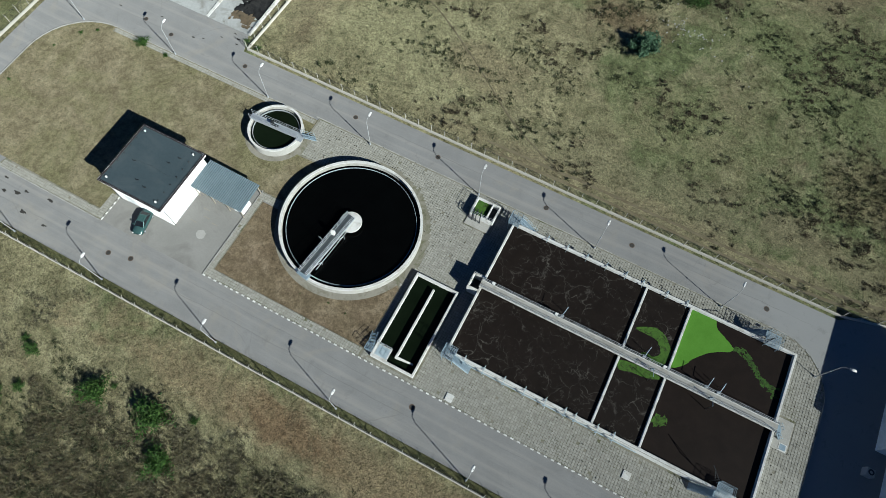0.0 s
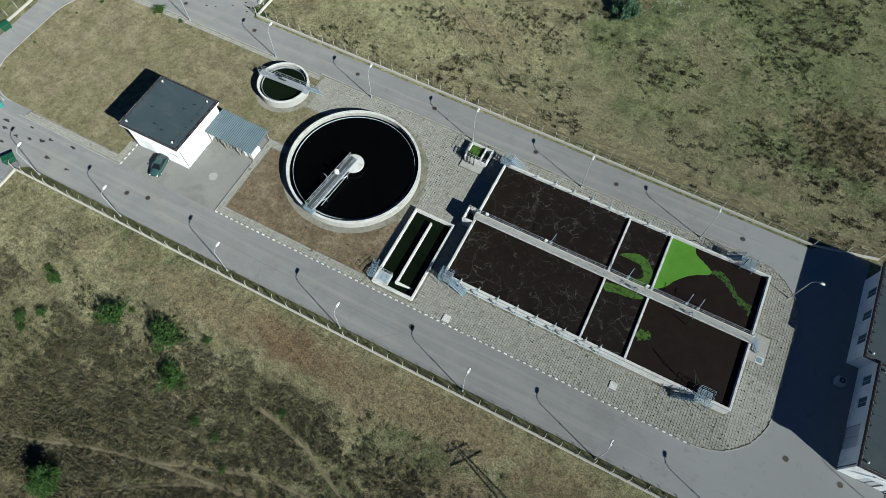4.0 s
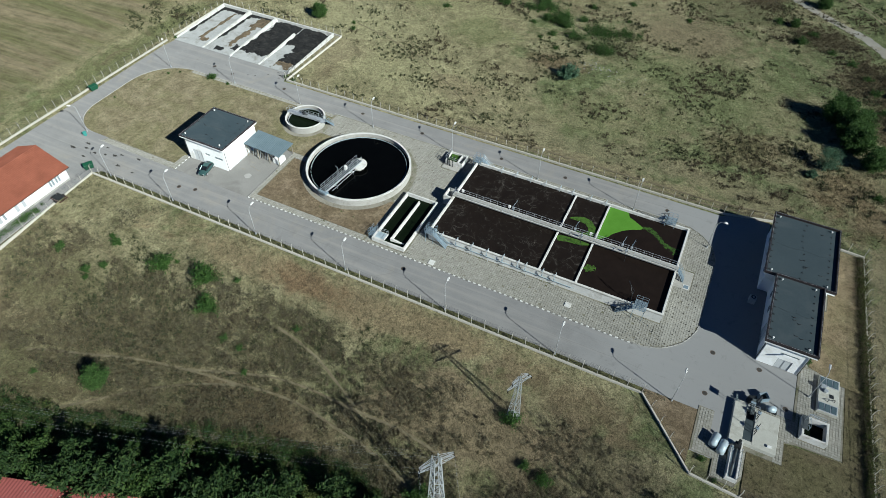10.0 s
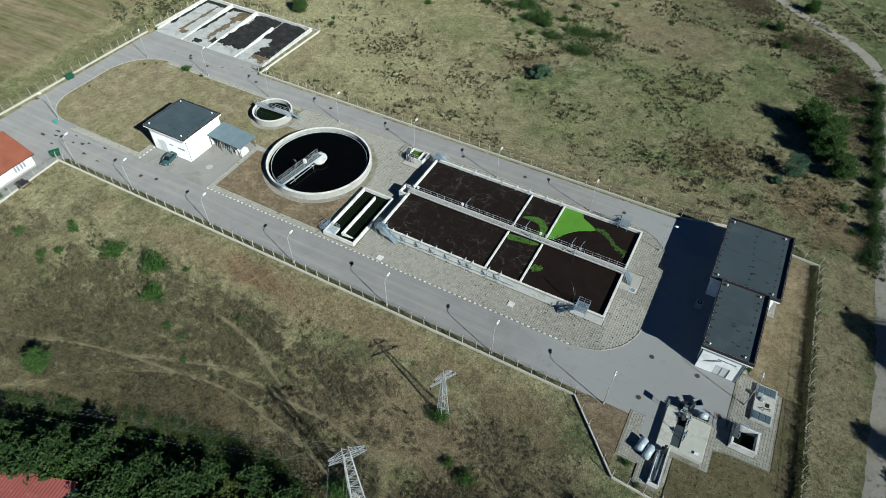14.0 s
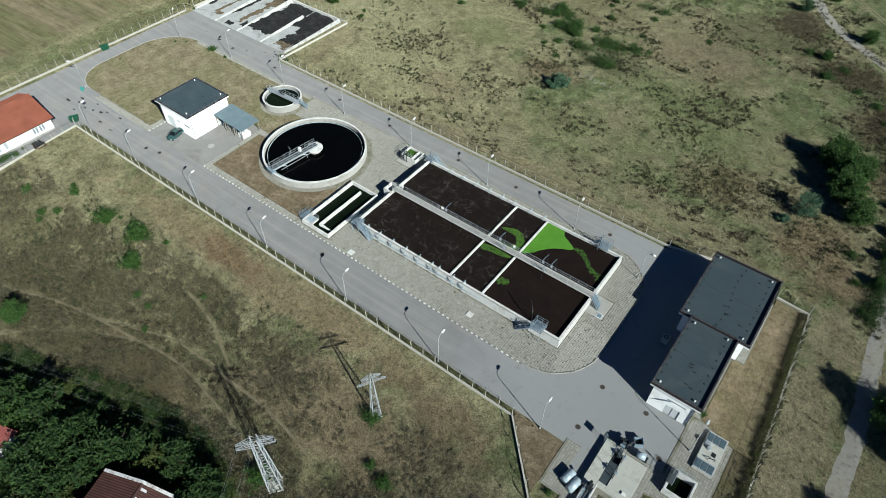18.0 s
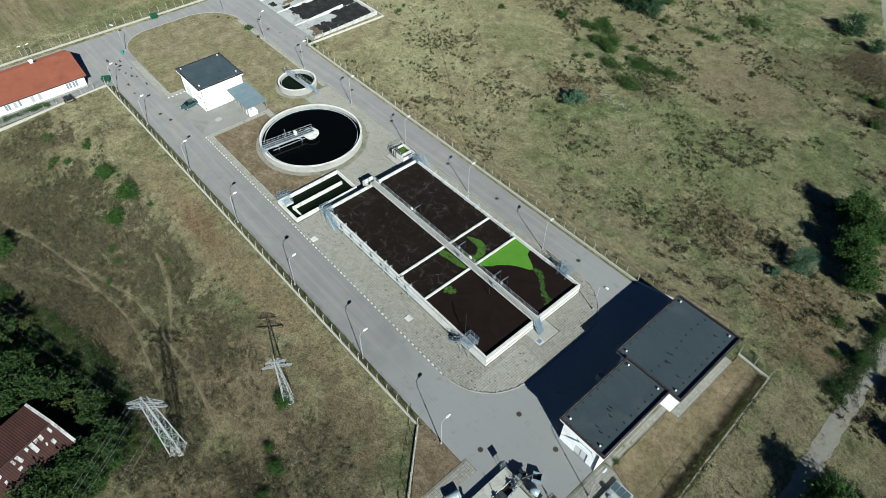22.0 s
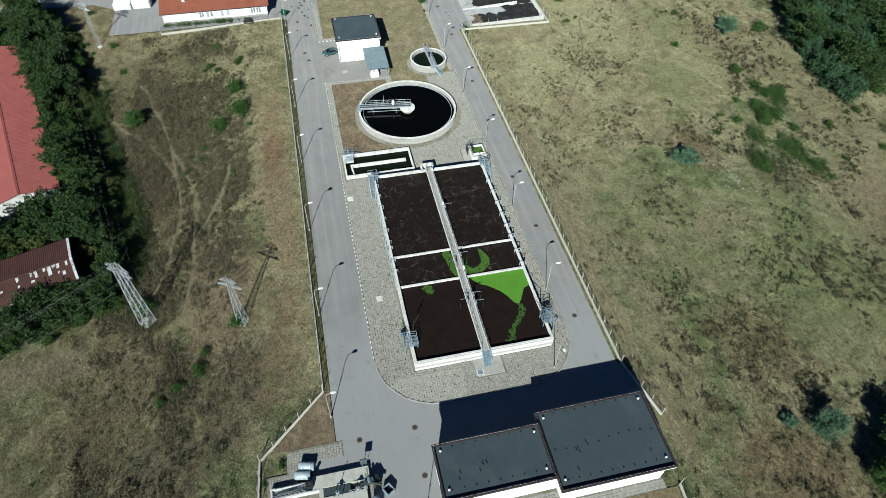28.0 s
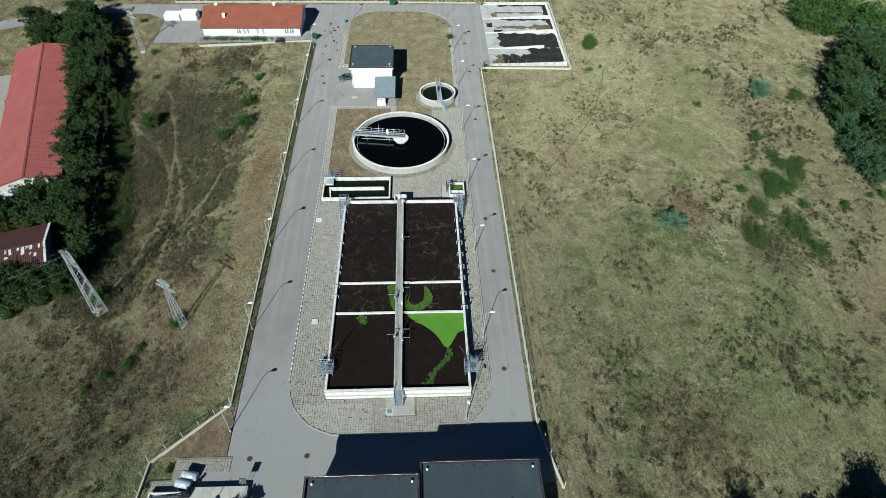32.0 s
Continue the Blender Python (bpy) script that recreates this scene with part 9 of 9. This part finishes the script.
while len(joint_weeds) < 1500:
    x, y = rng.uniform(-44, 41.5), rng.uniform(13.8, 45)
    if inside(x, y, paved) and noise.noise((x * 0.12, y * 0.12, 4)) + rng.uniform(-0.5, 0.5) > 0.2 - 0.25 * smooth01((x - 15) / 20) and not (X0 < x < X1 and Y0 < y < Y1) and not (-17.6 < x < -10.7 and 14.3 < y < 28.5):
        joint_weeds.append((round(x / 0.4) * 0.4, round(y / 0.4) * 0.4 + rng.uniform(-0.1, 0.1), 0.1))
stuff("joint_weeds", np.array(joint_weeds), 0.06, 0.15, 0.8, 8, WEED_DARK, "small dry weeds growing in the paving joints", 0.3)
inlet_spots = np.array([(rng.uniform(57.6, 69.0), rng.uniform(-4.5, 6.0), 0.02) for i in range(520)] + [(rng.uniform(65.4, 67.5), rng.uniform(7, 20), 0.02) for i in range(160)] + [(rng.uniform(52.8, 57.0), rng.uniform(-4.4, 2.0), 0.02) for i in range(160)])
stuff("inlet_grass", inlet_spots[::2], 0.08, 0.24, 1.2, 8, STRAW, "dry grass tufts beside the inlet works", 0.1)
stuff("inlet_weeds", inlet_spots[1::4], 0.1, 0.28, 1.0, 9, WEED_GREEN, "green weeds beside the inlet works", 0.14)
house_spots = np.array([(-80.9 + rng.normal() * 0.25, y, 0.0) for y in np.concatenate([rng.uniform(-26, -19, 26), rng.normal(-16, 1.2, 14), rng.normal(-11.4, 1.2, 26), rng.normal(-8.5, 0.8, 8)])])
clumped("house_growth", house_spots, 0.8, 0.6, 70, 0.1, LEAF_FIELD, "green garden growth between the house and its wall", "undergrowth")
# rubble of pale stones in the north field
RUBBLE = surface("pale_rubble", (0.315, 0.308, 0.287), (0.49, 0.483, 0.462), 5, 1, 0.9, 0, 0.2, 0.2)
rub = MB()
for i in range(90):
    a, r = rng.uniform(0, 2 * np.pi), rng.exponential(4.0)
    x, y = 2.0 + math.cos(a) * r * 1.4 + rng.uniform(-3, 6), 93.5 + math.sin(a) * r * 0.8
    s = rng.uniform(0.05, 0.2)
    z = land(x, y)
    rub.obox(Matrix.Translation((x, y, z)) @ pose(0, 0, 0, rng.uniform(-20, 20), rng.uniform(-20, 20), rng.uniform(0, 90)), s * 1.5, s, -0.05, s * 0.7)
solid("rubble", rub, RUBBLE, (0, 0, 0), "scattered pale stone rubble in the meadow", "rubble", "", "stuff")


# ---- paving blocks ----
PITCH = 0.4


def paver_box(mb, x, y, z0, z1, s):
    c = 0.014
    mb.add([(x - s, y - s, z0), (x + s, y - s, z0), (x + s, y + s, z0), (x - s, y + s, z0),
            (x - s + c, y - s + c, z1), (x + s - c, y - s + c, z1), (x + s - c, y + s - c, z1), (x - s + c, y + s - c, z1)],
           [(4, 5, 6, 7), (0, 1, 5, 4), (1, 2, 6, 5), (2, 3, 7, 6), (3, 0, 4, 7)])


def pave(parent, poly, z, blocked, singles=None, label="square concrete paving blocks with mossy joints"):
    xs, ys = [p[0] for p in poly], [p[1] for p in poly]
    mb, lone = MB(), 0
    one = finish("paving_block", MB().box(-0.182, 0.182, -0.182, 0.182, -0.03, 0.03), PAVER_ONE)
    i0, i1 = math.floor(min(xs) / PITCH), math.ceil(max(xs) / PITCH)
    j0, j1 = math.floor(min(ys) / PITCH), math.ceil(max(ys) / PITCH)
    for j in range(j0, j1 + 1):
        for i in range(i0, i1 + 1):
            x, y = (i + 0.5) * PITCH, (j + 0.5) * PITCH
            if not all(inside(x + a, y + b, poly) for a in (-0.17, 0.17) for b in (-0.17, 0.17)) or blocked(x, y):
                continue
            if random.random() < 0.008:
                continue
            sink = 0.02 * noise.noise((x * 0.6, y * 0.6, 2)) + random.uniform(-0.008, 0.008)
            if singles and singles[0] < x < singles[1] and singles[2] < y < singles[3] and lone < 300:
                piece("paving_block", one, parent, pose(x, y, z + sink, random.uniform(-1, 1), random.uniform(-1, 1), random.uniform(-1.5, 1.5)))
                lone += 1
            else:
                paver_box(mb, x + random.uniform(-0.01, 0.01), y + random.uniform(-0.01, 0.01), z - 0.03, z + 0.03 + sink, 0.182)
    ob = part("paving_blocks", mb, PAVER, parent)
    tagged(ob, label, "", "", "stuff")


def tank_here(x, y):
    if X0 - 0.3 < x < X1 + 0.3 and Y0 - 0.3 < y < Y1 + 0.3 or -17.9 < x < -10.4 and 14.1 < y < 28.8:
        return True
    if -15.5 < x < -10.9 and 39.2 < y < 44.4 or 35.8 < x < 39.2 and 28.6 < y < 33.5 or -10.2 < x < -8 and 29.2 < y < 32.3:
        return True
    return (x - CX) ** 2 + (y - CY) ** 2 < 12.2 ** 2 or (x - TX) ** 2 + (y - TY) ** 2 < 5.7 ** 2


def inlet_here(x, y):
    return (49.6 < x < 56.1 and 1.8 < y < 10 or 49.9 < x < 51.9 and -3.5 < y < 3.4 or 58.8 < x < 62.9 and 7.6 < y < 11.7 or 60.6 < x < 64 and 13.5 < y < 20.2)


pave(pavement, paved, 0.09, tank_here, (36.6, 41.9, 15.0, 28.5))
pave(footpath, south_walk, 0.09, lambda x, y: (x - CX) ** 2 + (y - CY) ** 2 < 12.2 ** 2)
pave(footpath_n, north_walk, 0.115, lambda x, y: False)
pave(footpath_w, west_walk, 0.09, lambda x, y: False)
pave(inlet_a, inlet_poly, 0.06, inlet_here)
pave(hall_path, hall_walk, 0.06, lambda x, y: False)
